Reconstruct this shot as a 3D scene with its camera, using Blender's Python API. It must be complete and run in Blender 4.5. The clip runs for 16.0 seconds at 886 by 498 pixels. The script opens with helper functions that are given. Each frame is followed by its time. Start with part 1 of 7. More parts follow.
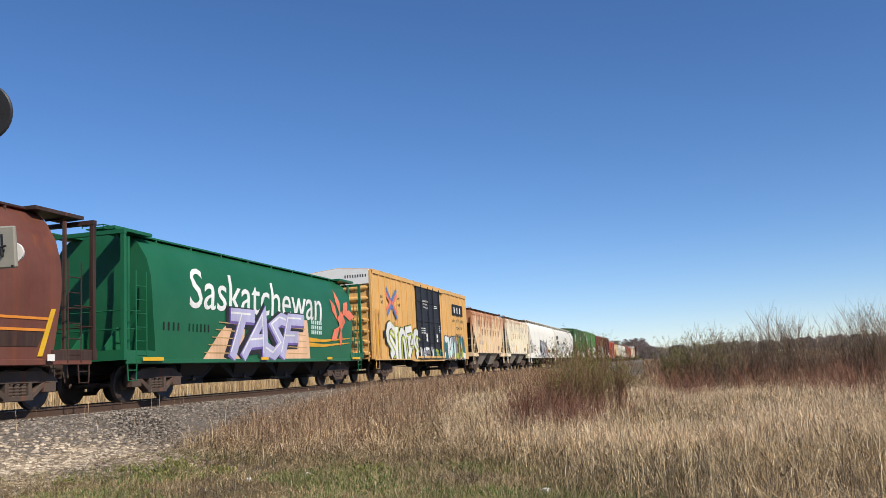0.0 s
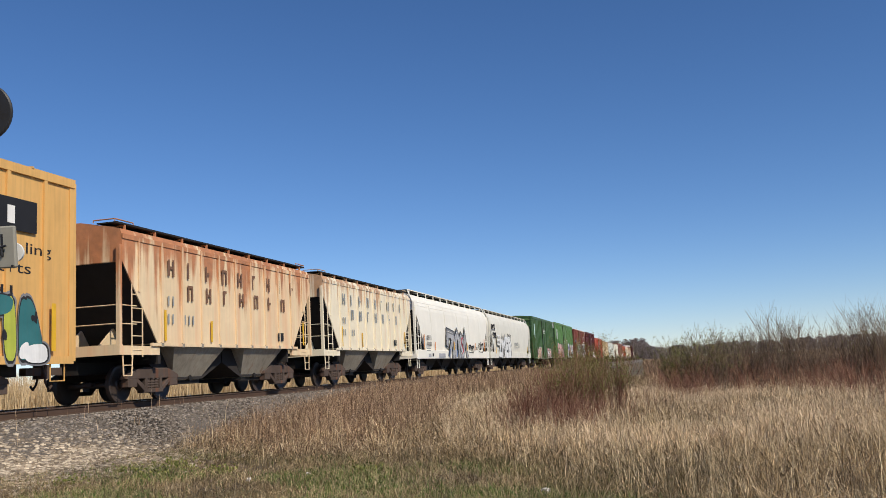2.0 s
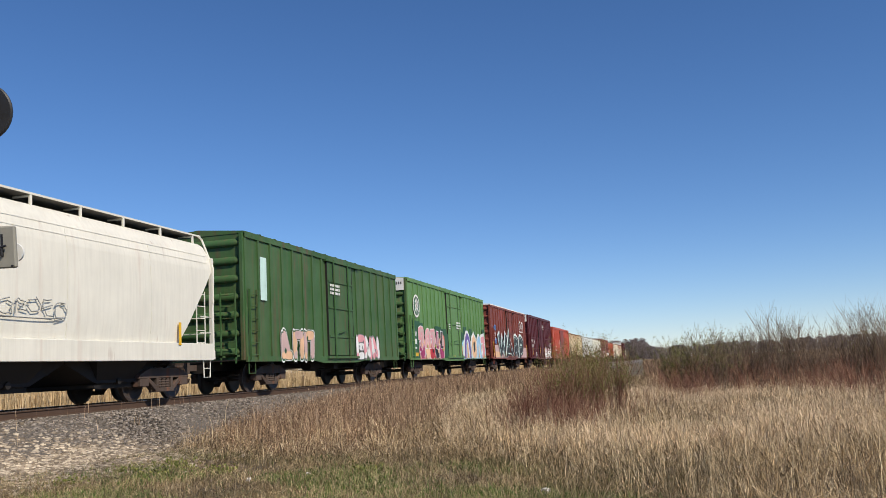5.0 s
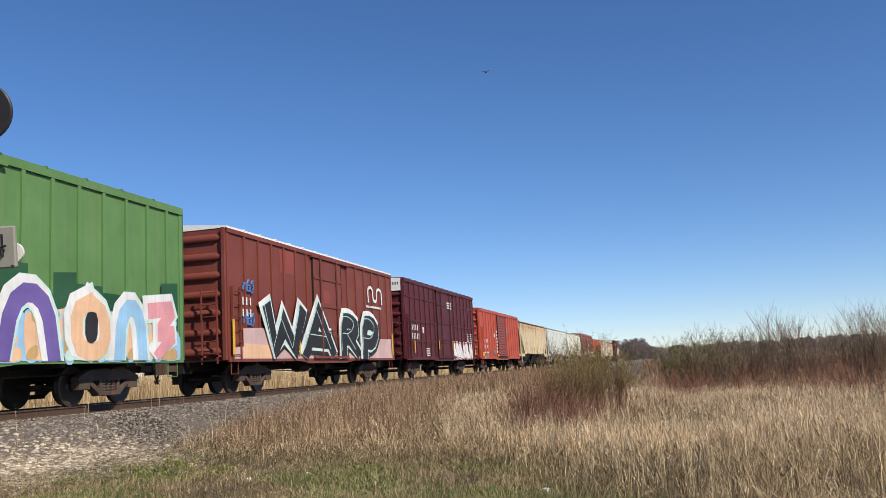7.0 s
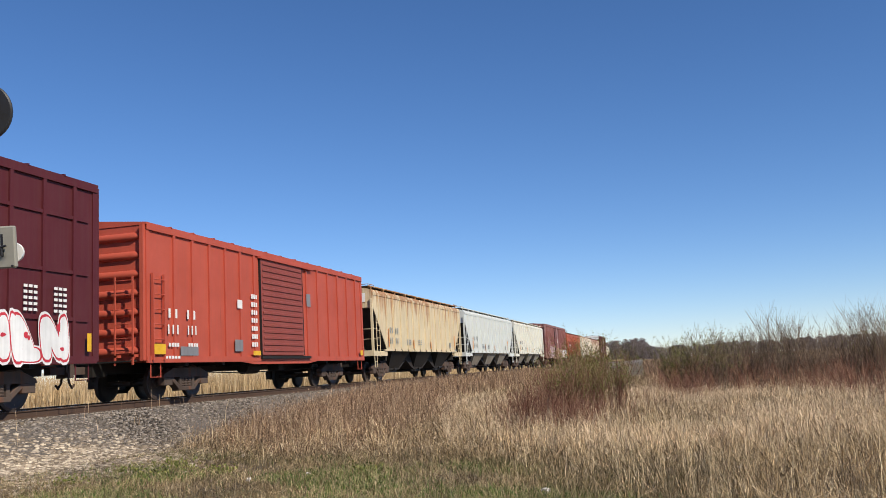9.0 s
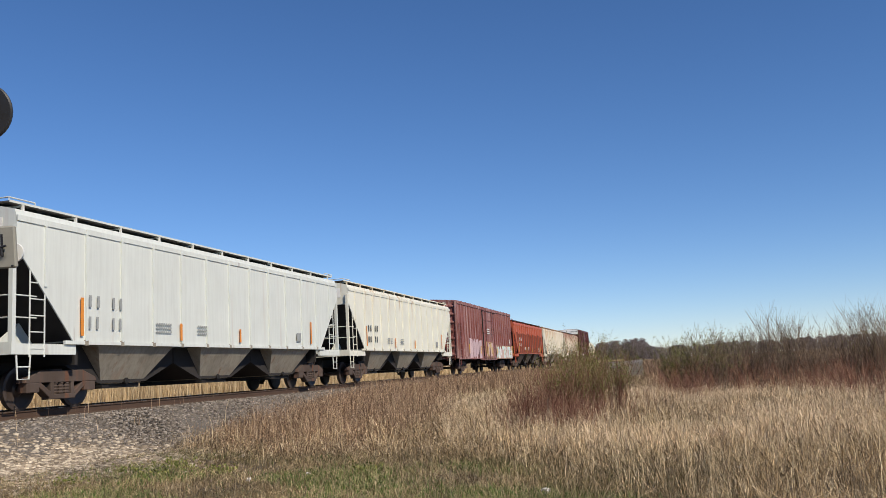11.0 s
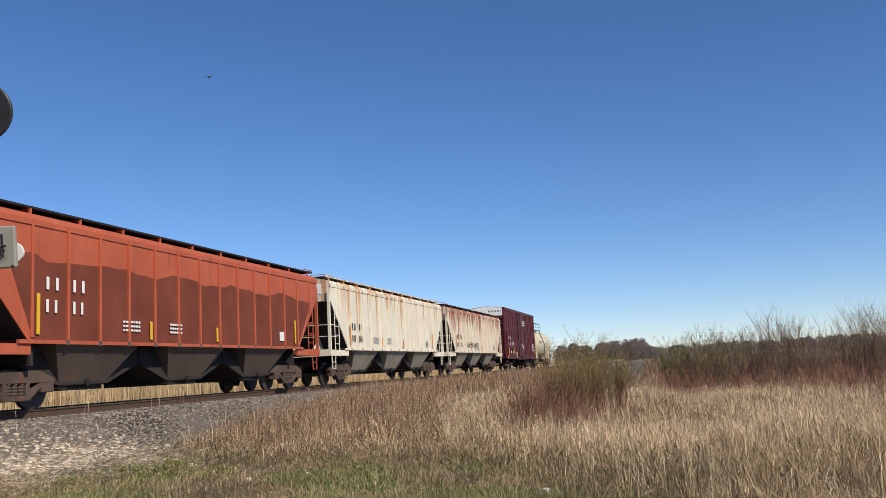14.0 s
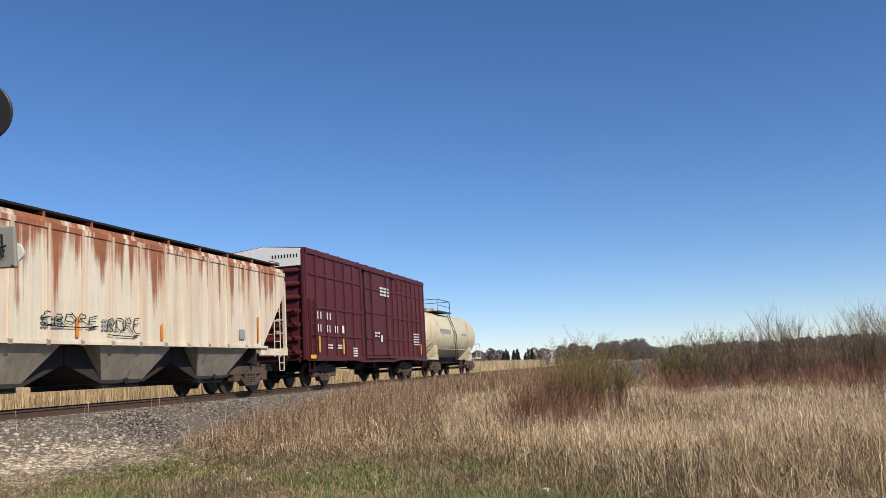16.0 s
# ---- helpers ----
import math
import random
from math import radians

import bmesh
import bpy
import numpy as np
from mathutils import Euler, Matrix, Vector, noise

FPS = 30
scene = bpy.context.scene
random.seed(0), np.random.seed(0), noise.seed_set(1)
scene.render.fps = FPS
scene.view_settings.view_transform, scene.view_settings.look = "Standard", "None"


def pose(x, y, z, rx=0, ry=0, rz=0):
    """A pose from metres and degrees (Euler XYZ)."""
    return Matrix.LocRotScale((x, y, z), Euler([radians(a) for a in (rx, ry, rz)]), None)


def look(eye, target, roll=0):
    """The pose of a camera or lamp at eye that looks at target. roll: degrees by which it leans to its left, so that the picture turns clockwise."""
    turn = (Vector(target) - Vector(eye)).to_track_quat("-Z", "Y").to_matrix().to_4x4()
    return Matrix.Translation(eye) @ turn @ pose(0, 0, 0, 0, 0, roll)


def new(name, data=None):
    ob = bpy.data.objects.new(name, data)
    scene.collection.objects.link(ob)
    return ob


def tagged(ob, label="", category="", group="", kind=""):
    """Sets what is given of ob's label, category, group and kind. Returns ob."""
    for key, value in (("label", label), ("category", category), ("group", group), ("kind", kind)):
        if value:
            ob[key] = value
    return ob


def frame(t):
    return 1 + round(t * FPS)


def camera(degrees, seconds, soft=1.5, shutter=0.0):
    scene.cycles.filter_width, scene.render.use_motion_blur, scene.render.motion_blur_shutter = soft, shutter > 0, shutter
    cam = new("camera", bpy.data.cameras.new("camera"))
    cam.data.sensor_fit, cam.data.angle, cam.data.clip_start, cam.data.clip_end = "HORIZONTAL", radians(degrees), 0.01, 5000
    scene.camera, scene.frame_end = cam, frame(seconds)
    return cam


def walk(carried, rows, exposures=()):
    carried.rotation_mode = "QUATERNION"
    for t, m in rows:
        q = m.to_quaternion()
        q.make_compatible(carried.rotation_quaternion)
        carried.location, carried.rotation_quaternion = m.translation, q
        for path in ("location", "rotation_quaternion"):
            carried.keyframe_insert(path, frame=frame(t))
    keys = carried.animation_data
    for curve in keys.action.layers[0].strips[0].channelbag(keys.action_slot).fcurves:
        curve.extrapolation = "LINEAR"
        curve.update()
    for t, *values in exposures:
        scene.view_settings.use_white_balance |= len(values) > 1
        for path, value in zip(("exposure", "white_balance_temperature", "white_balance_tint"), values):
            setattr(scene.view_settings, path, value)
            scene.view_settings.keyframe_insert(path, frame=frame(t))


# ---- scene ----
# World: x runs along the track away from the crossing, y across it, z up from the rail top.
EYE = (0.0, 0.0, 0.38)
TRACK_Y = 14.11          # centre line of the track
GROUND = -1.05           # verge below the rail top
cam = camera(54.42, 16.0, 0.85)
ya, pi_ = radians(14.175), radians(7.938)
AIM = (math.cos(ya) * math.cos(pi_), math.sin(ya) * math.cos(pi_), EYE[2] + math.sin(pi_))
STAND = look(EYE, AIM, -3.161)
walk(cam, [(0.0, STAND), (16.0, STAND)], exposures=[(t, e, 6500, 10) for t, e in ((0.0, -0.06), (1.2, -0.2), (2.0, -0.28), (2.5, -0.47), (3.5, -0.4), (6.5, -0.08), (9.0, -0.08), (11.5, -0.2), (12.5, -0.15), (14.0, -0.14), (16.0, -0.13))])

# ---- daylight ----
SUN_EL, SUN_AZ = radians(40), radians(239)      # azimuth counted from +x towards +y
TO_SUN = Vector((math.cos(SUN_EL) * math.cos(SUN_AZ), math.cos(SUN_EL) * math.sin(SUN_AZ), math.sin(SUN_EL)))
world = bpy.data.worlds.new("daylight")
scene.world = world
world.use_nodes = True
wn = world.node_tree.nodes
sky = wn.new("ShaderNodeTexSky")
sky.sky_type = "NISHITA"
sky.sun_disc = False
sky.sun_elevation = SUN_EL
sky.sun_rotation = radians(90) - SUN_AZ
sky.altitude = 400
sky.air_density = 0.85
sky.dust_density = 0.0
sky.ozone_density = 5.0
wn["Background"].inputs[1].default_value = 0.13
tone = wn.new("ShaderNodeHueSaturation")
tone.inputs["Saturation"].default_value = 1.13
world.node_tree.links.new(sky.outputs[0], tone.inputs["Color"])
haze = wn.new("ShaderNodeMix")
haze.data_type, haze.blend_type = "RGBA", "MULTIPLY"
haze.inputs[0].default_value = 1.0
haze.inputs[7].default_value = (1.02, 0.97, 1.03, 1)
world.node_tree.links.new(tone.outputs[0], haze.inputs[6])
world.node_tree.links.new(haze.outputs[2], wn["Background"].inputs[0])
sun = new("sun", bpy.data.lights.new("sun", "SUN"))
sun.data.energy, sun.data.angle, sun.data.color = 5.0, radians(0.53), (1.0, 0.90, 0.75)
sun.matrix_world = look(TO_SUN * 60, (0, 0, 0))


# ---- mesh helpers ----
class Shape:
    """Collects simple solids into one mesh."""

    def __init__(self):
        self.v, self.f = [], []

    def add(self, verts, faces):
        n = len(self.v)
        self.v += [tuple(p) for p in verts]
        self.f += [tuple(i + n for i in f) for f in faces]
        return self

    def box(self, x0, x1, y0, y1, z0, z1):
        v = [(x, y, z) for z in (z0, z1) for y in (y0, y1) for x in (x0, x1)]
        return self.add(v, [(0, 2, 3, 1), (4, 5, 7, 6), (0, 1, 5, 4), (2, 6, 7, 3), (0, 4, 6, 2), (1, 3, 7, 5)])

    def prism(self, outline, y0, y1):
        """An outline in x and z (counter-clockwise seen from -y) carried from y0 to y1."""
        n = len(outline)
        v = [(x, y0, z) for x, z in outline] + [(x, y1, z) for x, z in outline]
        f = [tuple(range(n)), tuple(range(2 * n - 1, n - 1, -1))]
        f += [(i, i + n, (i + 1) % n + n, (i + 1) % n) for i in range(n)]
        return self.add(v, f)

    def loft(self, rings, caps=True):
        n, v, f = len(rings[0]), [], []
        for r in rings:
            v += r
        for k in range(len(rings) - 1):
            for i in range(n):
                j = (i + 1) % n
                f.append((k * n + i, k * n + j, (k + 1) * n + j, (k + 1) * n + i))
        if caps:
            f += [tuple(range(n - 1, -1, -1)), tuple(range((len(rings) - 1) * n, len(rings) * n))]
        return self.add(v, f)

    def tube(self, points, r, n=6):
        """A round bar through the points."""
        rings = []
        for i, p in enumerate(points):
            p = Vector(p)
            d = (Vector(points[min(i + 1, len(points) - 1)]) - Vector(points[max(i - 1, 0)])).normalized()
            a = d.orthogonal().normalized()
            if abs(d.z) < 0.9:
                a = d.cross(Vector((0, 0, 1))).normalized()
            b = d.cross(a)
            rings.append([tuple(p + (a * math.cos(t) + b * math.sin(t)) * r) for t in [2 * math.pi * k / n for k in range(n)]])
        return self.loft(rings)

    def disc(self, c, r, h, axis="y", n=20):
        c = Vector(c)
        d = Vector((0, h / 2, 0)) if axis == "y" else Vector((h / 2, 0, 0)) if axis == "x" else Vector((0, 0, h / 2))
        return self.tube([c - d, c + d], r, n)

    def mesh(self, name, material, bevel=0.0, smooth=False):
        me = bpy.data.meshes.new(name)
        me.from_pydata(self.v, [], self.f)
        bm = bmesh.new()
        bm.from_mesh(me)
        bmesh.ops.recalc_face_normals(bm, faces=bm.faces)
        if bevel:
            bmesh.ops.bevel(bm, geom=list(bm.edges), offset=bevel, segments=1, affect="EDGES", clamp_overlap=True)
        bm.to_mesh(me)
        bm.free()
        if smooth:
            me.shade_smooth()
            me.set_sharp_from_angle(angle=radians(35))
        me.materials.append(material)
        return me


def part(name, shape, material, parent, label="", at=None, bevel=0.0, smooth=False):
    """One mesh object under a thing or a part. shape: a Shape, or a mesh that is shared."""
    me = shape if isinstance(shape, bpy.types.Mesh) else shape.mesh(name, material, bevel, smooth)
    ob = new(name, me)
    ob.parent = parent
    if at is not None:
        ob.matrix_basis = at
    return tagged(ob, label)


def quick_mesh(name, verts, faces_flat, sizes, material):
    """A mesh out of numpy arrays."""
    me = bpy.data.meshes.new(name)
    me.vertices.add(len(verts))
    me.vertices.foreach_set("co", np.asarray(verts, dtype=np.float32).ravel())
    me.loops.add(len(faces_flat))
    me.loops.foreach_set("vertex_index", np.asarray(faces_flat, dtype=np.int32))
    sizes = np.asarray(sizes, dtype=np.int32)
    me.polygons.add(len(sizes))
    me.polygons.foreach_set("loop_start", np.concatenate([[0], np.cumsum(sizes)[:-1]]).astype(np.int32))
    me.polygons.foreach_set("loop_total", sizes)
    me.update(calc_edges=True)
    me.materials.append(material)
    return me


# ---- materials ----
class Nodes:
    """A small writer of node materials."""

    def __init__(self, name, rough=0.6, metal=0.0):
        self.m = bpy.data.materials.new(name)
        self.m.use_nodes = True
        self.t = self.m.node_tree
        self.b = self.t.nodes["Principled BSDF"]
        self.b.inputs["Roughness"].default_value = rough
        self.b.inputs["Metallic"].default_value = metal

    def n(self, kind, **ins):
        nd = self.t.nodes.new(kind)
        for k, v in ins.items():
            nd.inputs[k.replace("_", " ")].default_value = v
        return nd

    def link(self, a, b):
        self.t.links.new(a, b)

    def coords(self, scale=(1, 1, 1)):
        tc = self.n("ShaderNodeTexCoord")
        mp = self.n("ShaderNodeMapping")
        mp.inputs["Scale"].default_value = scale
        self.link(tc.outputs["Object"], mp.inputs["Vector"])
        return mp.outputs[0]

    def noise(self, scale, detail=4.0, stretch=(1, 1, 1), rough=0.6):
        nd = self.n("ShaderNodeTexNoise", Scale=scale, Detail=detail, Roughness=rough)
        self.link(self.coords(stretch), nd.inputs["Vector"])
        return nd.outputs["Fac"]

    def ramp(self, fac, stops):
        nd = self.n("ShaderNodeValToRGB")
        e = nd.color_ramp.elements
        while len(e) < len(stops):
            e.new(0.5)
        for el, (p, c) in zip(e, stops):
            el.position, el.color = p, (*c, 1) if len(c) == 3 else c
        self.link(fac, nd.inputs[0])
        return nd.outputs[0]

    def math(self, op, a, b):
        nd = self.n("ShaderNodeMath")
        nd.operation = op
        for i, x in enumerate((a, b)):
            if isinstance(x, (int, float)):
                nd.inputs[i].default_value = x
            else:
                self.link(x, nd.inputs[i])
        return nd.outputs[0]

    def mix(self, fac, a, b, mode="MIX"):
        nd = self.n("ShaderNodeMix")
        nd.data_type, nd.blend_type = "RGBA", mode
        for sock, x in ((nd.inputs[0], fac), (nd.inputs[6], a), (nd.inputs[7], b)):
            if isinstance(x, (int, float)):
                sock.default_value = x
            elif isinstance(x, tuple):
                sock.default_value = (*x, 1)
            else:
                self.link(x, sock)
        return nd.outputs[2]

    def bump(self, height, strength=0.3, distance=0.01):
        nd = self.n("ShaderNodeBump", Strength=strength, Distance=distance)
        self.link(height, nd.inputs["Height"])
        self.link(nd.outputs[0], self.b.inputs["Normal"])

    def colour(self, out):
        self.link(out, self.b.inputs["Base Color"])
        return self.m


G = {0: (0, 0, 0), 1: (1, 1, 1)}


def paint(name, col, rust=0.0, rust_col=(0.23, 0.075, 0.03), fade=0.25, rough=0.5, seam=0.0, seam_z=4.2, grime=0.25):
    """Weathered car paint: faded patches, road grime, vertical runs of rust below the roof seam."""
    k = Nodes(name, rough)
    pale = tuple(min(1, c * (1 + 0.5 * fade) + 0.06 * fade) for c in col)
    deep = tuple(c * (1 - 0.55 * fade) for c in col)
    c = k.mix(k.ramp(k.noise(0.9, 5), [(0.3, G[0]), (0.7, G[1])]), deep, pale)
    c = k.mix(k.math("MULTIPLY", k.ramp(k.noise(5.5, 5), [(0.55, G[0]), (0.7, G[1])]), 0.22), c, deep)
    c = k.mix(k.math("MULTIPLY", k.ramp(k.noise(2.2, 6, (5, 5, 0.25)), [(0.42, G[0]), (0.72, G[1])]), grime), c, (0.12, 0.095, 0.07))
    if rust:
        runs = k.noise(1.0, 8, (3.4, 3.4, 0.13), 0.6)
        blot = k.noise(0.5, 5)
        s = k.math("ADD", k.math("SUBTRACT", k.math("MULTIPLY", runs, 1.15), 0.22), k.math("MULTIPLY", blot, 0.4))
        if seam:
            tc = k.n("ShaderNodeTexCoord")
            sp = k.n("ShaderNodeSeparateXYZ")
            k.link(tc.outputs["Object"], sp.inputs[0])
            up = k.math("MULTIPLY", k.math("SUBTRACT", sp.outputs[2], seam_z - 1.2), seam * 0.12)
            s = k.math("ADD", s, up)
        lo = 0.74 - 0.3 * rust
        mask = k.ramp(s, [(lo, G[0]), (lo + 0.13, G[1])])
        rc = k.mix(k.noise(3.0, 5), tuple(0.35 * x for x in rust_col), tuple(min(1, 1.5 * x) for x in rust_col))
        wash = k.ramp(k.noise(1.0, 6, (2.4, 2.4, 0.1)), [(0.62 - 0.25 * rust, G[0]), (0.8 - 0.25 * rust, G[1])])
        c = k.mix(k.math("MULTIPLY", wash, 0.55), c, tuple(0.45 * a + 0.8 * b_ for a, b_ in zip(col, rust_col)))
        c = k.mix(k.math("MULTIPLY", mask, min(1.0, 0.65 + 0.4 * rust)), c, rc)
    k.bump(k.noise(14, 5), 0.12, 0.01)
    k.b.inputs["Specular IOR Level"].default_value = 0.2
    return k.colour(c)


def plain(name, col, rough=0.7, metal=0.0, vary=0.25, scale=4.0):
    k = Nodes(name, rough, metal)
    c = k.mix(k.noise(scale, 5), tuple(x * (1 - vary) for x in col), tuple(min(1, x * (1 + vary)) for x in col))
    k.bump(k.noise(scale * 6, 4), 0.15, 0.01)
    if not metal:
        k.b.inputs["Specular IOR Level"].default_value = 0.25
    return k.colour(c)


def islands(name, stops, rough=0.8, patchy=0.5):
    """Each loose blade, twig or stone takes its own tone."""
    k = Nodes(name, rough)
    g = k.n("ShaderNodeNewGeometry")
    c = k.ramp(g.outputs["Random Per Island"], stops)
    c = k.mix(patchy, c, k.ramp(k.noise(0.4, 5), [(0.3, (0.5, 0.5, 0.5)), (0.7, (1.3, 1.25, 1.15))]), "MULTIPLY")
    c = k.mix(patchy, c, k.ramp(k.noise(1.7, 4), [(0.32, (0.45, 0.43, 0.42)), (0.68, (1.4, 1.36, 1.28))]), "MULTIPLY")
    k.b.inputs["Specular IOR Level"].default_value = 0.2
    return k.colour(c)


# black steel of the underframe; also colours the shadow strips by the lock rods
STEEL_DARK = plain("grimy_black_steel_and_shade", (0.022, 0.019, 0.017), 0.65)
TRUCK = paint("dusty_brown_truck_steel", (0.075, 0.052, 0.041), 0.35, (0.16, 0.07, 0.04), 0.35, 0.85, grime=0.2)
WHEEL = plain("worn_wheel_steel", (0.075, 0.055, 0.046), 0.5, 0.3)
# near-black that stands in for deep shade under hopper ends and between bays
SHADED_SHEET = plain("shaded_sheet_steel", (0.035, 0.031, 0.029), 0.85)
RAIL = plain("brown_rail_steel", (0.085, 0.052, 0.036), 0.8)
RAILTOP = plain("polished_rail_head", (0.4, 0.37, 0.35), 0.3, 0.9)
WHITE = plain("white_stencil_paint", (0.78, 0.77, 0.73), 0.6, 0, 0.1)
BLACK = plain("black_stencil_paint", (0.02, 0.02, 0.022), 0.6)
YELLOW = plain("yellow_reflector", (0.72, 0.42, 0.03), 0.5)
ORANGE = plain("orange_reflector", (0.7, 0.25, 0.04), 0.5)
GREYBAR = plain("grey_stencil_paint", (0.32, 0.33, 0.32), 0.6)


# ---- shared running gear ----
def side_frame_shape(y):
    s = Shape()
    a, b = y - 0.11, y + 0.11
    s.prism([(-1.17, 0.56), (1.17, 0.56), (1.12, 0.66), (0.68, 0.82), (-0.68, 0.82), (-1.12, 0.66)], a, b)
    for k in (-1, 1):
        s.box(k * 0.92 - 0.19, k * 0.92 + 0.19, a, b, 0.36, 0.565)
        s.box(k * 0.33 - 0.05, k * 0.33 + 0.05, a, b, 0.27, 0.6)
        s.prism([(k * 0.40, 0.23), (k * 0.78, 0.50), (k * 0.74, 0.6), (k * 0.36, 0.36)][::k], a, b)
    s.box(-0.42, 0.42, a, b, 0.2, 0.31)
    return s


def spring_shape(y):
    rings = []
    for i in range(9):
        q = 0.088 if i % 2 else 0.07
        rings.append([(q * math.cos(t), y + q * math.sin(t), 0.312 + i * 0.033) for t in [2 * math.pi * k / 10 for k in range(10)]])
    return Shape().loft(rings)


def wheel_shape():
    """Two solid wheels on their axle, about the axle's centre."""
    s = Shape()
    s.disc((0, 0, 0), 0.075, 2.1, "y", 12)
    for k in (-1, 1):
        ring = [(0.34, 0.68), (0.40, 0.67), (0.457, 0.69), (0.463, 0.80), (0.40, 0.81), (0.36, 0.79), (0.16, 0.76), (0.12, 0.80), (0.075, 0.80), (0.075, 0.70), (0.14, 0.70)]
        rings = [[(r * math.cos(t), k * y, r * math.sin(t)) for r, y in ring] for t in [2 * math.pi * i / 28 for i in range(29)]]
        s.loft(rings, caps=False)
        s.disc((0, k * 1.03, 0), 0.11, 0.14, "y", 12)
    return s


FRAME_NEAR = side_frame_shape(-1.07).mesh("side_frame", TRUCK, 0.012)
FRAME_FAR = side_frame_shape(1.07).mesh("side_frame", TRUCK, 0.012)
SPRING = spring_shape(-1.09).mesh("spring", TRUCK)
WHEELS = wheel_shape().mesh("wheelset", WHEEL, smooth=True)
BOLSTER = Shape().box(-0.2, 0.2, -1.0, 1.0, 0.6, 0.86).box(-1.1, 1.1, -0.12, 0.12, 0.42, 0.52).mesh("truck", TRUCK, 0.01)
COUPLER = Shape().box(-0.55, 0.0, -0.09, 0.09, 0.74, 0.92).prism([(-0.72, 0.66), (-0.5, 0.66), (-0.5, 0.99), (-0.66, 0.99)], -0.15, 0.13).tube([(-0.5, 0.16, 0.8), (-0.45, 0.25, 0.55), (-0.62, 0.2, 0.42), (-0.8, 0.12, 0.5)], 0.03).mesh("coupler", TRUCK)
rolling = []          # every wheelset, with its place on its truck


def running_gear(car, centres, half):
    for xc in centres:
        truck = part("truck", BOLSTER, TRUCK, car, "dusty brown cast steel truck", pose(xc, 0, 0))
        part("side_frame", FRAME_NEAR, TRUCK, truck)
        part("side_frame", FRAME_FAR, TRUCK, truck)
        for dx in (-0.19, 0.0, 0.19):
            part("spring", SPRING, TRUCK, truck, "", pose(dx, 0, 0))
        for dx in (-0.889, 0.889):
            w = part("wheelset", WHEELS, WHEEL, truck, "worn brown steel wheels on their axle", pose(dx, 0, 0.457))
            rolling.append((w, dx))
    for k in (-1, 1):
        part("coupler", COUPLER, TRUCK, car, "", pose(k * half, 0, 0, 0, 0, 0 if k < 0 else 180))


# ---- lettering and wall painting ----
def text_mesh(words, size, material, offset=0.0, shear=0.0, spacing=1.0, width=None, fat=0.002):
    """Letters lying in x and z, facing -y, with their lower left corner at the origin."""
    cu = bpy.data.curves.new("letters", "FONT")
    cu.body, cu.size, cu.offset, cu.shear, cu.space_character, cu.extrude = words, size, offset, shear, spacing, fat
    cu.resolution_u = 3
    tmp = new("letters", cu)
    bpy.context.view_layer.update()
    me = bpy.data.meshes.new_from_object(tmp.evaluated_get(bpy.context.evaluated_depsgraph_get()))
    bpy.data.objects.remove(tmp)
    bpy.data.curves.remove(cu)
    me.transform(Matrix.Rotation(radians(90), 4, "X"))
    co = np.empty(len(me.vertices) * 3, dtype=np.float32)
    me.vertices.foreach_get("co", co)
    co = co.reshape(-1, 3)
    lo, hi = co.min(0), co.max(0)
    co[:, 0] -= lo[0]
    co[:, 2] -= lo[2]
    if width:
        co[:, 0] *= width / (hi[0] - lo[0])
        co[:, 2] *= size / (hi[2] - lo[2])
    me.vertices.foreach_set("co", co.ravel())
    me.update()
    me.materials.clear()
    me.materials.append(material)
    return me


def write(words, x, z, size, material, parent, y, name="lettering", **more):
    return part(name, text_mesh(words, size, material, **more), material, parent, "", pose(x, y, z))


def bars(groups, material, parent, y, name="stencil"):
    """Writing too small or not to be spelt out: plain bars. groups: x, z, letters, letter width, height."""
    s = Shape()
    for x, z, n, w, h in groups:
        for i in range(n):
            a = x + i * w * 1.45
            if h < 0.2 or n == 1:
                s.box(a, a + w, y - 0.004, y + 0.004, z, z + h)
            else:
                s.box(a + w * 0.22, a + w * 0.62, y - 0.004, y + 0.004, z, z + h * 0.9)
    return tagged(part(name, s, material, parent), kind="stuff")


def blob(rng, cx, cz, w, h, n=14, wob=0.18):
    pts = []
    for i in range(n):
        t = 2 * math.pi * i / n
        c, s = math.cos(t), math.sin(t)
        r = 1 / max(abs(c) ** 3 + abs(s) ** 3, 0.2) ** (1 / 3)
        r *= 1 + rng.uniform(-wob, wob)
        pts.append((cx + c * r * w / 2, cz + s * r * h / 2))
    return pts


def grown(pts, d):
    cx, cz = sum(p[0] for p in pts) / len(pts), sum(p[1] for p in pts) / len(pts)
    out = []
    for x, z in pts:
        l = math.hypot(x - cx, z - cz) + 1e-6
        out.append((x + (x - cx) / l * d, z + (z - cz) / l * d))
    return out


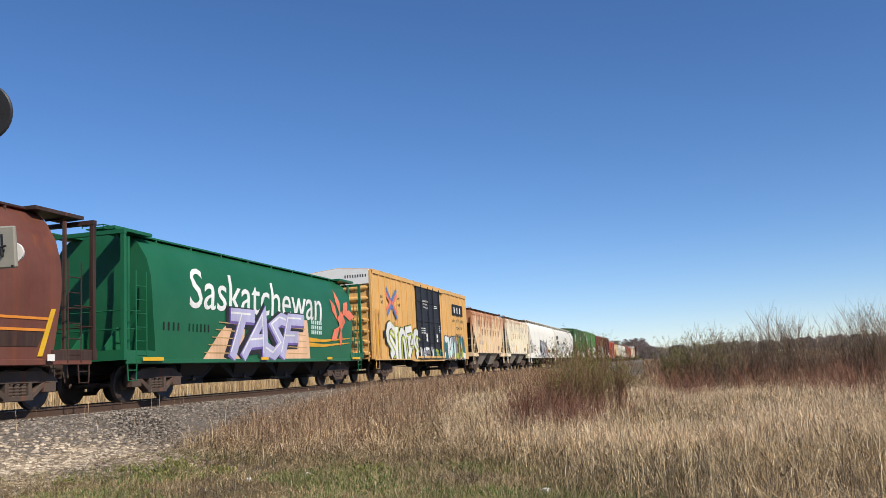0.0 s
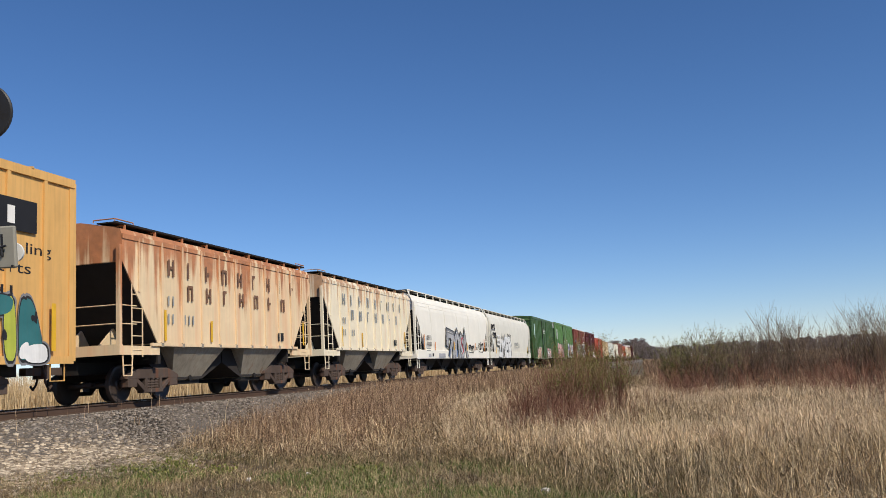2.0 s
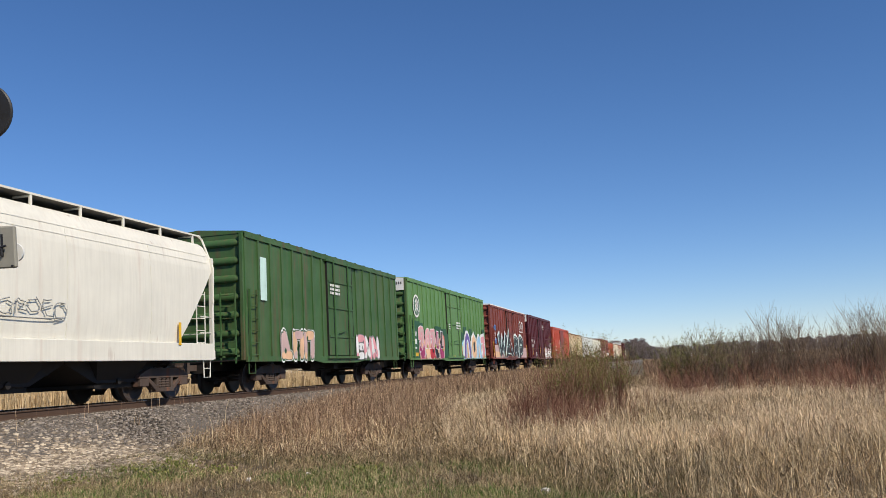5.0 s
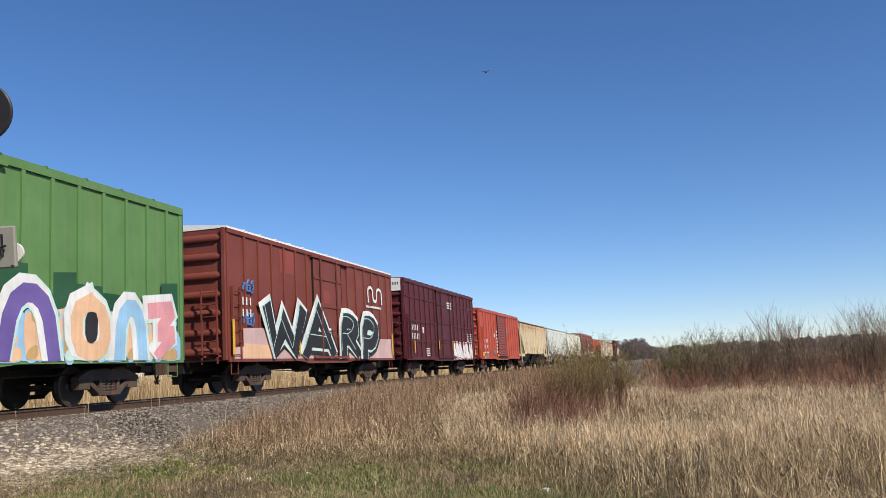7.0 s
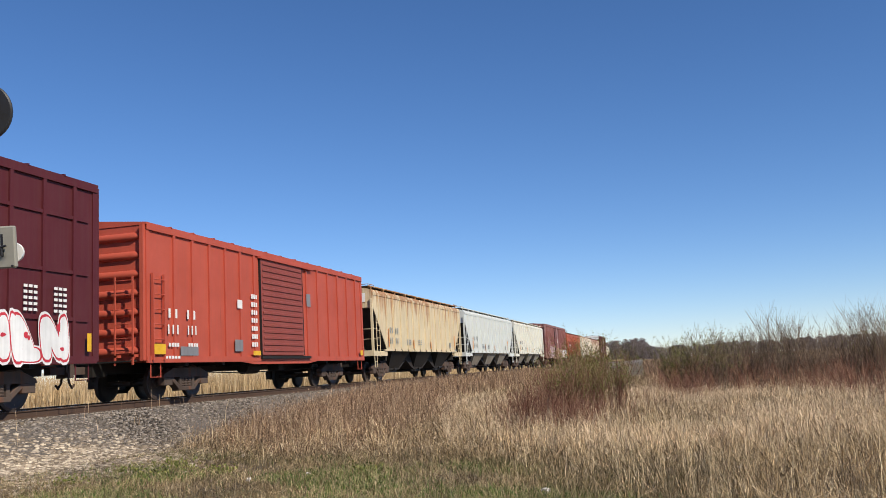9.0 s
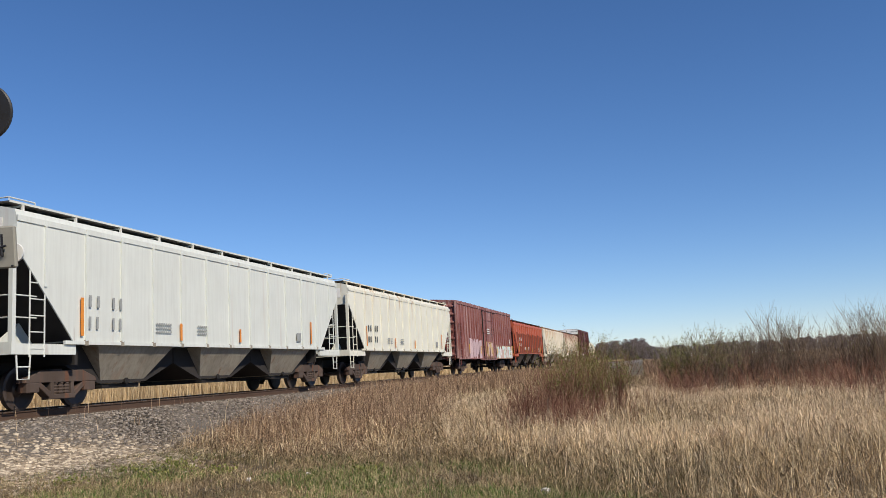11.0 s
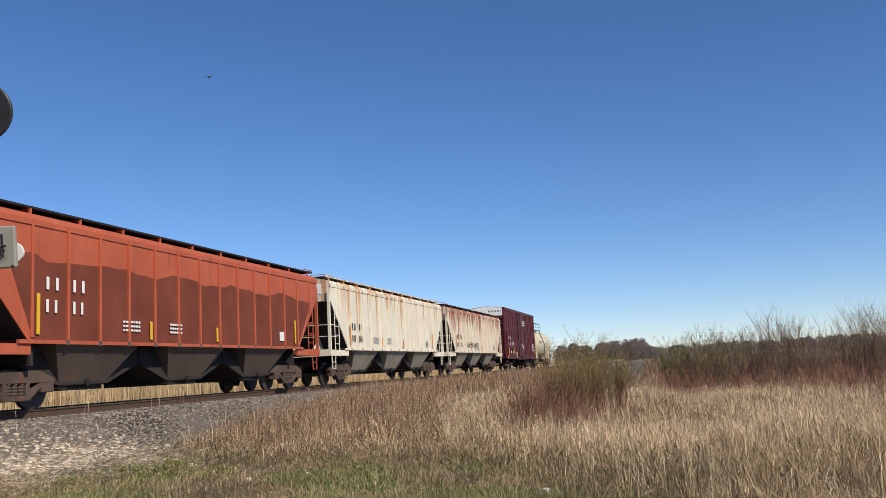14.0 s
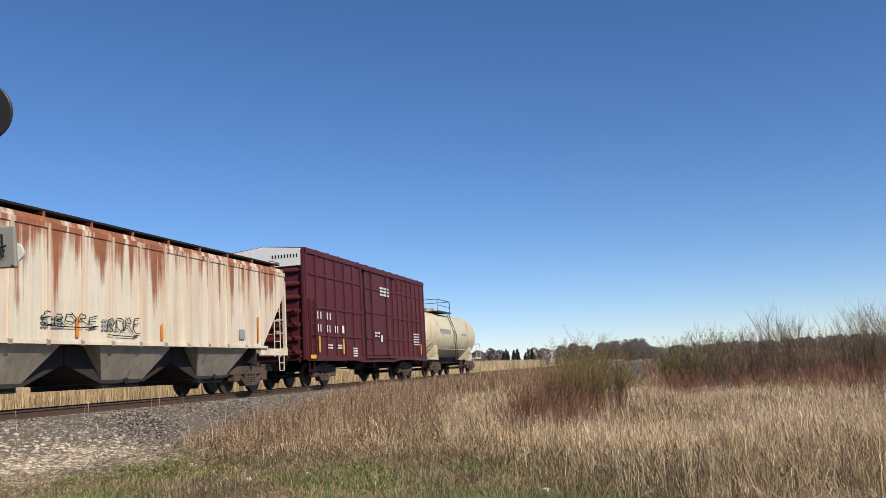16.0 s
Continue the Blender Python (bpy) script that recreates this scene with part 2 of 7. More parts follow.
def throw_up(parent, y, x0, x1, z0, z1, n, fills, outline, halo=None, seed=1, ground=None, slant=0.0):
    """Sprayed forms: each a few thick leaning strokes with a halo, a dark rim and a two-tone body, in thin flat layers."""
    rng = random.Random(seed)
    w, hh = (x1 - x0) / n, z1 - z0

    def lay(m, depth, pts):
        for _ in range(2):
            pts = [q for (ax, az), (bx, bz) in zip(pts, pts[1:] + pts[:1]) for q in ((ax * 0.78 + bx * 0.22, az * 0.78 + bz * 0.22), (ax * 0.22 + bx * 0.78, az * 0.22 + bz * 0.78))]
        out.append(part("graffiti", Shape().prism(pts, y - depth - 0.001, y - depth), m, parent))

    def kept(pts):
        return [(min(max(px_, x0 - 0.2), x1 + 0.1), max(pz_, z0)) for px_, pz_ in pts]

    out = []
    for m_ in ground or ():
        for i in range(n):
            lay(m_, 0.0004 + 0.00008 * i + 0.0003 * (m_ is ground[-1]), kept(blob(rng, x0 + (i + rng.random()) * w, z0 + hh * rng.uniform(0.2, 0.75), w * 1.5, hh * rng.uniform(0.5, 0.9), 11, 0.25)))
    for i in range(n):
        xl = x0 + i * w
        e = lambda k_: rng.uniform(-k_, k_)
        fat = w * rng.uniform(0.26, 0.36)
        lean = slant * hh + e(0.1) * w
        strokes = [[(xl + e(0.05) * w, z0 + e(0.03)), (xl + fat * 1.15, z0 + e(0.05)), (xl + fat + lean, z1 - 0.1 * hh + e(0.1)), (xl + lean - 0.02, z1 + e(0.1) * hh)]]
        kind = rng.randrange(4)
        if kind in (0, 2):
            strokes.append([(xl + w * 0.62, z0 + e(0.04)), (xl + w * 1.0, z0 + e(0.06)), (xl + w * 0.98 + lean, z1 + e(0.06)), (xl + w * 0.66 + lean, z1 - 0.06 * hh)])
        if kind in (0, 1):
            strokes.append([(xl + w * 0.45, z0 + hh * 0.02), (xl + w * 0.86, z0 + hh * 0.1), (xl + w * 0.42 + lean, z1 - 0.05 * hh), (xl + w * 0.1 + lean, z1)])
        if kind in (1, 3):
            strokes.append([(xl + w * 0.2, z0 + e(0.03)), (xl + w * 0.98, z0 - 0.02 * hh), (xl + w * 0.92, z0 + hh * 0.3), (xl + w * 0.25, z0 + hh * 0.26)])
        if kind in (2, 3):
            strokes.append([(xl + w * 0.2 + lean, z1 - hh * 0.34), (xl + w * 0.9 + lean, z1 - hh * 0.28), (xl + w * 0.98 + lean, z1 + e(0.04)), (xl + w * 0.15 + lean, z1 + 0.02)])
        if kind == 3:
            strokes.append(blob(rng, xl + w * 0.6 + lean / 2, z0 + hh * 0.52, w * 0.7, hh * 0.34, 9))
        for q, pts in enumerate(strokes):
            if halo:
                lay(halo, 0.001 + 0.0005 * q, grown(pts, 0.11))
            lay(outline, 0.005 + 0.0005 * q, grown(pts, 0.05))
            lay(fills[(i + (1 if q == 2 else 0)) % len(fills)], 0.009 + 0.0005 * q, grown(pts, -0.012))
        p0, p1 = strokes[0][0], strokes[0][1]
        if len(fills) > 1:
            lay(fills[(i + 1) % len(fills)], 0.0125, [(p0[0] + 0.02, p0[1] + 0.03), (p1[0] - 0.03, p1[1] + 0.03), (p1[0] - 0.05, p1[1] + hh * 0.3), (p0[0] + 0.05, p0[1] + hh * 0.22)])
        for j in range(2):
            lay(outline, 0.0145 + 0.0006 * j, blob(rng, xl + w * rng.uniform(0.3, 0.75), z0 + hh * rng.uniform(0.25, 0.75), w * rng.uniform(0.08, 0.2), hh * rng.uniform(0.08, 0.2), 7, 0.35))
    return out


def rounded(pts, times=2):
    """Cuts the corners of an open line."""
    for _ in range(times):
        mid = [q for (ax, az), (bx, bz) in zip(pts, pts[1:]) for q in ((ax * 0.75 + bx * 0.25, az * 0.75 + bz * 0.25), (ax * 0.25 + bx * 0.75, az * 0.25 + bz * 0.75))]
        pts = [pts[0]] + mid[1:-1] + [pts[-1]]
    return pts


def scrawl(parent, y, x0, x1, z0, z1, n, material, seed=1, r=0.014):
    """Thin looping tags in marker, a few strokes side by side and a tail under them."""
    rng = random.Random(seed)
    s = Shape()
    w, hh = (x1 - x0) / n, z1 - z0
    for i in range(n):
        x = x0 + w * i
        top, low = z1 - hh * rng.uniform(0, 0.2), z0 + hh * rng.uniform(0.05, 0.3)
        kind = rng.randrange(4)
        if kind == 0:
            lines = [[(x, low), (x + w * 0.1, top), (x + w * 0.8, top - hh * 0.1), (x + w * 0.7, (top + low) / 2), (x + w * 0.1, (top + low) / 2), (x + w * 0.9, low)]]
        elif kind == 1:
            lines = [[(x + w * 0.7, top), (x, top - hh * 0.1), (x, low), (x + w * 0.8, low), (x + w * 0.85, top - hh * 0.2), (x + w * 0.5, top)]]
        elif kind == 2:
            lines = [[(x, low), (x + w * 0.2, top), (x + w * 0.5, (top + low) / 2), (x + w * 0.75, top), (x + w * 0.9, low)]]
        else:
            lines = [[(x + w * 0.8, top), (x + w * 0.05, top), (x + w * 0.1, low), (x + w * 0.9, low)], [(x, (top + low) / 2), (x + w * 0.7, (top + low) / 2 + 0.03)]]
        for line in lines:
            s.tube([(px_ + rng.uniform(-0.1, 0.1) * w, y, pz_ + rng.uniform(-0.09, 0.09) * hh) for px_, pz_ in rounded(line)], r, 4)
    if n > 3:
        s.tube([(px_, y, pz_) for px_, pz_ in rounded([(x0, z0), (x0 + w * n * 0.7, z0 - hh * 0.08), (x1, z0 + hh * 0.1), (x1 - w, z0 - hh * 0.12)])], r, 4)
    tagged(part("graffiti", s, material, parent), kind="stuff")


STROKES = {
    "W": [[(0, 1), (0.2, 0), (0.48, 0.72), (0.74, 0), (1, 1)]],
    "A": [[(0, 0), (0.5, 1), (1, 0)], [(0.2, 0.34), (0.8, 0.34)]],
    "R": [[(0.05, 0), (0.05, 1), (0.6, 1), (0.95, 0.78), (0.6, 0.5), (0.1, 0.5)], [(0.42, 0.5), (1, 0)]],
    "P": [[(0.05, 0), (0.05, 1), (0.65, 1), (1.0, 0.72), (0.65, 0.38), (0.1, 0.38)]],
    "T": [[(0, 1), (1, 1)], [(0.5, 1), (0.45, 0)]],
    "S": [[(1, 0.9), (0.5, 1), (0.05, 0.76), (0.95, 0.3), (0.5, 0), (0, 0.1)]],
    "F": [[(1, 1), (0.05, 1), (0.05, 0)], [(0.05, 0.52), (0.8, 0.52)]],
    "H": [[(0.05, 0), (0.05, 1)], [(0.95, 0), (0.95, 1)], [(0.05, 0.5), (0.95, 0.5)]],
    "O": [[(0.5, 1), (0.06, 0.8), (0.06, 0.2), (0.5, 0), (0.94, 0.2), (0.94, 0.8), (0.5, 1)]],
    "E": [[(1, 1), (0.05, 1), (0.05, 0), (1, 0)], [(0.05, 0.5), (0.85, 0.5)]],
    "Z": [[(0, 0.95), (1, 1), (0.15, 0.05), (1, 0)]],
    "M": [[(0, 0), (0.12, 1), (0.5, 0.4), (0.88, 1), (1, 0)]],
    "B": [[(0.05, 0), (0.05, 1), (0.7, 1), (0.9, 0.76), (0.6, 0.52), (0.95, 0.26), (0.7, 0), (0.05, 0)], [(0.05, 0.52), (0.6, 0.52)]],
    "N": [[(0.05, 0), (0.05, 1), (0.9, 0), (0.95, 1)]],
    "stem": [[(0.3, 0), (0.5, 1)]],
    "arch": [[(0, 0), (0.1, 0.75), (0.5, 1), (0.9, 0.75), (1, 0)]],
    "peak": [[(0, 0), (0.5, 1), (1, 0)]],
    "hook": [[(0.9, 0.85), (0.4, 1), (0.05, 0.7), (0.5, 0.45), (0.95, 0.2), (0.45, 0)]],
    "bolt": [[(0, 0.95), (0.9, 1), (0.2, 0.45), (0.95, 0.5), (0.3, 0)]],
    "bend": [[(0, 0.6), (0.05, 1), (1, 0.92), (0.45, 0)]],
}


def ribbon(pts, w, y, slim=1.0):
    """A flat stroke of width w along an open line in x and z."""
    rings, n = [], len(pts)
    for i, (px_, pz_) in enumerate(pts):
        d0 = Vector((px_ - pts[i - 1][0], pz_ - pts[i - 1][1])).normalized() if i else None
        d1 = Vector((pts[i + 1][0] - px_, pts[i + 1][1] - pz_)).normalized() if i < n - 1 else None
        d0, d1 = d0 or d1, d1 or d0
        m = Vector((-(d0.y + d1.y), d0.x + d1.x))
        m = m.normalized() if m.length > 0.05 else Vector((-d0.y, d0.x))
        k_ = 1 / max(0.55, m.dot(Vector((-d0.y, d0.x))))
        ww = w / 2 * (1 if 0 < i < n - 1 else slim) * k_
        ex, ez = px_, pz_
        if i in (0, n - 1):
            ex, ez = px_ + (-d1.x if i == 0 else d0.x) * w * 0.42, pz_ + (-d1.y if i == 0 else d0.y) * w * 0.42
        yi = y - 0.00012 * i
        rings.append([(ex + m.x * ww, yi, ez + m.y * ww), (ex - m.x * ww, yi, ez - m.y * ww), (ex - m.x * ww, yi + 0.001, ez - m.y * ww), (ex + m.x * ww, yi + 0.001, ez + m.y * ww)])
    return Shape().loft(rings)


def piece(parent, y, forms, z0, layers, slant=0.0, seed=1, soft=0, floor=None, fills=None):
    """Sprayed capitals of fat strokes. forms: letter, x from, x to, top. layers: material, stroke width, shift in x and z, from the back to the front."""
    rng = random.Random(seed)
    obs = []
    floor = z0 - 0.04 if floor is None else floor
    for i, (c_, xa, xb, zt) in enumerate(forms):
        for q, line in enumerate(STROKES[c_]):
            line = [(xa + (xb - xa) * (u_ + rng.uniform(-0.04, 0.04)) + slant * v_ * (zt - z0), z0 + (zt - z0) * (v_ + rng.uniform(-0.03, 0.03))) for u_, v_ in line]
            line = rounded(line, soft) if soft else line
            for l_, (m, w, dx, dz) in enumerate(layers):
                m = fills[i % len(fills)] if m is None else m
                sh = ribbon([(px_ + dx, max(pz_ + dz, floor + w * 0.3)) for px_, pz_ in line], w, 0.0)
                sh.v = [(vx, vy, max(vz, floor)) for vx, vy, vz in sh.v]
                obs.append(part("graffiti", sh, m, parent, "", pose(0, y - 0.004 * l_ - 0.0005 * i - 0.00025 * q - 0.0008 * (l_ > 0), 0)))
    return obs


def wrap(ob, wide, proud=0.012):
    """Lays flat art on the curved side of a car whose half width at height z is wide(z)."""
    bm = bmesh.new()
    bm.from_mesh(ob.data)
    z0 = ob.location.z
    for i in range(18):
        z = 1.0 + 0.2 * i - z0
        geom = list(bm.verts) + list(bm.edges) + list(bm.faces)
        bmesh.ops.bisect_plane(bm, geom=geom, plane_co=(0, 0, z), plane_no=(0, 0, 1))
    for v in bm.verts:
        v.co.y = v.co.y - wide(v.co.z + z0) - proud - ob.location.y
    bm.to_mesh(ob.data)
    bm.free()
    return ob


# ---- box cars ----
def boxcar(x0, x1, eave, mats, posts, door, label, end_top=None, girts=(), sill=1.0, low=0.86, ribs=7, door_mat=None, door_style="plug", roof_edge=None, post_d=0.05):
    """x0, x1: its ends along the track at eight seconds. posts: places along the side as parts of its length. door: from, to, likewise."""
    body_m, roof_m, end_m = mats
    L, hw = x1 - x0, 1.57
    car = tagged(new("boxcar"), label, "boxcar", "cars of the freight train")
    h = L / 2
    body = part("body", Shape().box(-h, h, -hw, hw, sill, eave), body_m, car, bevel=0.02)
    r = Shape()
    gable = [(-hw - 0.05, eave - 0.01), (-hw - 0.05, eave + 0.05), (0, eave + 0.2), (hw + 0.05, eave + 0.05), (hw + 0.05, eave - 0.01)]
    r.loft([[(x, y, z) for y, z in gable] for x in (-h - 0.02, h + 0.02)])
    roof = part("roof", r, roof_m, car)
    seam = Shape().loft([[(x, y, z + 0.03) for y, z in gable] for x in (-0.025, 0.025)]).mesh("roof_seam", roof_m)
    for i in range(1, 14):
        part("roof_seam", seam, roof_m, roof, "", pose(-h + L * i / 14, 0, 0))
    # top and bottom chords
    for k in (-1, 1):
        yy = k * (hw + 0.02)
        part("top_chord", Shape().box(-h, h, yy - 0.035, yy + 0.035, eave - 0.14, eave - 0.012), roof_edge or body_m, body)
        part("side_sill", Shape().box(-h + 0.02, h - 0.02, yy - 0.03, yy + 0.03, sill - 0.06, sill + 0.1), body_m, body)
        d0, d1 = -h + L * (door[0] - 0.03), -h + L * (door[1] + 0.03)
        part("dropped_sill", Shape().prism([(d0 - 0.9, sill - 0.055), (d0, low), (d1, low), (d1 + 0.9, sill - 0.055)], yy - 0.02, yy + 0.02), body_m, body)
    post = Shape().box(-0.05, 0.05, -hw - post_d, -hw + 0.01, sill + 0.1, eave - 0.14).mesh("side_post", body_m)
    post_far = Shape().box(-0.05, 0.05, hw - 0.01, hw + post_d, sill + 0.1, eave - 0.14).mesh("side_post", body_m)
    for p in posts:
        part("side_post", post, body_m, body, "", pose(-h + L * p, 0, 0))
        part("side_post", post_far, body_m, body, "", pose(-h + L * p, 0, 0))
    corner = Shape().box(-0.07, 0.07, -hw - 0.03, -hw + 0.05, sill, eave).mesh("corner_post", body_m)
    for x in (-h + 0.07, h - 0.07):
        part("corner_post", corner, body_m, body, "", pose(x, 0, 0))
    for g0, g1, gz in girts:
        part("girt", Shape().box(-h + L * g0, -h + L * g1, -hw - post_d + 0.01, -hw + 0.01, gz - 0.04, gz + 0.04), body_m, body)
    # corrugated ends
    zt = eave - (0.62 if end_top else 0.15)
    tall = (zt - sill - 0.4) / (ribs - 1) * 0.36
    oval = [(0.11 * math.cos(t), 0.62 * tall * math.sin(t)) for t in [2 * math.pi * i / 12 for i in range(12)]]
    rib = Shape().loft([[(a * f, y, b * f) for a, b in oval] for y, f in ((-hw + 0.12, 0.3), (-hw + 0.3, 1.0), (hw - 0.3, 1.0), (hw - 0.12, 0.3))]).mesh("end_rib", end_m, smooth=True)
    for i in range(ribs):
        z = sill + 0.25 + (zt - sill - 0.4) * i / (ribs - 1)
        for k in (-1, 1):
            part("end_rib", rib, end_m, body, "", pose(k * (h + 0.005), 0, z))
    for k in (-1, 1):
        for y in (-hw, hw - 0.1):
            part("end_frame", Shape().box(k * (h + 0.05) - 0.06, k * (h + 0.05) + 0.06, y, y + 0.1, sill, eave - 0.01), end_m, body)
        if end_top:
            gab = [(-hw + 0.105, eave - 0.6), (hw - 0.105, eave - 0.6), (hw - 0.105, eave + 0.02), (0, eave + 0.17), (-hw + 0.105, eave + 0.02)]
            part("end_panel", Shape().loft([[(k * (h + 0.06) + d, yy, zz) for yy, zz in gab] for d in (-0.05, 0.05)]), end_top, body, "white painted end panel")
    # doors
    dm = door_mat or body_m
    dx0, dx1 = -h + L * door[0], -h + L * door[1]
    leaves = [(dx0, (dx0 + dx1) / 2 - 0.01), ((dx0 + dx1) / 2 + 0.01, dx1)] if door_style == "double" else [(dx0, dx1)]
    for a, b in leaves:
        leaf = part("door", Shape().box(a, b, -hw - 0.07, -hw + 0.01, sill + 0.14, eave - 0.2), dm, body, "", None, 0.012)
        for xg in (a - 0.03, b + 0.005):
            part("door_gap", Shape().box(xg, xg + 0.03, -hw - 0.075, -hw + 0.005, sill + 0.14, eave - 0.2), STEEL_DARK, leaf)
        if door_style == "ribbed":
            n = 15
            bar = Shape().box(a + 0.1, b - 0.1, -hw - 0.1, -hw - 0.06, -0.045, 0.045).mesh("door_rib", dm, 0.012)
            for i in range(n):
                part("door_rib", bar, dm, leaf, "", pose(0, 0, sill + 0.3 + (eave - sill - 0.65) * i / (n - 1)))
        else:
            for q in ((0.2, 0.78) if door_style == "plug" else (0.3, 0.86)):
                xx = a + (b - a) * q
                part("lock_rod", Shape().tube([(xx, -hw - 0.135, sill + 0.02), (xx, -hw - 0.135, eave - 0.1)], 0.028), dm, leaf)
                # dark strip painted in as the shadow the rod casts on the door
                part("rod_shadow", Shape().box(xx + 0.01, xx + 0.06, -hw - 0.076, -hw - 0.06, sill + 0.16, eave - 0.22), STEEL_DARK, leaf)
            for z in (0.22, 0.5, 0.76):
                zz = sill + (eave - sill) * z
                part("door_girt", Shape().box(a + 0.03, b - 0.03, -hw - 0.105, -hw - 0.065, zz - 0.035, zz + 0.035), dm, leaf)
            part("door_handle", Shape().tube([(a + (b - a) * 0.35, -hw - 0.13, sill + 1.0), (a + (b - a) * 0.62, -hw - 0.13, sill + 1.12)], 0.025), dm, leaf)
    for z, t in ((sill + 0.07, 0.09), (eave - 0.17, 0.06)):
        part("door_track", Shape().box(dx0 - (0.2 if door_style != "ribbed" else 0.1), dx1 + (0.9 if z > 2 else 0.5), -hw - 0.13, -hw + 0.0, z - t / 2, z + t / 2), STEEL_DARK if z < 2 and door_style == "ribbed" else body_m, body)
    # ladders and steps
    lad = Shape()
    for i in range(6):
        z = sill + 0.15 + 0.38 * i
        lad.tube([(-h + 0.22, -hw - 0.1, z), (-h + 0.68, -hw - 0.1, z)], 0.014)
    for x in (-h + 0.2, -h + 0.7):
        lad.box(x - 0.02, x + 0.02, -hw - 0.11, -hw - 0.03, sill, sill + 2.2)
    part("ladder", lad, body_m, body)
    lad = Shape()
    for i in range(6):
        z = sill + 0.2 + 0.36 * i
        lad.tube([(-h - 0.28, -hw + 0.2, z), (-h - 0.28, -hw + 0.66, z)], 0.014)
    for y in (-hw + 0.18, -hw + 0.68):
        lad.box(-h - 0.3, -h - 0.05, y - 0.02, y + 0.02, sill + 0.1, sill + 0.16).box(-h - 0.3, -h - 0.26, y - 0.02, y + 0.02, sill - 0.1, sill + 2.1)
    part("end_ladder", lad, end_m, body)
    for x in (-h + 0.45, h - 0.45):
        st = Shape().tube([(x - 0.22, -hw + 0.02, sill), (x - 0.22, -hw + 0.02, sill - 0.42), (x + 0.22, -hw + 0.02, sill - 0.42), (x + 0.22, -hw + 0.02, sill)], 0.018)
        part("step", st, body_m, body)
    # underframe
    u = Shape().box(-h + 0.1, h - 0.1, -0.22, 0.22, 0.72, sill + 0.02)
    for i in range(7):
        x = -h + L * (i + 1) / 8
        u.box(x - 0.08, x + 0.08, -hw + 0.05, hw - 0.05, sill - 0.14, sill + 0.02)
    part("underframe", u, STEEL_DARK, car)
    ug = Shape().disc((-0.9, -0.75, 0.78), 0.2, 0.9, "x", 14).box(0.6, 1.0, -1.1, -0.7, 0.66, 0.94)
    ug.tube([(-h + 2.9, -0.9, 0.72), (-1.8, -0.95, 0.62), (2.0, -0.95, 0.66), (h - 2.9, -0.9, 0.74)], 0.018)
    part("brake_gear", ug, STEEL_DARK, car)
    running_gear(car, (-h + 2.55, h - 2.55), h + 0.35)
    part("end_platform", Shape().box(-h - 0.32, -h - 0.06, -1.35, 1.35, sill - 0.02, sill + 0.02).box(-h - 0.28, -h + 0.3, -0.25, 0.25, 0.66, 0.99), STEEL_DARK, car)
    trains.append((car, (x0 + x1) / 2))
    car["half"] = h
    return car, body, -h, hw


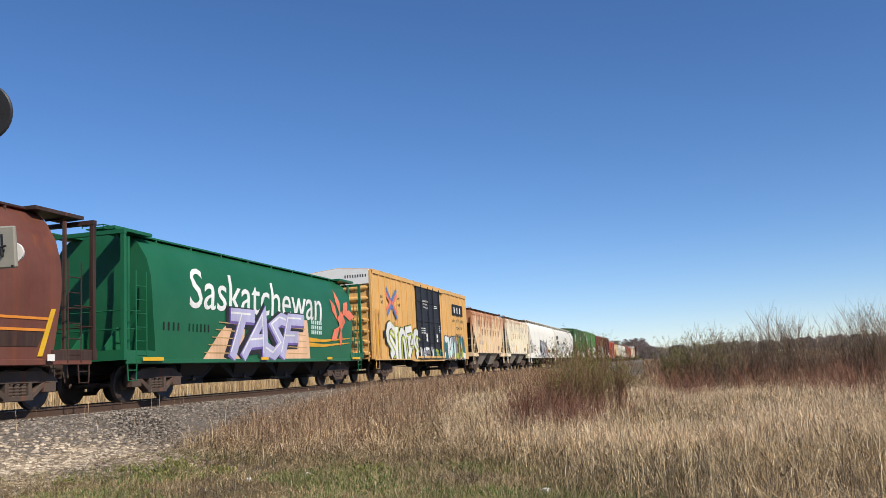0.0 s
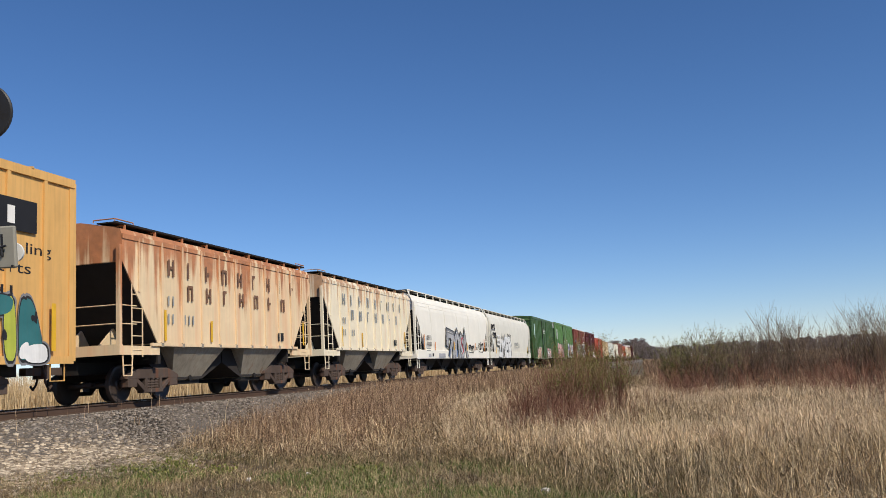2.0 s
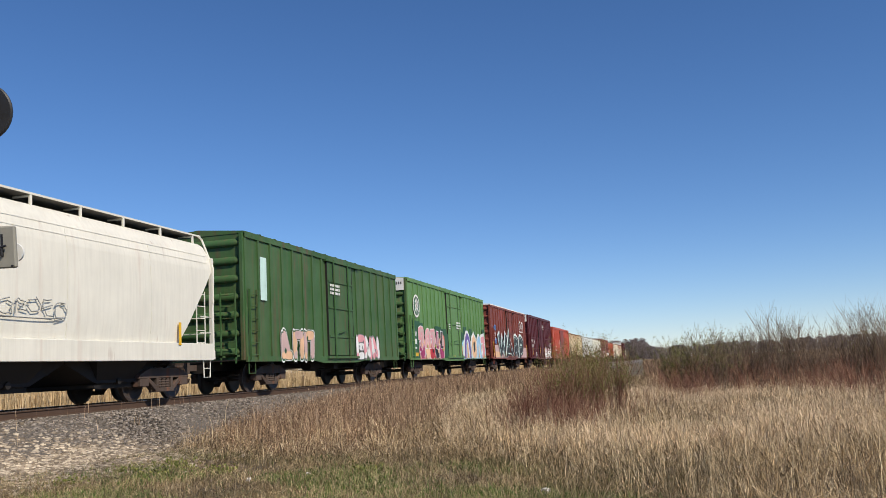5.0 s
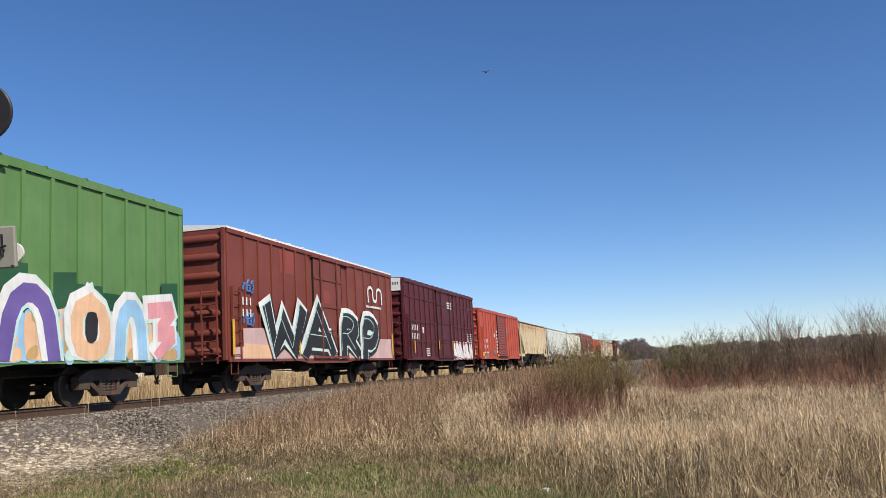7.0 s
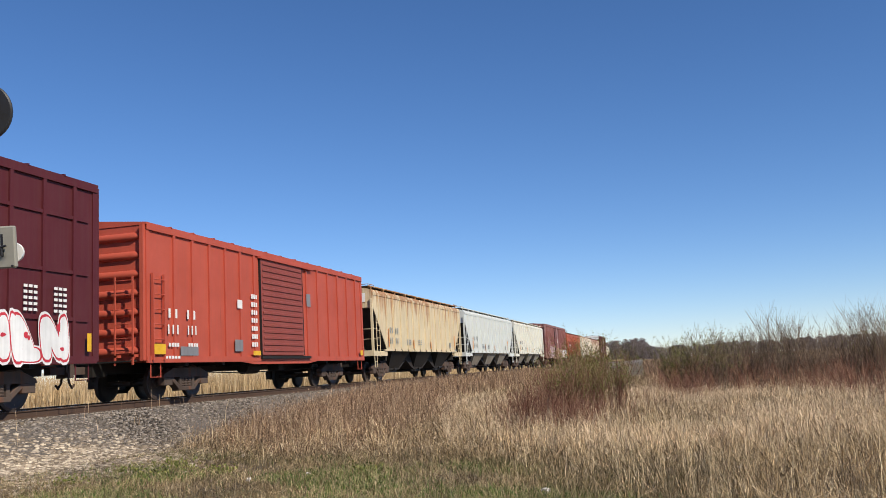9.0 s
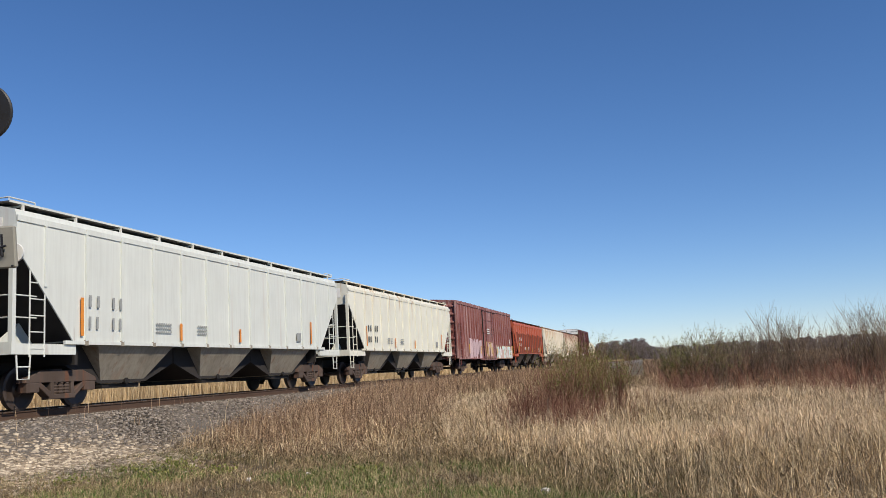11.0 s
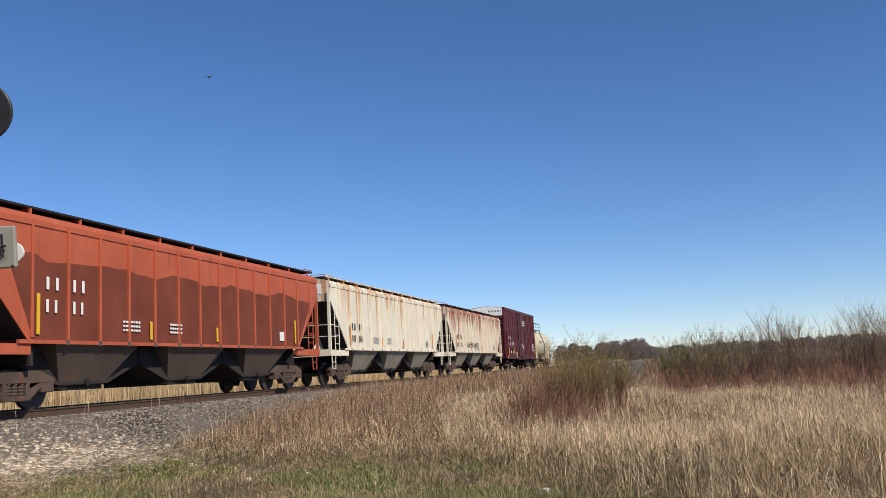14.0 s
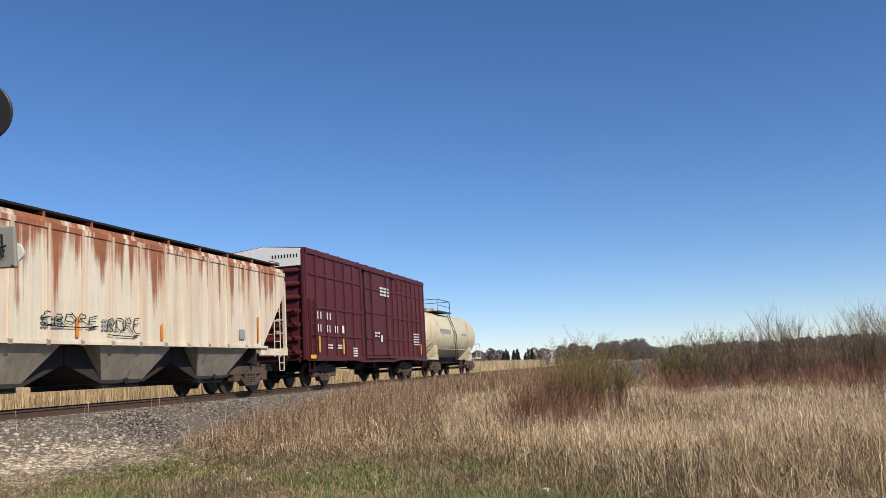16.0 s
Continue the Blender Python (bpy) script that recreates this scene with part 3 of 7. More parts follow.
# ---- covered hoppers ----
def hopper(x0, x1, eave, mats, label, style="post", bays=3, posts=13, sill=1.42, cut=0.85, lean=1.75, deck=None, frame_m=None, belly=None):
    """style: post (flat ribbed sides), smooth (pressed sides with a deep skirt), round (cylindrical)."""
    body_m, trim_m, under_m = mats
    frame_m = frame_m or trim_m
    L, hw = x1 - x0, 1.55
    h = L / 2
    car = tagged(new("covered_hopper"), label, "hopper car", "cars of the freight train")
    peak = eave + 0.18
    b = Shape()
    # cross-sections: half width at height, for each style
    if style == "post":
        prof = [(hw, sill), (hw, eave - 0.25), (hw - 0.06, eave - 0.05), (hw - 0.25, eave)]
    elif style == "smooth":
        prof = [(hw - 0.08, sill - 0.1), (hw - 0.01, sill + 0.5), (hw, (sill + eave) / 2), (hw - 0.03, eave - 0.8), (hw - 0.12, eave - 0.4), (hw - 0.3, eave - 0.1), (hw - 0.45, eave)]
    else:
        prof = [(hw - 0.06, sill - 0.5), (hw - 0.03, sill + 0.1), (hw - 0.005, sill + 0.8), (hw, sill + 1.25), (hw - 0.04, sill + 1.75), (hw - 0.16, sill + 2.2), (hw - 0.4, sill + 2.6), (hw - 0.62, eave)]

    def inset(z):
        """How far the end of the side stands in at height z."""
        zc = eave - cut
        if style == "round":
            return 1.2 + 0.16 * max(0.0, sill + 1.0 - z)
        return 0.12 if z >= zc else 0.12 + (zc - z) / (zc - sill) * lean

    zs = sorted({round(q[1], 3) for q in prof} | ({round(eave - cut, 3)} if style != "round" else set()))

    def wide(z):
        for (a, za), (c, zc) in zip(prof, prof[1:]):
            if za - 1e-6 <= z <= zc + 1e-6:
                return a + (c - a) * (z - za) / max(zc - za, 1e-6)
        return prof[-1][0]

    rings = []
    for z in zs:
        w, e = wide(z), h - inset(z)
        rings.append([(-e, -w, z), (e, -w, z), (e, w, z), (-e, w, z)])
    w, e = prof[-1][0], h - inset(eave)
    rings.append([(-e, -w * 0.3, peak), (e, -w * 0.3, peak), (e, w * 0.3, peak), (-e, w * 0.3, peak)])
    b.loft(rings)
    body = part("body", b, body_m, car, smooth=style != "post")
    if style == "post":
        post = Shape().box(-0.035, 0.035, -hw - 0.045, -hw + 0.01, sill + 0.02, eave - 0.2).mesh("side_post", body_m)
        for i in range(posts):
            x = -h + 0.3 + (L - 0.6) * (i + 0.5) / posts
            low = 0.0
            over = abs(x) - (h - inset(sill) - 0.1)
            if over > 0:
                z0 = sill + over / lean * (eave - cut - sill) + 0.05
                if z0 > eave - 0.5:
                    continue
                me = Shape().box(-0.035, 0.035, -hw - 0.03, -hw + 0.01, z0, eave - 0.2).mesh("side_post", body_m)
            else:
                me = post
            part("side_post", me, body_m, body, "", pose(x, 0, 0))
            foot = over <= 0
            if foot:
                part("post_foot", Shape().box(x - 0.06, x + 0.06, -hw - 0.035, -hw + 0.01, sill - 0.08, sill + 0.04), under_m, body)
        for k in (-1, 1):
            part("side_sill", Shape().box(-h + inset(sill) - 0.3, h - inset(sill) + 0.3, k * hw - 0.03, k * hw + 0.03, sill - 0.06, sill + 0.02), body_m, body)
            part("top_chord", Shape().box(-h + 0.12, h - 0.12, k * (hw + 0.005) - 0.02, k * (hw + 0.005) + 0.02, eave - 0.3, eave - 0.18), body_m, body)
    else:
        zt = sill + (0.02 if style == "smooth" else -0.05)
        for k in (-1, 1):
            if style == "smooth":
                part("side_sill", Shape().box(-h + 0.15, h - 0.15, k * (hw - 0.01) - 0.04, k * (hw - 0.01) + 0.04, zt - 0.45, zt + 0.02), body_m, body, bevel=0.012)
            else:
                part("side_sill", Shape().box(-h + 0.15, h - 0.15, k * (hw - 0.05) - 0.025, k * (hw - 0.05) + 0.025, zt - 0.45, zt - 0.33), body_m, body, bevel=0.012)
                for xe in (-h + 0.15, h - 1.2):
                    part("sill_web", Shape().box(xe, xe + 1.05, k * (hw - 0.05) - 0.02, k * (hw - 0.05) + 0.02, zt - 0.34, zt - 0.12), body_m, body)
    if style != "round":
        zc, za = eave - cut - 0.02, sill + 0.02
        for k in (-1, 1):
            e0, e1 = k * (h - inset(zc) + 0.006), k * (h - inset(za) + 0.006)
            # shade below the overhanging end is put into this sheet's dark colour
            part("end_slope", Shape().prism([(e1, za), (e0, zc), (e0 - k * 0.02, zc), (e1 - k * 0.02, za)][::-k], -wide(za) + 0.03, wide(za) - 0.03), SHADED_SHEET, body, "sloping end sheet coloured dark for shade")
    if style == "smooth":
        for z in (eave - 0.42, eave - 0.62):
            for xx in (-h + 0.3,):
                wrap(part("weld_seam", Shape().box(xx, -xx, -0.008, 0, z, z + 0.025), body_m, body), wide, 0.004)
        for i in range(1, 6):
            xx = -h + L * i / 6
            wrap(part("weld_seam", Shape().box(xx - 0.012, xx + 0.012, -0.006, 0, sill + 0.05, eave - 0.45), body_m, body), wide, 0.003)
    # end frames: sill, corner posts, braces, ladder, platform
    for k in (-1, 1):
        xe = k * (h - 0.08)
        fr = Shape()
        base = sill - (0.28 if style == "post" else 0.4)
        fr.box(xe - 0.07, xe + 0.07, -hw, hw, base, base + 0.25)
        part("end_sill", fr, frame_m, car)
        for y in (-hw + 0.06, hw - 0.06):
            part("corner_post", Shape().box(xe - 0.05, xe + 0.05, y - 0.05, y + 0.05, base, eave - (0.02 if style == "round" else 0.45)), frame_m, car)
        xi = k * (h - inset(sill) - 0.1)
        for y in (-hw + 0.02, hw - 0.1):
            part("sill_extension", Shape().box(min(xe, xi), max(xe, xi), y, y + 0.08, base, base + 0.22), frame_m, car)
        part("platform", Shape().box(min(xe, xi), max(xe, xi), -hw + 0.12, hw - 0.12, base + 0.03, base + 0.07), STEEL_DARK, car)
        for y in (-0.5, 0.44):
            part("shear_plate", Shape().prism([(xi - k * 0.1, base + 0.06), (xe - k * 0.35, base + 0.06), (xi - k * 0.1, base + 1.15)][::k], y, y + 0.06), frame_m, car)
        lad = Shape()
        xl = k * (h - 0.75)
        for x in (xl - 0.22, xl + 0.22):
            lad.tube([(x, -hw + 0.02, base - 0.05), (x, -hw + 0.02, base + (1.9 if style != "round" else 2.2))], 0.017)
        for i in range(6):
            lad.tube([(xl - 0.22, -hw + 0.02, base + 0.12 + 0.34 * i), (xl + 0.22, -hw + 0.02, base + 0.12 + 0.34 * i)], 0.014)
        part("ladder", lad, frame_m, car)
        hr = Shape()
        for z in (base + 0.75, base + 1.2):
            hr.tube([(xe, -hw + 0.06, z), (xe, hw - 0.06, z)], 0.016)
            hr.tube([(xe, -hw + 0.06, z), (xl, -hw + 0.04, z)], 0.014)
        part("handrail", hr, frame_m, car)
        st = Shape()
        xs = k * (h - 0.4)
        st.tube([(xs - 0.2, -hw + 0.05, base), (xs - 0.16, -hw + 0.05, base - 0.5), (xs + 0.16, -hw + 0.05, base - 0.5), (xs + 0.2, -hw + 0.05, base)], 0.02)
        st.tube([(xs - 0.19, -hw + 0.05, base - 0.25), (xs + 0.19, -hw + 0.05, base - 0.25)], 0.016)
        part("step", st, frame_m, car)
        if style == "round":
            part("end_brace", Shape().box(xe - 0.06, xe + 0.06, -hw, hw, eave - 0.12, eave - 0.02).tube([(xe - k * 0.6, -hw + 0.35, base + 0.1), (xe - k * 0.6, -hw + 0.35, eave - 0.1)], 0.05).box(min(xe, xe - k * 1.6), max(xe, xe - k * 1.6), -hw + 0.3, -hw + 0.95, eave + 0.02, eave + 0.1), frame_m, car)
        # bulkhead behind the end frame takes the same shade colour
        part("bulkhead", Shape().box(k * (h - inset(sill) - 0.25) - 0.05, k * (h - inset(sill) - 0.25) + 0.05, -1.42, 1.42, 0.92, sill + 0.35), SHADED_SHEET, car)
    # running board along the roof edge
    edge_m = frame_m if style == "round" else trim_m
    dz = eave + (0.1 if style == "post" else 0.2 if style == "smooth" else 0.03)
    yo = prof[-1][0] + 0.06
    e = h - (0.1 if style != "round" else 0.0)
    deep = 0.8 if style == "smooth" else 0.5
    board = part("running_board", Shape().box(-e, e, -yo, -yo + deep, dz, dz + 0.03).box(-e, e, yo - deep, yo, dz, dz + 0.03), deck or P["walk"], car, "steel grating roof walk")
    part("board_edge", Shape().box(-e, e, -yo - 0.022, -yo - 0.002, dz + 0.0, dz + 0.045), STEEL_DARK if deck is STEEL_DARK else edge_m, board)
    tick = Shape().box(-0.028, 0.028, -yo - 0.016, -yo + 0.03, eave - 0.14, dz).box(-0.02, 0.02, -yo + 0.03, -yo + 0.45, dz - 0.045, dz - 0.002).mesh("bracket", edge_m)
    n = max(9, int(L / 1.55))
    for i in range(n):
        part("bracket", tick, edge_m, board, "", pose(-h + 0.5 + (L - 1.0) * i / (n - 1), 0, 0))
    for k in (-1, 1):
        rl = Shape()
        if style == "smooth":
            rl.tube([(k * (e - 0.1), -yo, dz + 0.03), (k * (e + 0.02), -yo - 0.05, dz - 0.08), (k * (h - 0.1), -hw - 0.02, eave - 0.75), (k * (h - 0.1), -hw + 0.0, sill + 1.2)], 0.03)
        else:
            rl.tube([(k * e, -yo, dz + 0.04), (k * e, -yo, dz + 0.1), (k * (e - 0.75), -yo, dz + 0.1), (k * (e - 0.75), -yo, dz + 0.04)], 0.016)
            rl.tube([(k * e, -yo, dz + 0.1), (k * e, -yo + 0.6, dz + 0.1), (k * e, -yo + 0.6, dz + 0.04)], 0.016)
        part("roof_rail", rl, frame_m, board)
    hatch = part("hatch", Shape().box(-h + 1.6, h - 1.6, -0.32, 0.32, peak - 0.02, peak + 0.1), trim_m, car, bevel=0.02)
    # discharge bays
    zb = sill - 0.05
    span = (L - 2 * lean - 0.7) if style != "round" else L - 4.6
    for i in range(bays):
        c = -span / 2 + span * (i + 0.5) / bays
        q = span / bays / 2 - 0.02
        bay = Shape()
        w0, w1 = hw - 0.05, 1.0
        bay.loft([[(c - q * f, -w, z), (c + q * f, -w, z), (c + q * f, w, z), (c - q * f, w, z)] for f, w, z in ((0.7, w0, zb), (0.36, w1, 0.478))])
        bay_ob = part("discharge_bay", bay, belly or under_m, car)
        # dark recess between bays: its shade is painted on this sheet
        part("slope_sheet", Shape().prism([(c - q, zb - 0.002), (c - q, 0.95), (c - q * 0.42, 0.5), (c + q * 0.42, 0.5), (c + q, 0.95), (c + q, zb - 0.002)], -hw + 0.5, hw - 0.5), SHADED_SHEET, bay_ob)
        part("outlet_gate", Shape().box(c - 0.8, c + 0.8, -0.95, 0.95, 0.37, 0.478).box(c - 0.95, c - 0.7, -1.15, -0.95, 0.4, 0.45).disc((c + 0.1, -1.02, 0.53), 0.08, 0.16, "y", 10), STEEL_DARK, bay_ob)
    part("underframe", Shape().box(-h + 0.2, h - 0.2, -0.25, 0.25, 0.72, 1.02), STEEL_DARK, car)
    running_gear(car, (-h + 2.0, h - 2.0), h + 0.15)
    trains.append((car, (x0 + x1) / 2))
    return car, body, -h, wide


bugs = []             # flying insects with their paths
trains = []           # every car with its place at eight seconds


# ---- ground and track ----
def smooth(a, b, x):
    t = np.clip((x - a) / (b - a), 0, 1)
    return t * t * (3 - 2 * t)


def lump(x, y):
    return (np.sin(x * 0.9 + 1.3 * np.sin(y * 0.7)) * np.sin(y * 1.1 + np.sin(x * 0.6)) * 0.5 + np.sin(x * 2.3 + y * 1.7) * 0.2 + np.sin(x * 0.31 - y * 0.23) * 0.6)


def land(x, y):
    """Height of the ground: verge, track bed, ditch, and fields behind."""
    x, y = np.asarray(x, float), np.asarray(y, float)
    z = np.full(np.broadcast(x, y).shape, GROUND) + 0 * x
    bed = smooth(10.6, 12.6, y) - smooth(15.6, 17.8, y)
    z = z + bed * 0.6
    z = z + 0.05 * lump(x, y) * (1 - np.clip(bed, 0, 1)) * np.exp(-np.hypot(x, y) / 400)
    z = z + 0.35 * smooth(20, 60, y) + 1.4 * smooth(80, 700, y) + 0.9 * smooth(80, 900, x) * smooth(0, 40, np.abs(y - TRACK_Y))
    return z


def axis(near0, near1, step, far0, far1):
    mid = np.arange(near0, near1 + step / 2, step)
    up, lo, s = [near1], [near0], step
    while up[-1] < far1:
        s *= 1.35
        up.append(min(far1, up[-1] + s))
    s = step
    while lo[-1] > far0:
        s *= 1.35
        lo.append(max(far0, lo[-1] - s))
    return np.concatenate([lo[:0:-1], mid, up[1:]])


k = Nodes("verge_soil_and_thatch", 0.95)
c = k.ramp(k.noise(1.6, 8), [(0.3, (0.045, 0.032, 0.02)), (0.5, (0.10, 0.073, 0.044)), (0.68, (0.21, 0.155, 0.095))])
c = k.mix(k.ramp(k.noise(0.5, 5), [(0.48, G[0]), (0.62, G[1])]), c, k.mix(k.noise(9, 4), (0.08, 0.085, 0.03), (0.18, 0.14, 0.07)))
k.bump(k.noise(18, 6), 0.6, 0.05)
SOIL = k.colour(c)
gx, gy = axis(4, 60, 0.4, -400, 4200), axis(-14, 26, 0.35, -2600, 2600)
X, Y = np.meshgrid(gx, gy)
Z = land(X, Y)
nx, ny = len(gx), len(gy)
idx = np.arange(nx * ny).reshape(ny, nx)
quads = np.stack([idx[:-1, :-1], idx[:-1, 1:], idx[1:, 1:], idx[1:, :-1]], -1).reshape(-1, 4)
ground = new("ground", quick_mesh("ground", np.stack([X, Y, Z], -1).reshape(-1, 3), quads.ravel(), np.full(len(quads), 4), SOIL))
ground.data.shade_smooth()
tagged(ground, "brown verge soil with dead thatch and green patches", "ground", kind="structure")

STONE = islands("ballast_stone", [(0.0, (0.07, 0.058, 0.05)), (0.3, (0.16, 0.135, 0.11)), (0.7, (0.25, 0.215, 0.18)), (1.0, (0.40, 0.35, 0.30))], 0.9, 0.12)
PALE = islands("pale_limestone", [(0.0, (0.16, 0.13, 0.1)), (0.5, (0.30, 0.25, 0.195)), (1.0, (0.62, 0.54, 0.43))], 0.9, 0.45)
k = Nodes("ballast_fines", 0.95)
k.bump(k.noise(30, 5), 0.8, 0.05)
BALLAST = k.colour(k.ramp(k.noise(22, 5), [(0.3, (0.06, 0.05, 0.042)), (0.6, (0.17, 0.145, 0.12)), (0.8, (0.32, 0.275, 0.23))]))


def ballast_bed():
    prof = [(10.5, -1.02), (11.3, -0.80), (12.45, -0.25), (12.8, -0.19), (15.42, -0.19), (15.8, -0.25), (17.4, -0.85)]
    xs = np.concatenate([np.arange(-60, 90, 1.5), np.arange(90, 2600, 40)])
    rng = np.random.default_rng(4)
    v, f = [], []
    for x in xs:
        v += [(x, y + rng.uniform(-0.08, 0.08), z + rng.uniform(-0.02, 0.02)) for y, z in prof]
    n = len(prof)
    for i in range(len(xs) - 1):
        f += [(i * n + j, i * n + j + 1, (i + 1) * n + j + 1, (i + 1) * n + j) for j in range(n - 1)]
    me = bpy.data.meshes.new("ballast")
    me.from_pydata(v, [], f)
    me.materials.append(BALLAST)
    return tagged(new("ballast", me), "grey crushed stone ballast under the track", "ballast", kind="structure")


def stones(name, places, size, material, seed):
    """Rough angular stones, each a crooked eight-cornered lump."""
    rng = np.random.default_rng(seed)
    n = len(places)
    cube = np.array([(x, y, z) for z in (-1, 1) for y in (-1, 1) for x in (-1, 1)], float)
    v = cube[None] * rng.uniform(0.45, 1.0, (n, 8, 3)) * (size[:, None, None] * rng.uniform(0.6, 1.1, (n, 1, 3)))
    a = rng.uniform(0, 6.28, n)
    ca, sa = np.cos(a)[:, None], np.sin(a)[:, None]
    x, y = v[:, :, 0] * ca - v[:, :, 1] * sa, v[:, :, 0] * sa + v[:, :, 1] * ca
    v = np.stack([x, y, v[:, :, 2] * 0.75], -1) + places[:, None]
    q = np.array([(0, 2, 3, 1), (4, 5, 7, 6), (0, 1, 5, 4), (2, 6, 7, 3), (0, 4, 6, 2), (1, 3, 7, 5)])
    f = (q[None] + 8 * np.arange(n)[:, None, None]).reshape(-1)
    return new(name, quick_mesh(name, v.reshape(-1, 3), f, np.full(n * 6, 4), material))


ballast = ballast_bed()
rng = np.random.default_rng(7)
n = 34000
px, py = 9 + 46 * rng.random(n) ** 1.7, rng.uniform(10.5, 13.3, n)
pz = np.interp(py, [10.5, 11.3, 12.45, 12.8, 15.4], [-1.02, -0.80, -0.25, -0.19, -0.19])
tagged(stones("ballast_stones", np.stack([px, py, pz], -1), rng.uniform(0.018, 0.045, n), STONE, 3), "loose grey crushed ballast stones", "ballast", kind="stuff")
n = 42000
px, py = rng.normal(13.2, 1.5, n), rng.normal(10.2, 0.75, n)
tagged(stones("limestone_chips", np.stack([px, py, np.maximum(land(px, py), np.interp(py, [10.5, 11.3, 12.45, 12.8], [-1.02, -0.80, -0.25, -0.19])) + 0.005], -1), 0.01 + 0.06 * rng.random(n) ** 3.2, PALE, 5), "pale limestone chips spilled at the ballast toe", "stones", kind="stuff")

track = tagged(new("track"), "brown steel rails spiked to dark timber ties", "railway track", kind="structure")
for yr in (-0.755, 0.755):
    y = TRACK_Y + yr
    prof = [(-0.075, -0.18), (0.075, -0.18), (0.075, -0.165), (0.012, -0.145), (0.012, -0.04), (0.036, -0.03), (0.036, -0.006), (0.028, 0.0), (-0.028, 0.0), (-0.036, -0.006), (-0.036, -0.03), (-0.012, -0.04), (-0.012, -0.145), (-0.075, -0.165)]
    rail = part("rail", Shape().loft([[(x, y + a, z) for a, z in prof] for x in (-60, 2600)]), RAIL, track)
    part("rail_head", Shape().box(-60, 2600, y - 0.027, y + 0.027, 0.0005, 0.002), RAILTOP, rail, "polished rail head")
TIE = plain("creosoted_timber", (0.06, 0.047, 0.038), 0.9)
tie = Shape().box(-0.115, 0.115, -1.3, 1.3, -0.36, -0.178).mesh("tie", TIE)
for i in range(260):
    part("tie", tie, TIE, track, "", pose(6 + i * 0.5, TRACK_Y + random.uniform(-0.04, 0.04), random.uniform(-0.012, 0.0), 0, 0, random.uniform(-1, 1)))

# ---- the train ----
P = {}
P["brown"] = paint("brown_hopper_paint", (0.145, 0.048, 0.032), 0.25, grime=0.25)
P["green"] = paint("deep_green_paint", (0.012, 0.125, 0.055), 0.0, fade=0.12, rough=0.35, grime=0.06)
P["yellow"] = paint("yellow_boxcar_paint", (0.72, 0.42, 0.14), 0.0, fade=0.15, grime=0.2)
P["tan"] = paint("rust_washed_cream", (0.80, 0.62, 0.39), 0.62, (0.48, 0.18, 0.075), 0.15, seam=1.3, grime=0.1)
P["cream"] = paint("pale_cream_paint", (0.84, 0.75, 0.56), 0.36, (0.48, 0.22, 0.09), 0.12, seam=1.2, grime=0.06)
P["white"] = paint("white_hopper_paint", (0.87, 0.835, 0.735), 0.0, fade=0.08, grime=0.05)
P["offwhite"] = paint("off_white_paint", (0.75, 0.725, 0.63), 0.05, fade=0.1, grime=0.1)
P["oldgreen"] = paint("worn_green_paint", (0.045, 0.12, 0.035), 0.4, (0.13, 0.09, 0.05), 0.3, grime=0.35)
P["leaf"] = paint("leaf_green_paint", (0.115, 0.245, 0.08), 0.24, (0.18, 0.17, 0.085), 0.2, grime=0.2)
P["oxide"] = paint("oxide_brown_paint", (0.20, 0.047, 0.032), 0.12, fade=0.2, grime=0.2)
P["maroon"] = paint("maroon_paint", (0.095, 0.016, 0.021), 0.0, fade=0.12, grime=0.12)
P["red"] = paint("orange_red_paint", (0.47, 0.085, 0.05), 0.05, (0.2, 0.06, 0.04), 0.15, grime=0.12)
P["reddoor"] = paint("dull_red_door_paint", (0.28, 0.06, 0.045), 0.1, fade=0.15, grime=0.2)
P["straw"] = paint("straw_cream_paint", (0.70, 0.58, 0.37), 0.45, (0.40, 0.17, 0.06), 0.15, seam=1.4, grime=0.25)
P["pale"] = paint("pale_grey_paint", (0.66, 0.68, 0.63), 0.04, fade=0.08, grime=0.12)
P["ivory"] = paint("ivory_paint", (0.74, 0.72, 0.61), 0.16, (0.55, 0.33, 0.14), 0.1, seam=0.8, grime=0.08)
P["faded"] = paint("sun_faded_brown", (0.21, 0.06, 0.048), 0.55, (0.46, 0.29, 0.26), 0.4, grime=0.2)
P["orange"] = paint("orange_hopper_paint", (0.46, 0.10, 0.045), 0.2, (0.16, 0.05, 0.03), 0.2, grime=0.25)
P["rusty"] = paint("rust_run_white", (0.74, 0.66, 0.51), 0.68, (0.32, 0.09, 0.03), 0.12, seam=1.1, grime=0.15)
P["streak"] = paint("rust_streaked_white", (0.76, 0.71, 0.57), 0.5, (0.55, 0.25, 0.09), 0.12, seam=0.7, grime=0.15)
P["tank"] = paint("cream_tank_paint", (0.62, 0.57, 0.40), 0.4, (0.5, 0.22, 0.08), 0.15, grime=0.15)
P["bay"] = paint("dusty_grey_bay", (0.34, 0.30, 0.235), 0.12, fade=0.35, grime=0.4)
P["baydark"] = paint("dark_bay_paint", (0.10, 0.075, 0.06), 0.1, fade=0.3, grime=0.4)
# dark brown; on the brown hopper's end posts the tone also holds their shade
P["frame"] = paint("dark_brown_and_shade", (0.045, 0.022, 0.017), 0.1, fade=0.2, grime=0.3)
P["black"] = paint("black_door_paint", (0.022, 0.023, 0.03), 0.0, fade=0.1, grime=0.1)
P["walk"] = plain("dull_galvanised_grating", (0.1, 0.09, 0.08), 0.7)
P["whitetop"] = plain("white_end_paint", (0.85, 0.83, 0.78), 0.6, 0, 0.1)

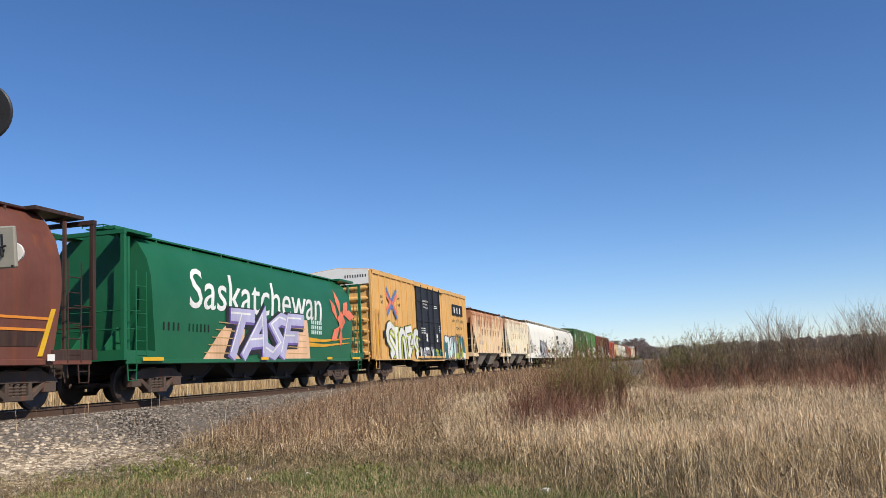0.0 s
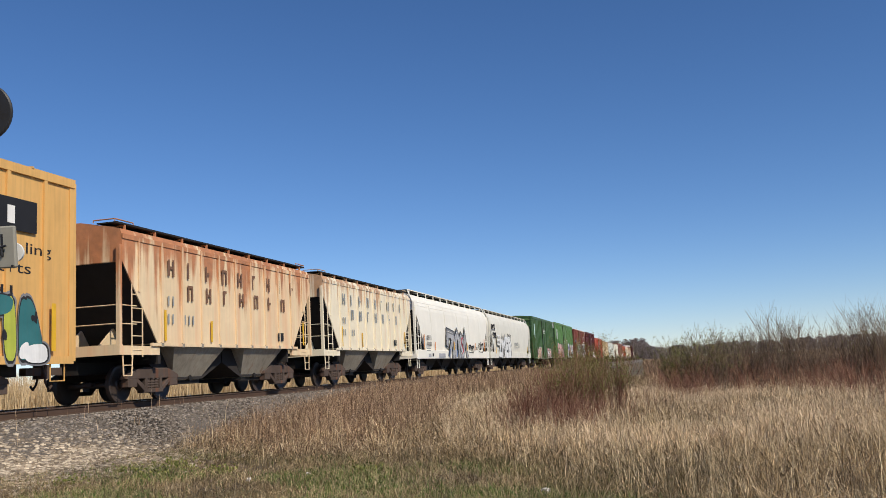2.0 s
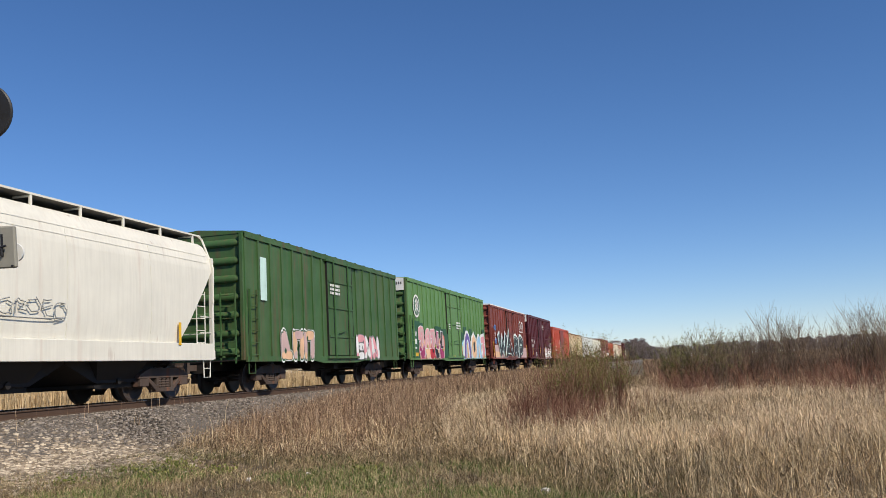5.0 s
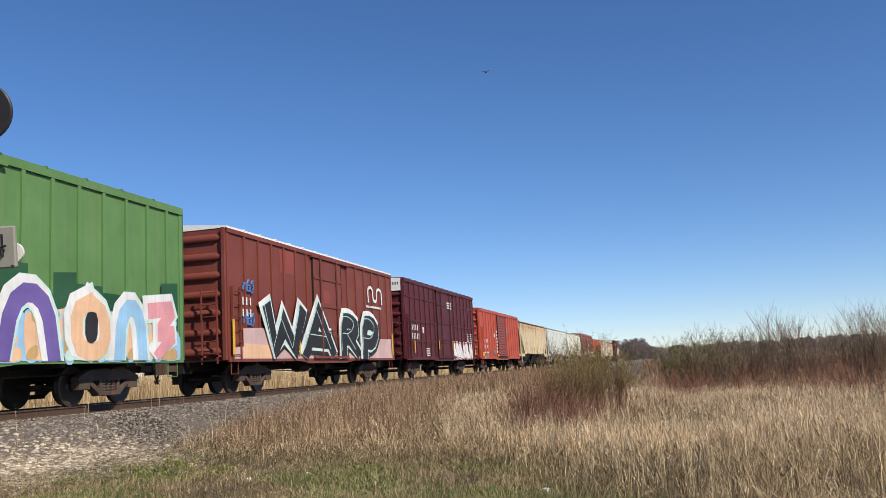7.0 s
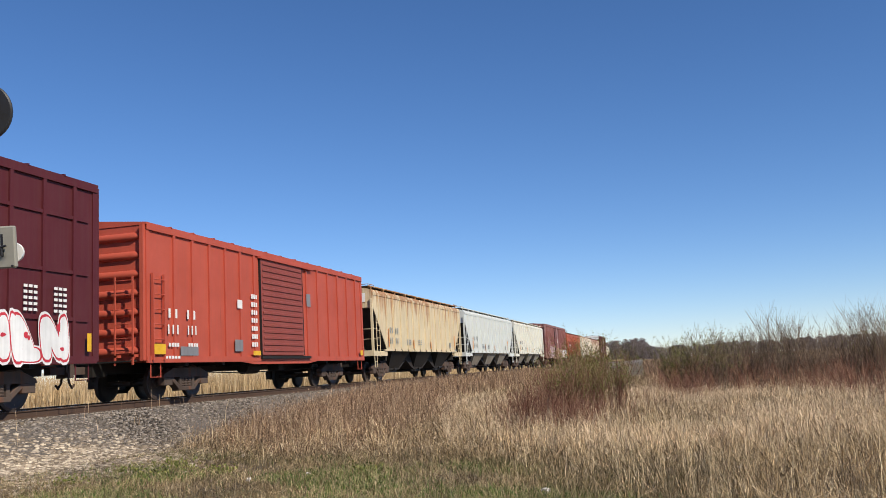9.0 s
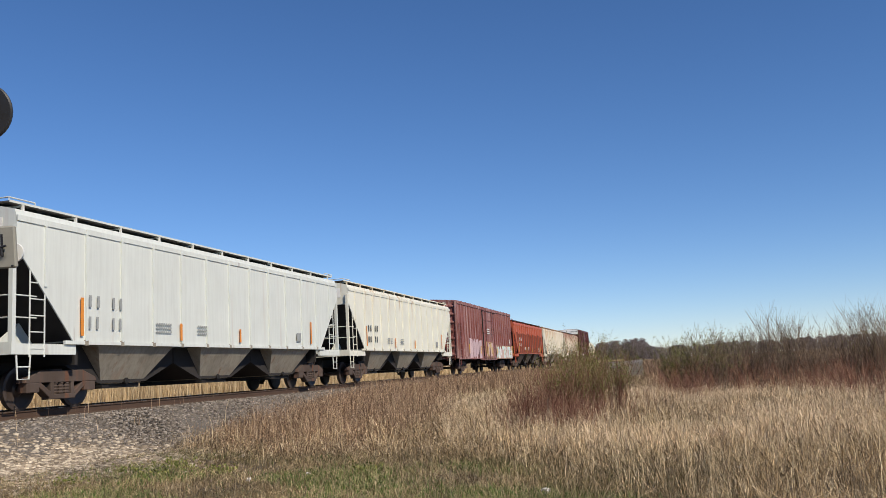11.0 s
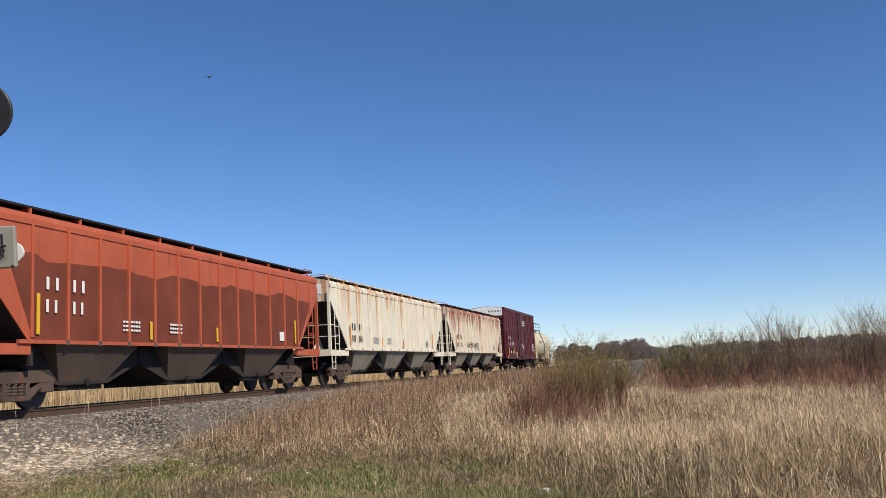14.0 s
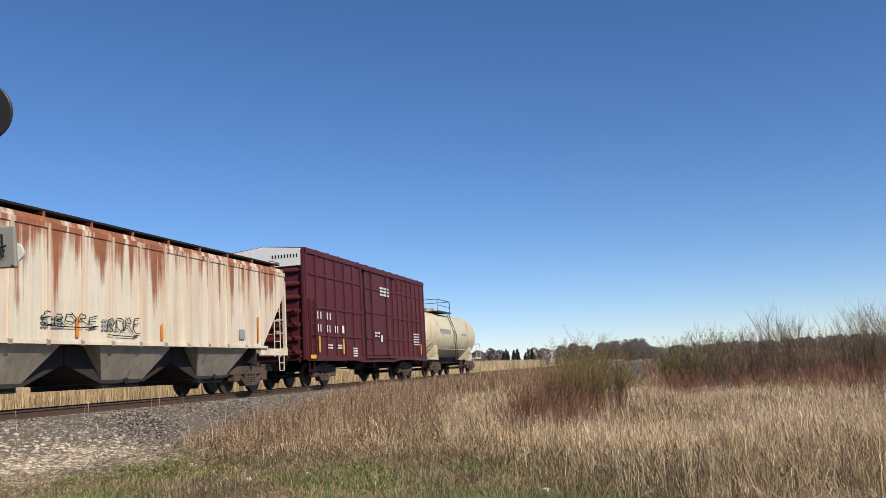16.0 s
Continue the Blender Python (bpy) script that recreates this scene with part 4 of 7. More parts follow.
brown_car = hopper(-156.4, -139.5, 4.25, (P["brown"], P["brown"], P["baydark"]), "brown cylindrical grain hopper with orange stripes", "round", 4, deck=P["red"], frame_m=P["frame"])
green_car = hopper(-138.5, -121.7, 4.22, (P["green"], P["green"], STEEL_DARK), "green cylindrical grain hopper with sprayed graffiti", "round", 4, deck=P["green"], belly=STEEL_DARK)
evenly = lambda a, b, n: [a + (b - a) * i / (n - 1) for i in range(n)]
yellow_car = boxcar(-120.3, -101.9, 4.96, (P["yellow"], P["yellow"], P["yellow"]), evenly(0.05, 0.33, 7) + evenly(0.66, 0.95, 6), (0.37, 0.625), "yellow boxcar with black double doors and graffiti", P["whitetop"], door_mat=P["black"], door_style="double")
tan_car = hopper(-100.2, -88.7, 4.25, (P["tan"], P["tan"], P["bay"]), "rust-washed cream two-bay hopper car", "post", 2, 11, lean=1.5, deck=STEEL_DARK)
cream_car = hopper(-87.6, -75.9, 4.25, (P["cream"], P["cream"], P["bay"]), "pale cream two-bay hopper car with rust runs", "post", 2, 11, lean=1.5, deck=STEEL_DARK)
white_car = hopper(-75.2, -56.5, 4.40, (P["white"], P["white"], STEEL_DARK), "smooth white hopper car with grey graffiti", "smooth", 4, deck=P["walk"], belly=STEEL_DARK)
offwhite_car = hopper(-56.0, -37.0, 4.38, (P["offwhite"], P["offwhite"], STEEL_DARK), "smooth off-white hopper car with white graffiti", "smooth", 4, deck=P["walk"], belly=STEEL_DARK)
oldgreen_car = boxcar(-35.2, -19.7, 4.96, (P["oldgreen"], P["oldgreen"], P["oldgreen"]), evenly(0.06, 0.4, 7) + evenly(0.64, 0.94, 6), (0.43, 0.6), "worn green boxcar with small graffiti")
leaf_car = boxcar(-17.8, 0.79, 5.06, (P["leaf"], P["leaf"], P["oldgreen"]), evenly(0.06, 0.38, 8) + evenly(0.63, 0.96, 8), (0.42, 0.6), "green boxcar with pink and blue graffiti", P["whitetop"])
oxide_car = boxcar(3.25, 19.15, 4.96, (P["oxide"], P["whitetop"], P["oxide"]), evenly(0.07, 0.37, 6) + evenly(0.63, 0.95, 6), (0.405, 0.58), "oxide brown boxcar with black graffiti letters")
maroon_car = boxcar(21.2, 36.95, 5.0, (P["maroon"], P["maroon"], P["maroon"]), evenly(0.06, 0.36, 6) + evenly(0.645, 0.95, 6), (0.39, 0.61), "maroon boxcar with white and red graffiti", P["whitetop"], girts=((0.02, 0.38, 4.15), (0.62, 0.98, 4.15), (0.02, 0.38, 2.93), (0.62, 0.98, 2.93), (0.02, 0.38, 1.9), (0.62, 0.98, 1.9)))
red_car = boxcar(38.9, 54.75, 4.44, (P["red"], P["red"], P["red"]), evenly(0.08, 0.37, 6) + evenly(0.63, 0.95, 6), (0.395, 0.6), "orange-red boxcar with a ribbed sliding door", door_mat=P["reddoor"], door_style="ribbed")
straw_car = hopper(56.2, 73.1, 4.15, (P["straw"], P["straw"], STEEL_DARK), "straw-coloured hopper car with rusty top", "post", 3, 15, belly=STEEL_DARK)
pale_car = hopper(74.2, 91.9, 4.15, (P["pale"], P["pale"], P["bay"]), "pale grey-white three-bay hopper car", "post", 3, 13)
ivory_car = hopper(93.0, 110.3, 4.12, (P["ivory"], P["ivory"], P["bay"]), "ivory three-bay hopper car with light rust", "post", 3, 15)
faded_car = boxcar(111.9, 130.75, 4.55, (P["faded"], P["faded"], P["faded"]), evenly(0.05, 0.38, 9) + evenly(0.62, 0.96, 9), (0.4, 0.595), "sun-faded brown boxcar with pale graffiti")
orange_car = hopper(132.4, 149.5, 4.12, (P["orange"], P["orange"], P["baydark"]), "orange hopper car darkened by dirt below", "post", 3, 15, deck=STEEL_DARK)
streak_car = hopper(150.6, 168.0, 4.12, (P["streak"], P["streak"], P["bay"]), "white hopper car streaked with orange rust", "post", 3, 13)
rusty_car = hopper(169.0, 186.1, 4.12, (P["rusty"], P["rusty"], P["bay"]), "white hopper car with heavy rust runs", "post", 3, 15, deck=STEEL_DARK)
last_car = boxcar(187.7, 203.45, 5.02, (P["maroon"], P["maroon"], P["maroon"]), evenly(0.06, 0.37, 6) + evenly(0.65, 0.95, 7), (0.395, 0.62), "maroon boxcar with a white end panel", P["whitetop"], girts=((0.02, 0.38, 4.15), (0.63, 0.98, 4.15), (0.02, 0.38, 2.93), (0.63, 0.98, 2.93), (0.02, 0.38, 1.9), (0.63, 0.98, 1.9)))


# ---- lettering and graffiti on the cars ----
A = {}
for nm, col in (("pink", (0.75, 0.33, 0.36)), ("magenta", (0.36, 0.03, 0.13)), ("peach", (0.80, 0.50, 0.30)), ("coral", (0.80, 0.20, 0.11)), ("lilac", (0.48, 0.47, 0.68)), ("violet", (0.16, 0.11, 0.36)), ("sky", (0.32, 0.56, 0.78)), ("mint", (0.58, 0.78, 0.72)), ("lime", (0.42, 0.47, 0.06)), ("teal", (0.03, 0.16, 0.17)), ("cloud", (0.78, 0.78, 0.76)), ("ash", (0.22, 0.22, 0.23)), ("ink", (0.016, 0.016, 0.019)), ("gold", (0.72, 0.36, 0.02)), ("scarlet", (0.55, 0.03, 0.05)), ("blue", (0.10, 0.19, 0.42)), ("ochre", (0.55, 0.36, 0.15)), ("bottle", (0.02, 0.095, 0.04)), ("rose", (0.62, 0.42, 0.40)), ("silver", (0.42, 0.42, 0.44)), ("petal", (0.60, 0.42, 0.43))):
    A[nm] = paint("spray_" + nm, col, 0.0, fade=0.3, rough=0.5, grime=0.16)


def stripes(parent, y, items, material, name="reflector"):
    """Upright or level reflector strips: x, z, width, height."""
    for x, z, w, h in items:
        part(name, Shape().box(x, x + w, y - 0.006, y, z, z + h), material, parent)


def patch(parent, y, pts, material, name="paint_patch"):
    return part(name, Shape().prism(pts, y - 0.004, y), material, parent)


# green cylindrical car
_, b, o, wd = green_car
wrap(write("Saskatchewan", o + 2.95, 2.42, 1.15, A["cloud"], b, 0, shear=0.2, width=9.4, offset=0.004), wd)
for pts, m in (([(3.6, 0.95), (6.0, 0.95), (6.2, 2.5), (5.6, 2.4), (4.6, 1.8)], A["peach"]), ([(9.0, 0.95), (11.2, 0.95), (10.9, 2.4), (9.6, 2.4)], A["peach"])):
    wrap(patch(b, 0, [(o + x, z) for x, z in pts], m, "graffiti"), wd, 0.02)
for i in range(5):
    for x0_, x1_ in ((3.75 + i * 0.2, 5.6), (9.3, 10.9 - 0.05 * i)):
        wrap(patch(b, 0, [(o + x0_, 1.2 + i * 0.22), (o + x1_, 1.18 + i * 0.22), (o + x1_, 1.21 + i * 0.22), (o + x0_, 1.23 + i * 0.22)], A["ochre"], "graffiti"), wd, 0.027)
for ob in piece(b, 0, [("T", 4.9 + o, 6.1 + o, 2.3), ("A", 6.15 + o, 7.5 + o, 2.35), ("S", 7.6 + o, 8.7 + o, 2.35), ("F", 8.8 + o, 9.9 + o, 2.3)], 1.14, [(A["ink"], 0.66, -0.14, -0.04), (A["violet"], 0.46, -0.02, 0), (A["lilac"], 0.40, 0.03, 0.05), (A["cloud"], 0.06, -0.12, 0.1)], 0.42, 3, 0, 0.96):
    wrap(ob, wd, 0.028 - ob.location.y)
petals = [((13.9, 2.5), (13.3, 3.35), 0.2), ((14.2, 2.7), (14.0, 3.75), 0.22), ((14.4, 2.7), (15.2, 3.35), 0.24), ((14.5, 2.8), (15.8, 2.75), 0.22), ((14.1, 2.3), (13.2, 1.7), 0.22), ((14.2, 2.2), (14.15, 1.5), 0.2), ((14.2, 2.1), (14.3, 2.9), 0.42)]
for (x0_, z0_), (x1_, z1_), w in petals:
    l = math.hypot(x1_ - x0_, z1_ - z0_)
    nx_, nz_ = -(z1_ - z0_) / l * w, (x1_ - x0_) / l * w
    mx, mz = (x0_ * 0.45 + x1_ * 0.55), (z0_ * 0.45 + z1_ * 0.55)
    wrap(patch(b, 0, [(o + x0_, z0_), (o + mx - nx_, mz - nz_), (o + x1_, z1_), (o + mx + nx_, mz + nz_)], A["coral"], "lily_petal"), wd, 0.02 + 0.003 * petals.index(((x0_, z0_), (x1_, z1_), w)))
for za in (1.62, 1.8):
    wrap(patch(b, 0, [(o + 10.9, za - 0.16), (o + 12.4, za - 0.16), (o + 15.2, za + 0.02), (o + 15.2, za + 0.05), (o + 12.4, za - 0.06), (o + 10.9, za + 0.0)], A["gold"], "painted_swoosh"), wd, 0.016)
bar = bars([(o + 1.65, 1.78, 4, 0.16, 0.24), (o + 2.9, 1.78, 6, 0.14, 0.24)], BLACK, b, 0)
wrap(bar, wd)
scr = Shape()
for i, z in enumerate((2.28, 2.1, 1.92)):
    for j in range(6):
        scr.box(o + 11.3 + j * 0.17, o + 11.3 + j * 0.17 + 0.1, -0.004, 0, z, z + 0.14)
tagged(wrap(part("stencil", scr, A["mint"], b), wd), kind="stuff")
stripes(b, -1.605, [(o + 0.7, 0.99, 0.9, 0.09), (o + 7.1, 0.99, 0.5, 0.09), (o + 12.6, 0.99, 0.5, 0.09), (o + 15.3, 0.99, 0.9, 0.09)], YELLOW)
# brown cylindrical car
_, b, o, wd = brown_car
for za in (1.62, 1.86):
    wrap(patch(b, 0, [(o + 1.5, za), (o + 15.3, za), (o + 15.3, za + 0.055), (o + 1.5, za + 0.055)], ORANGE, "painted_stripe"), wd)
wrap(patch(b, 0, [(o + 15.0, 1.1), (o + 15.15, 1.1), (o + 15.5, 2.1), (o + 15.36, 2.1)], YELLOW, "painted_stripe"), wd, 0.02)
stripes(b, -1.605, [(o + 15.2, 1.0, 0.22, 0.14)], WHITE)
wrap(patch(b, 0, [(o + 1.5, 1.3), (o + 15.0, 1.3), (o + 15.2, 1.6), (o + 1.5, 1.6)], P["frame"], "painted_band"), wd, 0.008)

# yellow boxcar
_, b, o, hw = yellow_car
y = -hw - 0.052
for (x0_, z0_), (x1_, z1_), m, w in (((1.8, 4.3), (2.5, 3.68), A["blue"], 0.18), ((1.75, 4.05), (2.45, 3.6), A["coral"], 0.18), ((2.6, 3.75), (3.4, 4.3), A["blue"], 0.18), ((2.65, 3.55), (3.45, 4.05), A["coral"], 0.18), ((1.75, 3.25), (2.5, 3.7), A["coral"], 0.18), ((1.8, 3.0), (2.5, 3.5), A["blue"], 0.18), ((2.6, 3.65), (3.4, 3.15), A["coral"], 0.18), ((2.6, 3.5), (3.35, 2.9), A["blue"], 0.18), ((2.5, 3.35), (2.6, 3.85), A["blue"], 0.16)):
    l = math.hypot(x1_ - x0_, z1_ - z0_)
    nx_, nz_ = -(z1_ - z0_) / l * w / 2, (x1_ - x0_) / l * w / 2
    patch(b, y - 0.002 * random.randint(0, 4), [(o + x0_ - nx_, z0_ - nz_), (o + x1_ - nx_, z1_ - nz_), (o + x1_ + nx_, z1_ + nz_), (o + x0_ + nx_, z0_ + nz_)], m, "painted_cross")
for words, x, z in (("next", 0.98, 3.78), ("load", 1.0, 3.53), ("any", 3.68, 3.78), ("road", 3.62, 3.53)):
    write(words, o + x, z, 0.26, BLACK, b, -hw - 0.004)
bars([(o + 1.8, 2.42, 2, 0.2, 0.34), (o + 2.6, 2.42, 2, 0.2, 0.34), (o + 1.2, 1.95, 1, 0.2, 0.34), (o + 1.8, 1.97, 2, 0.2, 0.34), (o + 2.6, 2.0, 2, 0.2, 0.34), (o + 3.6, 2.02, 1, 0.2, 0.34)], BLACK, b, y)
piece(b, y, [("hook", o + 1.8, o + 2.9, 2.5), ("stem", o + 3.0, o + 3.6, 2.3), ("arch", o + 3.7, o + 4.6, 2.3), ("bolt", o + 4.9, o + 5.9, 2.35), ("hook", o + 6.1, o + 7.1, 2.3)], 1.08, [(A["ink"], 0.72, -0.06, -0.02), (A["lime"], 0.62, 0.05, 0), (A["cloud"], 0.5, 0, 0.02), (A["ink"], 0.07, 0.12, -0.06), (A["lime"], 0.1, 0.18, -0.12)], -0.12, 3, 1, 0.98)
throw_up(b, -hw - 0.108, o + 7.0, o + 9.6, 1.0, 1.6, 3, [A["cloud"], A["ash"]], A["ink"], None, 4)
throw_up(b, -hw - 0.108, o + 9.7, o + 11.5, 1.0, 1.5, 3, [A["teal"], A["lime"]], A["ink"], None, 41)
throw_up(b, y, o + 12.1, o + 17.6, 0.98, 2.3, 6, [A["teal"], A["cloud"], A["mint"], A["ash"], A["lime"]], A["ink"], A["ash"], 5)
part("painted_panel", Shape().box(o + 14.6, o + 17.2, y - 0.006, y, 3.62, 4.28), BLACK, b)
bars([(o + 14.8, 3.75, 3, 0.5, 0.4)], WHITE, b, y - 0.012, "painted_emblem")
for words, x, z, wdt in (("Railcar Pooling", 14.3, 3.12, 3.4), ("Experts", 15.3, 2.7, 1.8)):
    write(words, o + x, z, 0.3, BLACK, b, -hw - 0.004, width=wdt)
bars([(o + 15.2, 2.3, 6, 0.17, 0.22)], BLACK, b, y)
for i, words in enumerate(("CLOSE AND LOCK", "DOOR BEFORE", "MOVING CAR")):
    write(words, o + 7.7 + 0.1 * i, 4.0 - 0.17 * i, 0.13, WHITE, b, -hw - 0.125)
bars([(o + 7.3, 2.55 - 0.12 * i, 9, 0.06, 0.06) for i in range(3)] + [(o + 9.9, 3.85 - 0.1 * i, 9, 0.06, 0.05) for i in range(2)] + [(o + 10.9, 2.75 - 0.1 * i, 6, 0.06, 0.05) for i in range(4)] + [(o + 8.2, 1.9, 1, 0.25, 0.42), (o + 10.3, 1.9, 1, 0.25, 0.42)], WHITE, b, -hw - 0.125)
stripes(b, y - 0.06, [(o + 0.22, 1.2, 0.13, 1.1), (o + 17.6, 1.2, 0.13, 1.0)], YELLOW)

# the two short cream hoppers, their letters kept as plain blocks
for cr in (tan_car, cream_car):
    _, b, o, wd = cr
    rows = [(o + 2.05 + 0.95 * i, 3.2, 1, 0.3 if i not in (1, 7) else 0.1, 0.44) for i in range(9)] + [(o + 3.0 + 0.98 * i, 2.6, 1, 0.28, 0.42) for i in range(7)]
    s = Shape()
    for j, (x, z, n_, w, h_) in enumerate(rows):
        t_ = min(0.085, w)
        s.box(x, x + t_, -1.59, -1.586, z, z + h_)
        if w > 0.2 and j % 3 != 2:
            s.box(x + w - t_, x + w, -1.59, -1.586, z, z + h_)
        if w > 0.2:
            s.box(x + t_, x + w - t_, -1.59, -1.586, z + h_ * (0.82 if j % 2 else 0.42), z + h_ * (1.0 if j % 2 else 0.6))
    tagged(part("painted_emblem", s, GREYBAR if cr is cream_car else plain("faded_brown_letters", (0.2, 0.11, 0.07)), b), kind="stuff")
    bars([(o + 2.0, 2.42, 2, 0.15, 0.28), (o + 2.0, 1.95, 2, 0.14, 0.28), (o + 2.8, 1.95, 3, 0.14, 0.28)], GREYBAR, b, -1.59)
    stripes(b, -1.588, [(o + 1.85, 1.5, 0.1, 0.8), (o + 4.2, 1.5, 0.1, 0.6), (o + 10.3 - (0 if cr is cream_car else -0.3), 1.5, 0.1, 0.8)], YELLOW)
    bars([(o + 8.6, 1.62, 1, 0.4, 0.26)], BLACK, b, -1.59)

# smooth white car
_, b, o, wd = white_car
y = -1.60
bars([(o + 2.0, 2.0, 4, 0.17, 0.28), (o + 2.0, 1.66, 5, 0.14, 0.26)], BLACK, b, y)
bars([(o + 1.9, 1.5 - 0.1 * i, 9, 0.06, 0.05) for i in range(2)], GREYBAR, b, y)
piece(b, y - 0.004, [("bend", o + 6.35, o + 7.7, 2.45), ("stem", o + 7.5, o + 8.4, 2.2), ("arch", o + 8.35, o + 9.3, 2.5), ("hook", o + 9.5, o + 10.3, 2.35), ("peak", o + 10.35, o + 11.4, 2.4)], 1.12, [(A["ink"], 0.66, 0, 0), (A["ash"], 0.5, 0, 0), (A["silver"], 0.26, 0.04, -0.12), (A["cloud"], 0.04, -0.17, 0.12)], 0.06, 5, 0, 0.99)
piece(b, y - 0.028, [("hook", o + 9.55, o + 10.2, 2.3)], 1.3, [(A["scarlet"], 0.09, 0.2, 0)], 0.06, 5, 1)
piece(b, y - 0.028, [("stem", o + 6.6, o + 6.9, 1.5), ("stem", o + 8.5, o + 8.9, 1.45)], 1.1, [(A["blue"], 0.16, 0, 0)], 0.3, 6)
stripes(b, y - 0.06, [(o + 7.75, 1.5, 0.16, 0.5), (o + 11.2, 1.5, 0.16, 0.5)], A["gold"], "graffiti")
scrawl(b, y, o + 12.0, o + 13.5, 1.4, 1.95, 4, BLACK, 5, 0.02)
scrawl(b, y, o + 15.0, o + 16.5, 1.45, 2.1, 4, BLACK, 6, 0.02)
stripes(b, y, [(o + 1.4, 1.45, 0.12, 0.85), (o + 3.6, 1.45, 0.12, 0.45), (o + 14.0, 1.5, 0.1, 0.5), (o + 16.9, 1.45, 0.12, 0.85)], ORANGE)
bars([(o + 14.2, 1.55, 2, 0.18, 0.22), (o + 3.0, 1.12, 1, 0.25, 0.16)], BLACK, b, y)
part("paint_patch", Shape().box(o + 4.4, o + 5.8, -1.603, -1.599, 1.05, 1.28), A["silver"], b)
part("paint_patch", Shape().box(o + 2.2, o + 2.7, -1.603, -1.599, 1.08, 1.26), A["silver"], b)
# smooth off-white car
_, b, o, wd = offwhite_car
piece(b, y - 0.004, [("Z", o + 3.1, o + 4.2, 2.3), ("M", o + 4.5, o + 5.7, 2.45), ("E", o + 6.1, o + 6.9, 2.45), ("B", o + 7.3, o + 8.2, 2.5)], 1.2, [(A["ink"], 0.66, 0.1, -0.06), (A["cloud"], 0.46, 0, 0.03)], 0.03, 7, 0, 1.02)
scrawl(b, y, o + 0.7, o + 2.0, 3.1, 3.55, 4, BLACK, 7, 0.022)
scrawl(b, y, o + 1.0, o + 2.5, 2.55, 2.95, 4, BLACK, 17, 0.022)
scrawl(b, y, o + 7.0, o + 8.6, 2.55, 2.95, 4, BLACK, 8, 0.016)
scrawl(b, y, o + 10.2, o + 12.6, 1.9, 2.3, 6, GREYBAR, 9, 0.014)
part("painted_panel", Shape().box(o + 2.3, o + 3.5, y - 0.06, y - 0.055, 1.95, 2.75), WHITE, b)
bars([(o + 2.4, 2.45, 4, 0.17, 0.22), (o + 2.4, 2.1, 6, 0.12, 0.22)], BLACK, b, y - 0.066)
stripes(b, y, [(o + 1.95, 1.35, 0.14, 0.5), (o + 8.2, 1.4, 0.12, 0.45), (o + 17.0, 1.4, 0.12, 0.6)], YELLOW)

# worn green boxcar
_, b, o, hw = oldgreen_car
y = -hw - 0.052
throw_up(b, y, o + 2.4, o + 5.2, 1.0, 2.0, 3, [A["rose"], A["peach"]], A["bottle"], A["cloud"], 13)
throw_up(b, y, o + 9.6, o + 12.6, 1.0, 2.0, 3, [A["cloud"], A["pink"]], A["ash"], None, 14)
part("painted_panel", Shape().box(o + 1.0, o + 1.45, y - 0.005, y, 2.9, 4.3), A["mint"], b)
bars([(o + 6.8, 3.8 - 0.15 * i, 7, 0.1, 0.09) for i in range(3)], WHITE, b, -hw - 0.125)
# leaf-green boxcar
_, b, o, hw = leaf_car
y = -hw - 0.052
rg = random.Random(8)
edge = [(o + 18.3, 1.02)]
x = 18.3
while x > 0.3:
    w, z_ = rg.uniform(0.6, 1.3), 2.3 + rg.uniform(0.1, 0.75)
    edge += [(o + x, z_), (o + max(x - w, 0.2), z_ + rg.uniform(-0.08, 0.08))]
    x -= w
s = Shape().prism([(o + 0.2, 1.02)] + edge, y - 0.003, y)
part("paint_patch", s, A["bottle"], b, "dark green cover-up paint")
ringpts = [(o + 1.43 + 0.6 * math.cos(2 * math.pi * i / 24), 3.72 + 0.6 * math.sin(2 * math.pi * i / 24)) for i in range(24)]
patch(b, y - 0.004, ringpts, WHITE, "painted_emblem")
patch(b, y - 0.012, [(o + 1.43 + (px_ - o - 1.43) * 0.83, 3.72 + (pz_ - 3.72) * 0.83) for px_, pz_ in ringpts], A["bottle"], "painted_emblem")
s = Shape().box(o + 1.39, o + 1.47, y - 0.024, y - 0.02, 3.22, 4.2)
for i in range(3):
    for kx in (-1, 1):
        s.prism([(o + 1.43, 3.75 + 0.2 * i), (o + 1.43, 3.6 + 0.2 * i), (o + 1.43 + kx * 0.3, 3.4 + 0.2 * i), (o + 1.43 + kx * 0.3, 3.52 + 0.2 * i)][::-kx], y - 0.024, y - 0.02)
part("painted_emblem", s, WHITE, b)
throw_up(b, y - 0.006, o + 1.7, o + 6.8, 1.0, 2.1, 6, [A["magenta"], A["peach"], A["rose"]], A["pink"], None, 15, (A["coral"], A["coral"]))
piece(b, y - 0.024, [("bolt", o + 1.8, o + 2.5, 1.65), ("hook", o + 2.8, o + 3.5, 1.65), ("O", o + 3.8, o + 4.4, 1.65), ("hook", o + 4.8, o + 5.4, 1.7), ("O", o + 5.9, o + 6.4, 1.65)], 1.15, [(A["cloud"], 0.56, 0, 0), (None, 0.47, 0, 0)], 0, 10, 1, 0.99, [A["magenta"], A["peach"], A["scarlet"], A["ink"], A["magenta"]])
